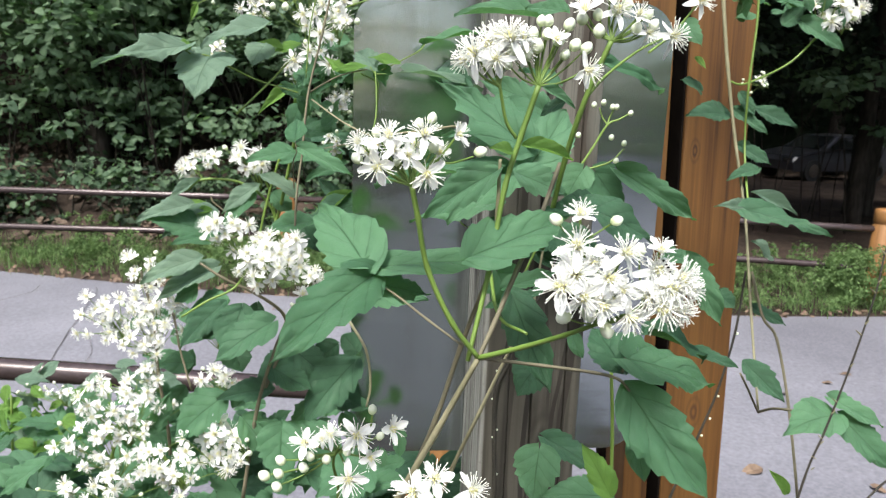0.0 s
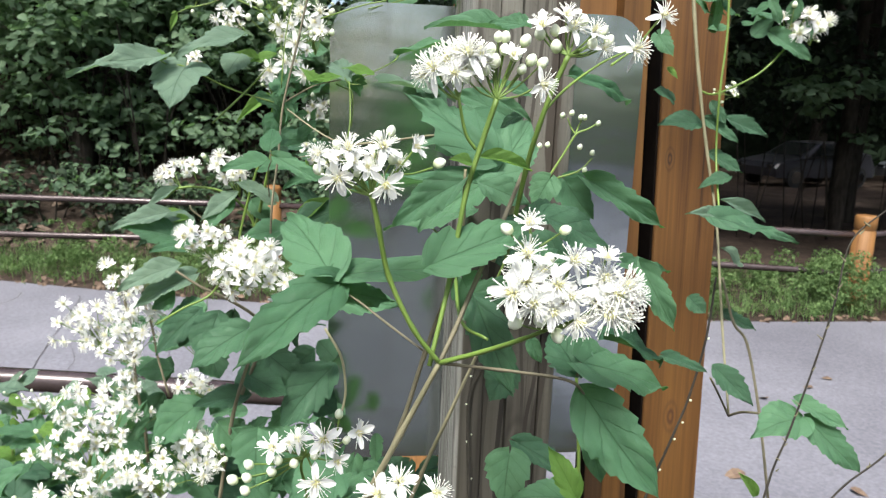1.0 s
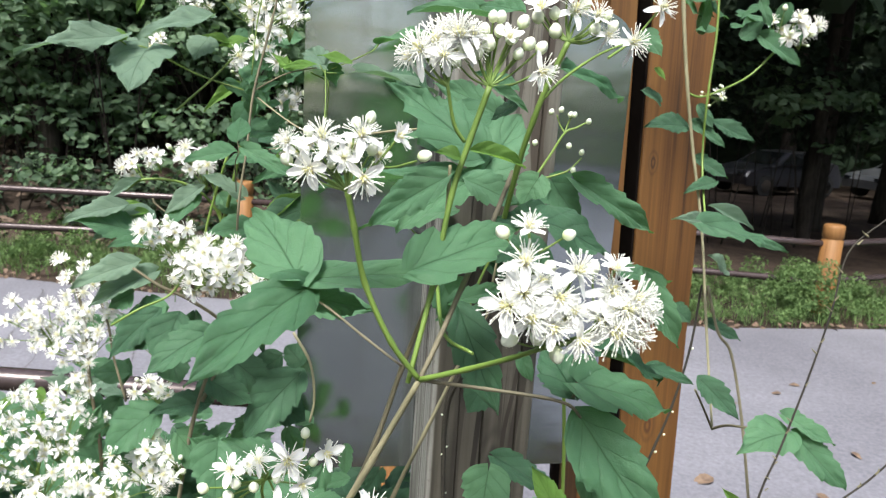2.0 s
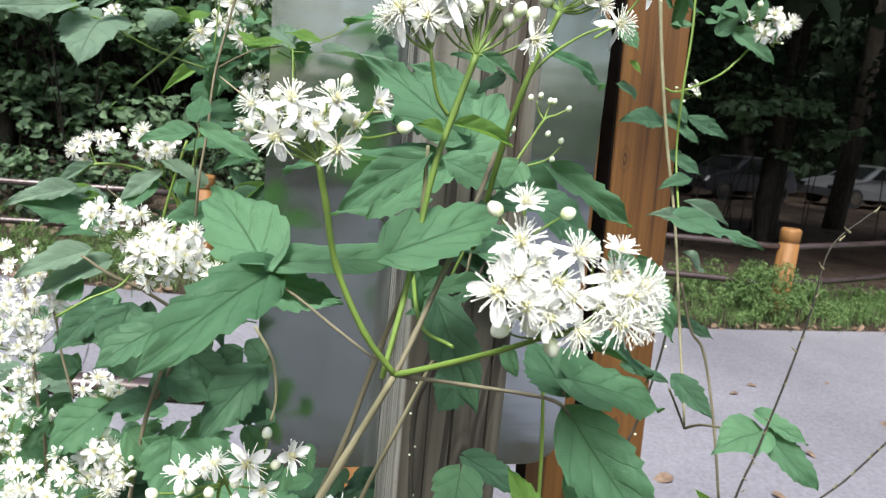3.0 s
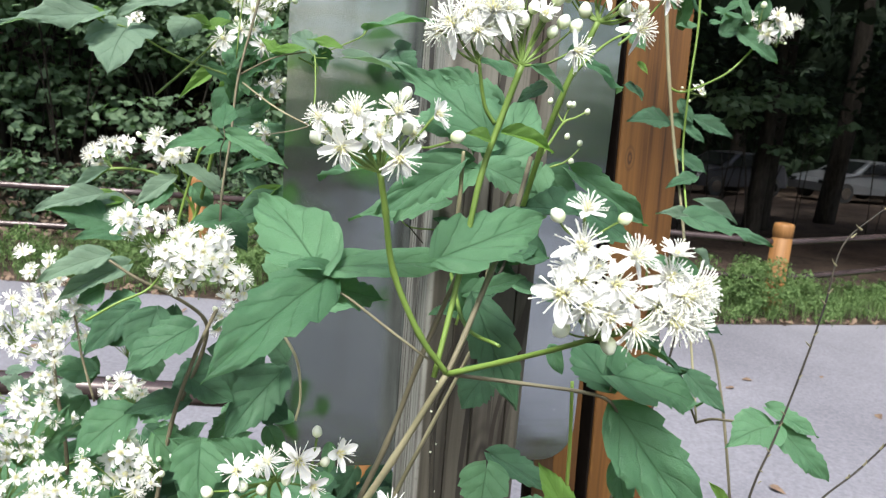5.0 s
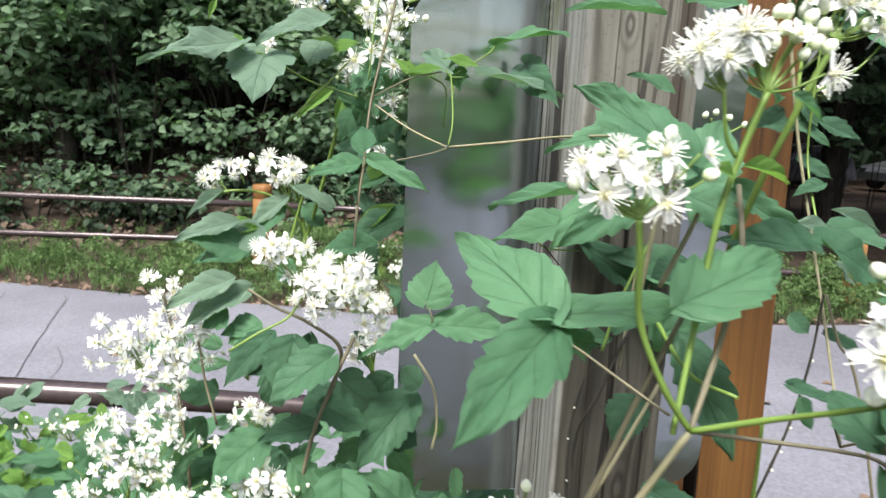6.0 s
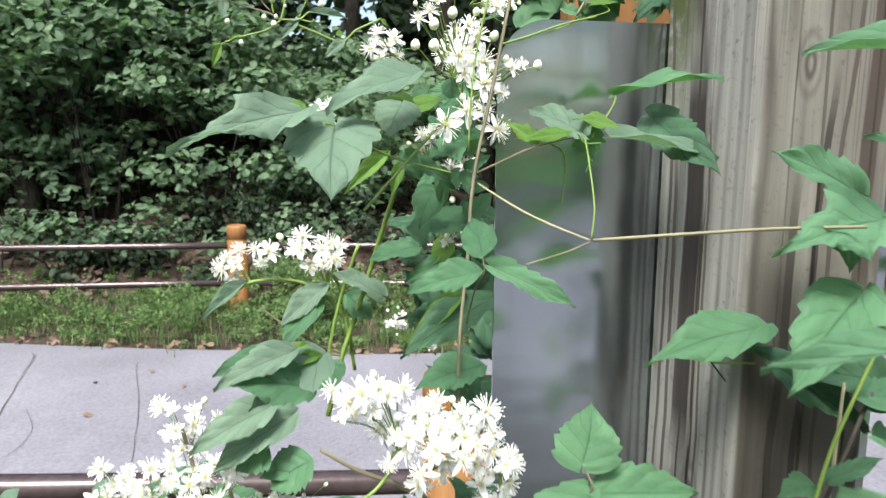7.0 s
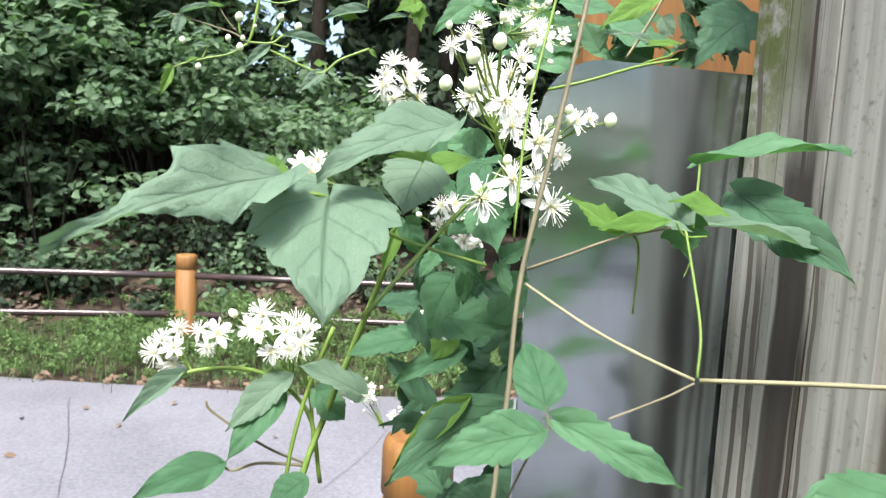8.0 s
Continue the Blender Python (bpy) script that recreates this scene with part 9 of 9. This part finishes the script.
leaf(top_shoot, (-0.174, 1, 1.614), (-0.181, 1, 1.613), 0.97, "plain", (-0.04, -0.59, 0.32), M_LEAF_YOUNG)
leaf(top_shoot, (-0.136, 1, 1.629), (-0.129, 1, 1.622), 0.45, "lance", (-0.1, -0.68, 0.19), M_LEAF_YOUNG)
leaf(top_shoot, (-0.289, 1, 1.6), (-0.298, 1, 1.578), 0.37, "lance", (0.1, -0.79, 0.12), M_LEAF_YOUNG)
leaf(top_shoot, (-0.289, 1, 1.602), (-0.297, 1, 1.599), 0.44, "lance", (0.07, -0.59, 0.33), M_LEAF_YOUNG)
leaf(top_shoot, (-0.279, 1, 1.606), (-0.27, 1, 1.61), 0.43, "lance", (0.05, -0.59, 0.32), M_LEAF_YOUNG)
leaf(top_shoot, (-0.139, 1, 1.66), (-0.176, 1, 1.648), 0.35, "lance", (-0.06, -0.58, 0.28), M_LEAF_PALE)
leaf(top_shoot, (-0.162, 1, 1.657), (-0.144, 1, 1.652), 0.81, "lobed", (-0.08, -0.68, 0.16), M_LEAF_YOUNG)
leaf(top_shoot, (-0.097, 1, 1.671), (-0.116, 1, 1.661), 1.09, "lobed", (-0.11, -0.58, 0.27), M_LEAF_YOUNG)
leaf(top_shoot, (-0.097, 1, 1.668), (-0.093, 1, 1.646), 0.87, "lobed", (-0.12, -0.58, 0.28), M_LEAF_YOUNG)
leaf(top_shoot, (-0.106, 1, 1.658), (-0.129, 1, 1.652), 0.30, "lance", (-0.08, -0.48, 0.4), M_LEAF_PALE)
leaf(top_shoot, (-0.262, 1, 1.619), (-0.276, 1, 1.619), 0.35, "lance", (0.05, -0.59, 0.31), M_LEAF_PALE)
leaf(top_shoot, (-0.216, 1, 1.632), (-0.211, 1, 1.641), 0.55, "lance", (-0.01, -0.69, 0.18), M_LEAF_PALE)
leaf(top_shoot, (-0.267, 1, 1.632), (-0.275, 1, 1.627), 0.45, "lance", (0.06, -0.69, 0.19), M_LEAF_PALE)
bud(top_shoot, (-0.2404, 1.0008, 1.6401), (0.1, -0.2, 0.98), 0.0080)
bud(top_shoot, (-0.2083, 1.0007, 1.6436), (0.1, -0.2, 0.98), 0.0069)
bud(top_shoot, (-0.1944, 1.0007, 1.6374), (0.1, -0.2, 0.98), 0.0074)
bud(top_shoot, (-0.2823, 1.0006, 1.6191), (0.1, -0.2, 0.98), 0.0059)
bud(top_shoot, (-0.2703, 1.0005, 1.6003), (0.1, -0.2, 0.98), 0.0056)
bud(top_shoot, (-0.2483, 1.0005, 1.6243), (0.1, -0.2, 0.98), 0.0056)
bud(top_shoot, (-0.2393, 1.0007, 1.6176), (0.1, -0.2, 0.98), 0.0069)
bud(top_shoot, (-0.2372, 1.0005, 1.6256), (0.1, -0.2, 0.98), 0.0048)
bud(top_shoot, (-0.2282, 1.0004, 1.636), (0.1, -0.2, 0.98), 0.0040)
stem(top_shoot, ((-0.099, 1, 1.7), (-0.1, 1, 1.673), (-0.096, 1, 1.666)), 0.00117, 0.00095, M_STEM_GREEN, "stem", 0.0)
leaf_fill(top_shoot, (-0.023, 1, 1.677), (0.0438, 0.05, 0.0166), 12, 0.0390, 452, M_LEAF)
cluster(top_shoot, (-0.025, 0.9, 1.652), (-0.038, 0.9, 1.646), (0.0246, 0.012, 0.0164), 5, 10, 0.0139, 453)
leaf_fill(top_shoot, (0.155, 0.95, 1.672), (0.0242, 0.02, 0.0242), 12, 0.0388, 454, M_LEAF_DARK)
leaf_fill(top_shoot, (0.02, 0.93, 1.640), (0.065, 0.03, 0.016), 20, 0.0360, 456, M_LEAF)
leaf_fill(top_shoot, (0.055, 0.95, 1.657), (0.0279, 0.02, 0.021), 6, 0.0373, 451, M_LEAF)
leaf_fill(top_shoot, (0.093, 0.95, 1.638), (0.038, 0.02, 0.0119), 8, 0.0285, 455, M_LEAF_DARK)
stem(top_shoot, ((-0.136, 1, 1.696), (-0.138, 1, 1.668), (-0.139, 1, 1.66)), 0.00093, 0.00070, M_STEM_GREEN, "stem", 0.0)

seed_stalk = thing("seed_stalk", "thin dark dry stalk set with pale seed husks", "dry stalk", "dry seed stalks")
stem(seed_stalk, ((0.238, 0.5, 1.122), (0.252, 0.5, 1.224), (0.263, 0.5, 1.265), (0.276, 0.5, 1.321), (0.285, 0.5, 1.37), (0.29, 0.5, 1.413), (0.313, 0.5, 1.436), (0.321, 0.5, 1.441)), 0.00097, 0.00049, M_STEM_DARK, "stem", 0.1)
stem(seed_stalk, ((0.257, 0.5, 1.234), (0.258, 0.499, 1.236), (0.258, 0.498, 1.237)), 0.00051, 0.00025, M_STEM_STRAW, "seed_husk", 0)
stem(seed_stalk, ((0.259, 0.5, 1.243), (0.256, 0.499, 1.245), (0.254, 0.498, 1.246)), 0.00056, 0.00025, M_STEM_STRAW, "seed_husk", 0)
stem(seed_stalk, ((0.261, 0.5, 1.255), (0.262, 0.499, 1.257), (0.262, 0.498, 1.258)), 0.00060, 0.00025, M_STEM_STRAW, "seed_husk", 0)
stem(seed_stalk, ((0.262, 0.5, 1.259), (0.259, 0.499, 1.261), (0.257, 0.498, 1.263)), 0.00062, 0.00025, M_STEM_STRAW, "seed_husk", 0)
stem(seed_stalk, ((0.266, 0.5, 1.279), (0.267, 0.499, 1.281), (0.267, 0.498, 1.283)), 0.00067, 0.00024, M_STEM_STRAW, "seed_husk", 0)
stem(seed_stalk, ((0.269, 0.5, 1.288), (0.266, 0.499, 1.29), (0.263, 0.498, 1.292)), 0.00068, 0.00024, M_STEM_STRAW, "seed_husk", 0)
stem(seed_stalk, ((0.275, 0.5, 1.315), (0.275, 0.499, 1.317), (0.276, 0.498, 1.319)), 0.00073, 0.00024, M_STEM_STRAW, "seed_husk", 0)
stem(seed_stalk, ((0.279, 0.5, 1.34), (0.276, 0.499, 1.342), (0.273, 0.498, 1.344)), 0.00077, 0.00024, M_STEM_STRAW, "seed_husk", 0)
stem(seed_stalk, ((0.281, 0.5, 1.348), (0.282, 0.499, 1.35), (0.282, 0.498, 1.352)), 0.00078, 0.00024, M_STEM_STRAW, "seed_husk", 0)
stem(seed_stalk, ((0.285, 0.5, 1.371), (0.282, 0.499, 1.373), (0.279, 0.498, 1.375)), 0.00083, 0.00024, M_STEM_STRAW, "seed_husk", 0)
stem(seed_stalk, ((0.286, 0.5, 1.379), (0.287, 0.499, 1.381), (0.287, 0.498, 1.383)), 0.00084, 0.00024, M_STEM_STRAW, "seed_husk", 0)
stem(seed_stalk, ((0.288, 0.5, 1.399), (0.285, 0.499, 1.401), (0.282, 0.498, 1.404)), 0.00088, 0.00024, M_STEM_STRAW, "seed_husk", 0)
stem(seed_stalk, ((0.296, 0.5, 1.419), (0.297, 0.499, 1.421), (0.298, 0.498, 1.423)), 0.00093, 0.00024, M_STEM_STRAW, "seed_husk", 0)
stem(seed_stalk, ((0.303, 0.5, 1.425), (0.299, 0.499, 1.427), (0.296, 0.498, 1.429)), 0.00095, 0.00023, M_STEM_STRAW, "seed_husk", 0)
stem(seed_stalk, ((0.319, 0.5, 1.44), (0.32, 0.499, 1.442), (0.321, 0.498, 1.445)), 0.00099, 0.00024, M_STEM_STRAW, "seed_husk", 0)

seed_stalk_b = thing("seed_stalk", "thin dark dry stalk set with pale seed husks", "dry stalk", "dry seed stalks")
stem(seed_stalk_b, ((0.292, 0.5, 1.19), (0.316, 0.5, 1.22), (0.342, 0.5, 1.241), (0.37, 0.5, 1.27), (0.4, 0.5, 1.302)), 0.00086, 0.00065, M_STEM_DARK, "stem", 0.1)
stem(seed_stalk_b, ((0.333, 0.5, 1.235), (0.334, 0.499, 1.237), (0.333, 0.498, 1.24)), 0.00086, 0.00032, M_STEM_STRAW, "seed_husk", 0)
stem(seed_stalk_b, ((0.346, 0.5, 1.245), (0.347, 0.499, 1.248), (0.346, 0.498, 1.251)), 0.00086, 0.00032, M_STEM_STRAW, "seed_husk", 0)
stem(seed_stalk_b, ((0.358, 0.5, 1.258), (0.359, 0.499, 1.261), (0.358, 0.498, 1.264)), 0.00086, 0.00032, M_STEM_STRAW, "seed_husk", 0)
stem(seed_stalk_b, ((0.365, 0.5, 1.264), (0.365, 0.499, 1.266), (0.364, 0.498, 1.269)), 0.00086, 0.00032, M_STEM_STRAW, "seed_husk", 0)

seed_stalk_c = thing("seed_stalk", "thin dark dry stalk against the brown post", "dry stalk", "dry seed stalks")
stem(seed_stalk_c, ((0.228, 0.7, 1.009), (0.248, 0.7, 1.088), (0.274, 0.7, 1.167), (0.287, 0.7, 1.211), (0.298, 0.7, 1.273), (0.301, 0.7, 1.338)), 0.00153, 0.00113, M_STEM_DARK, "stem", 0.1)
bud(seed_stalk_c, (0.2615, 0.7004, 1.1245), (0.69, -0.2, 0.69), 0.0030)
bud(seed_stalk_c, (0.2745, 0.7004, 1.1595), (0.69, -0.2, 0.69), 0.0030)
bud(seed_stalk_c, (0.2815, 0.7004, 1.1785), (0.69, -0.2, 0.69), 0.0029)
bud(seed_stalk_c, (0.2875, 0.7004, 1.2035), (0.69, -0.2, 0.69), 0.0029)
bud(seed_stalk_c, (0.2936, 0.7004, 1.2406), (0.69, -0.2, 0.69), 0.0029)
bud(seed_stalk_c, (0.2996, 0.7004, 1.2716), (0.69, -0.2, 0.69), 0.0029)

seed_stalk_d = thing("seed_stalk", "thin dark dry stalk before the grey post", "dry stalk", "dry seed stalks")
stem(seed_stalk_d, ((0.044, 0.62, 1.074), (0.041, 0.62, 1.155), (0.037, 0.62, 1.242), (0.047, 0.62, 1.295)), 0.00157, 0.00098, M_STEM_DARK, "stem", 0.1)
bud(seed_stalk_d, (0.0366, 0.6155, 1.2671), (0.81, -0.3, 0.51), 0.0021)
bud(seed_stalk_d, (0.0354, 0.6155, 1.2411), (-0.81, -0.3, 0.51), 0.0021)
bud(seed_stalk_d, (0.0396, 0.6155, 1.2121), (0.81, -0.3, 0.51), 0.0021)
bud(seed_stalk_d, (0.0374, 0.6155, 1.2051), (-0.81, -0.3, 0.51), 0.0021)
bud(seed_stalk_d, (0.0415, 0.6155, 1.1691), (0.81, -0.3, 0.51), 0.0021)
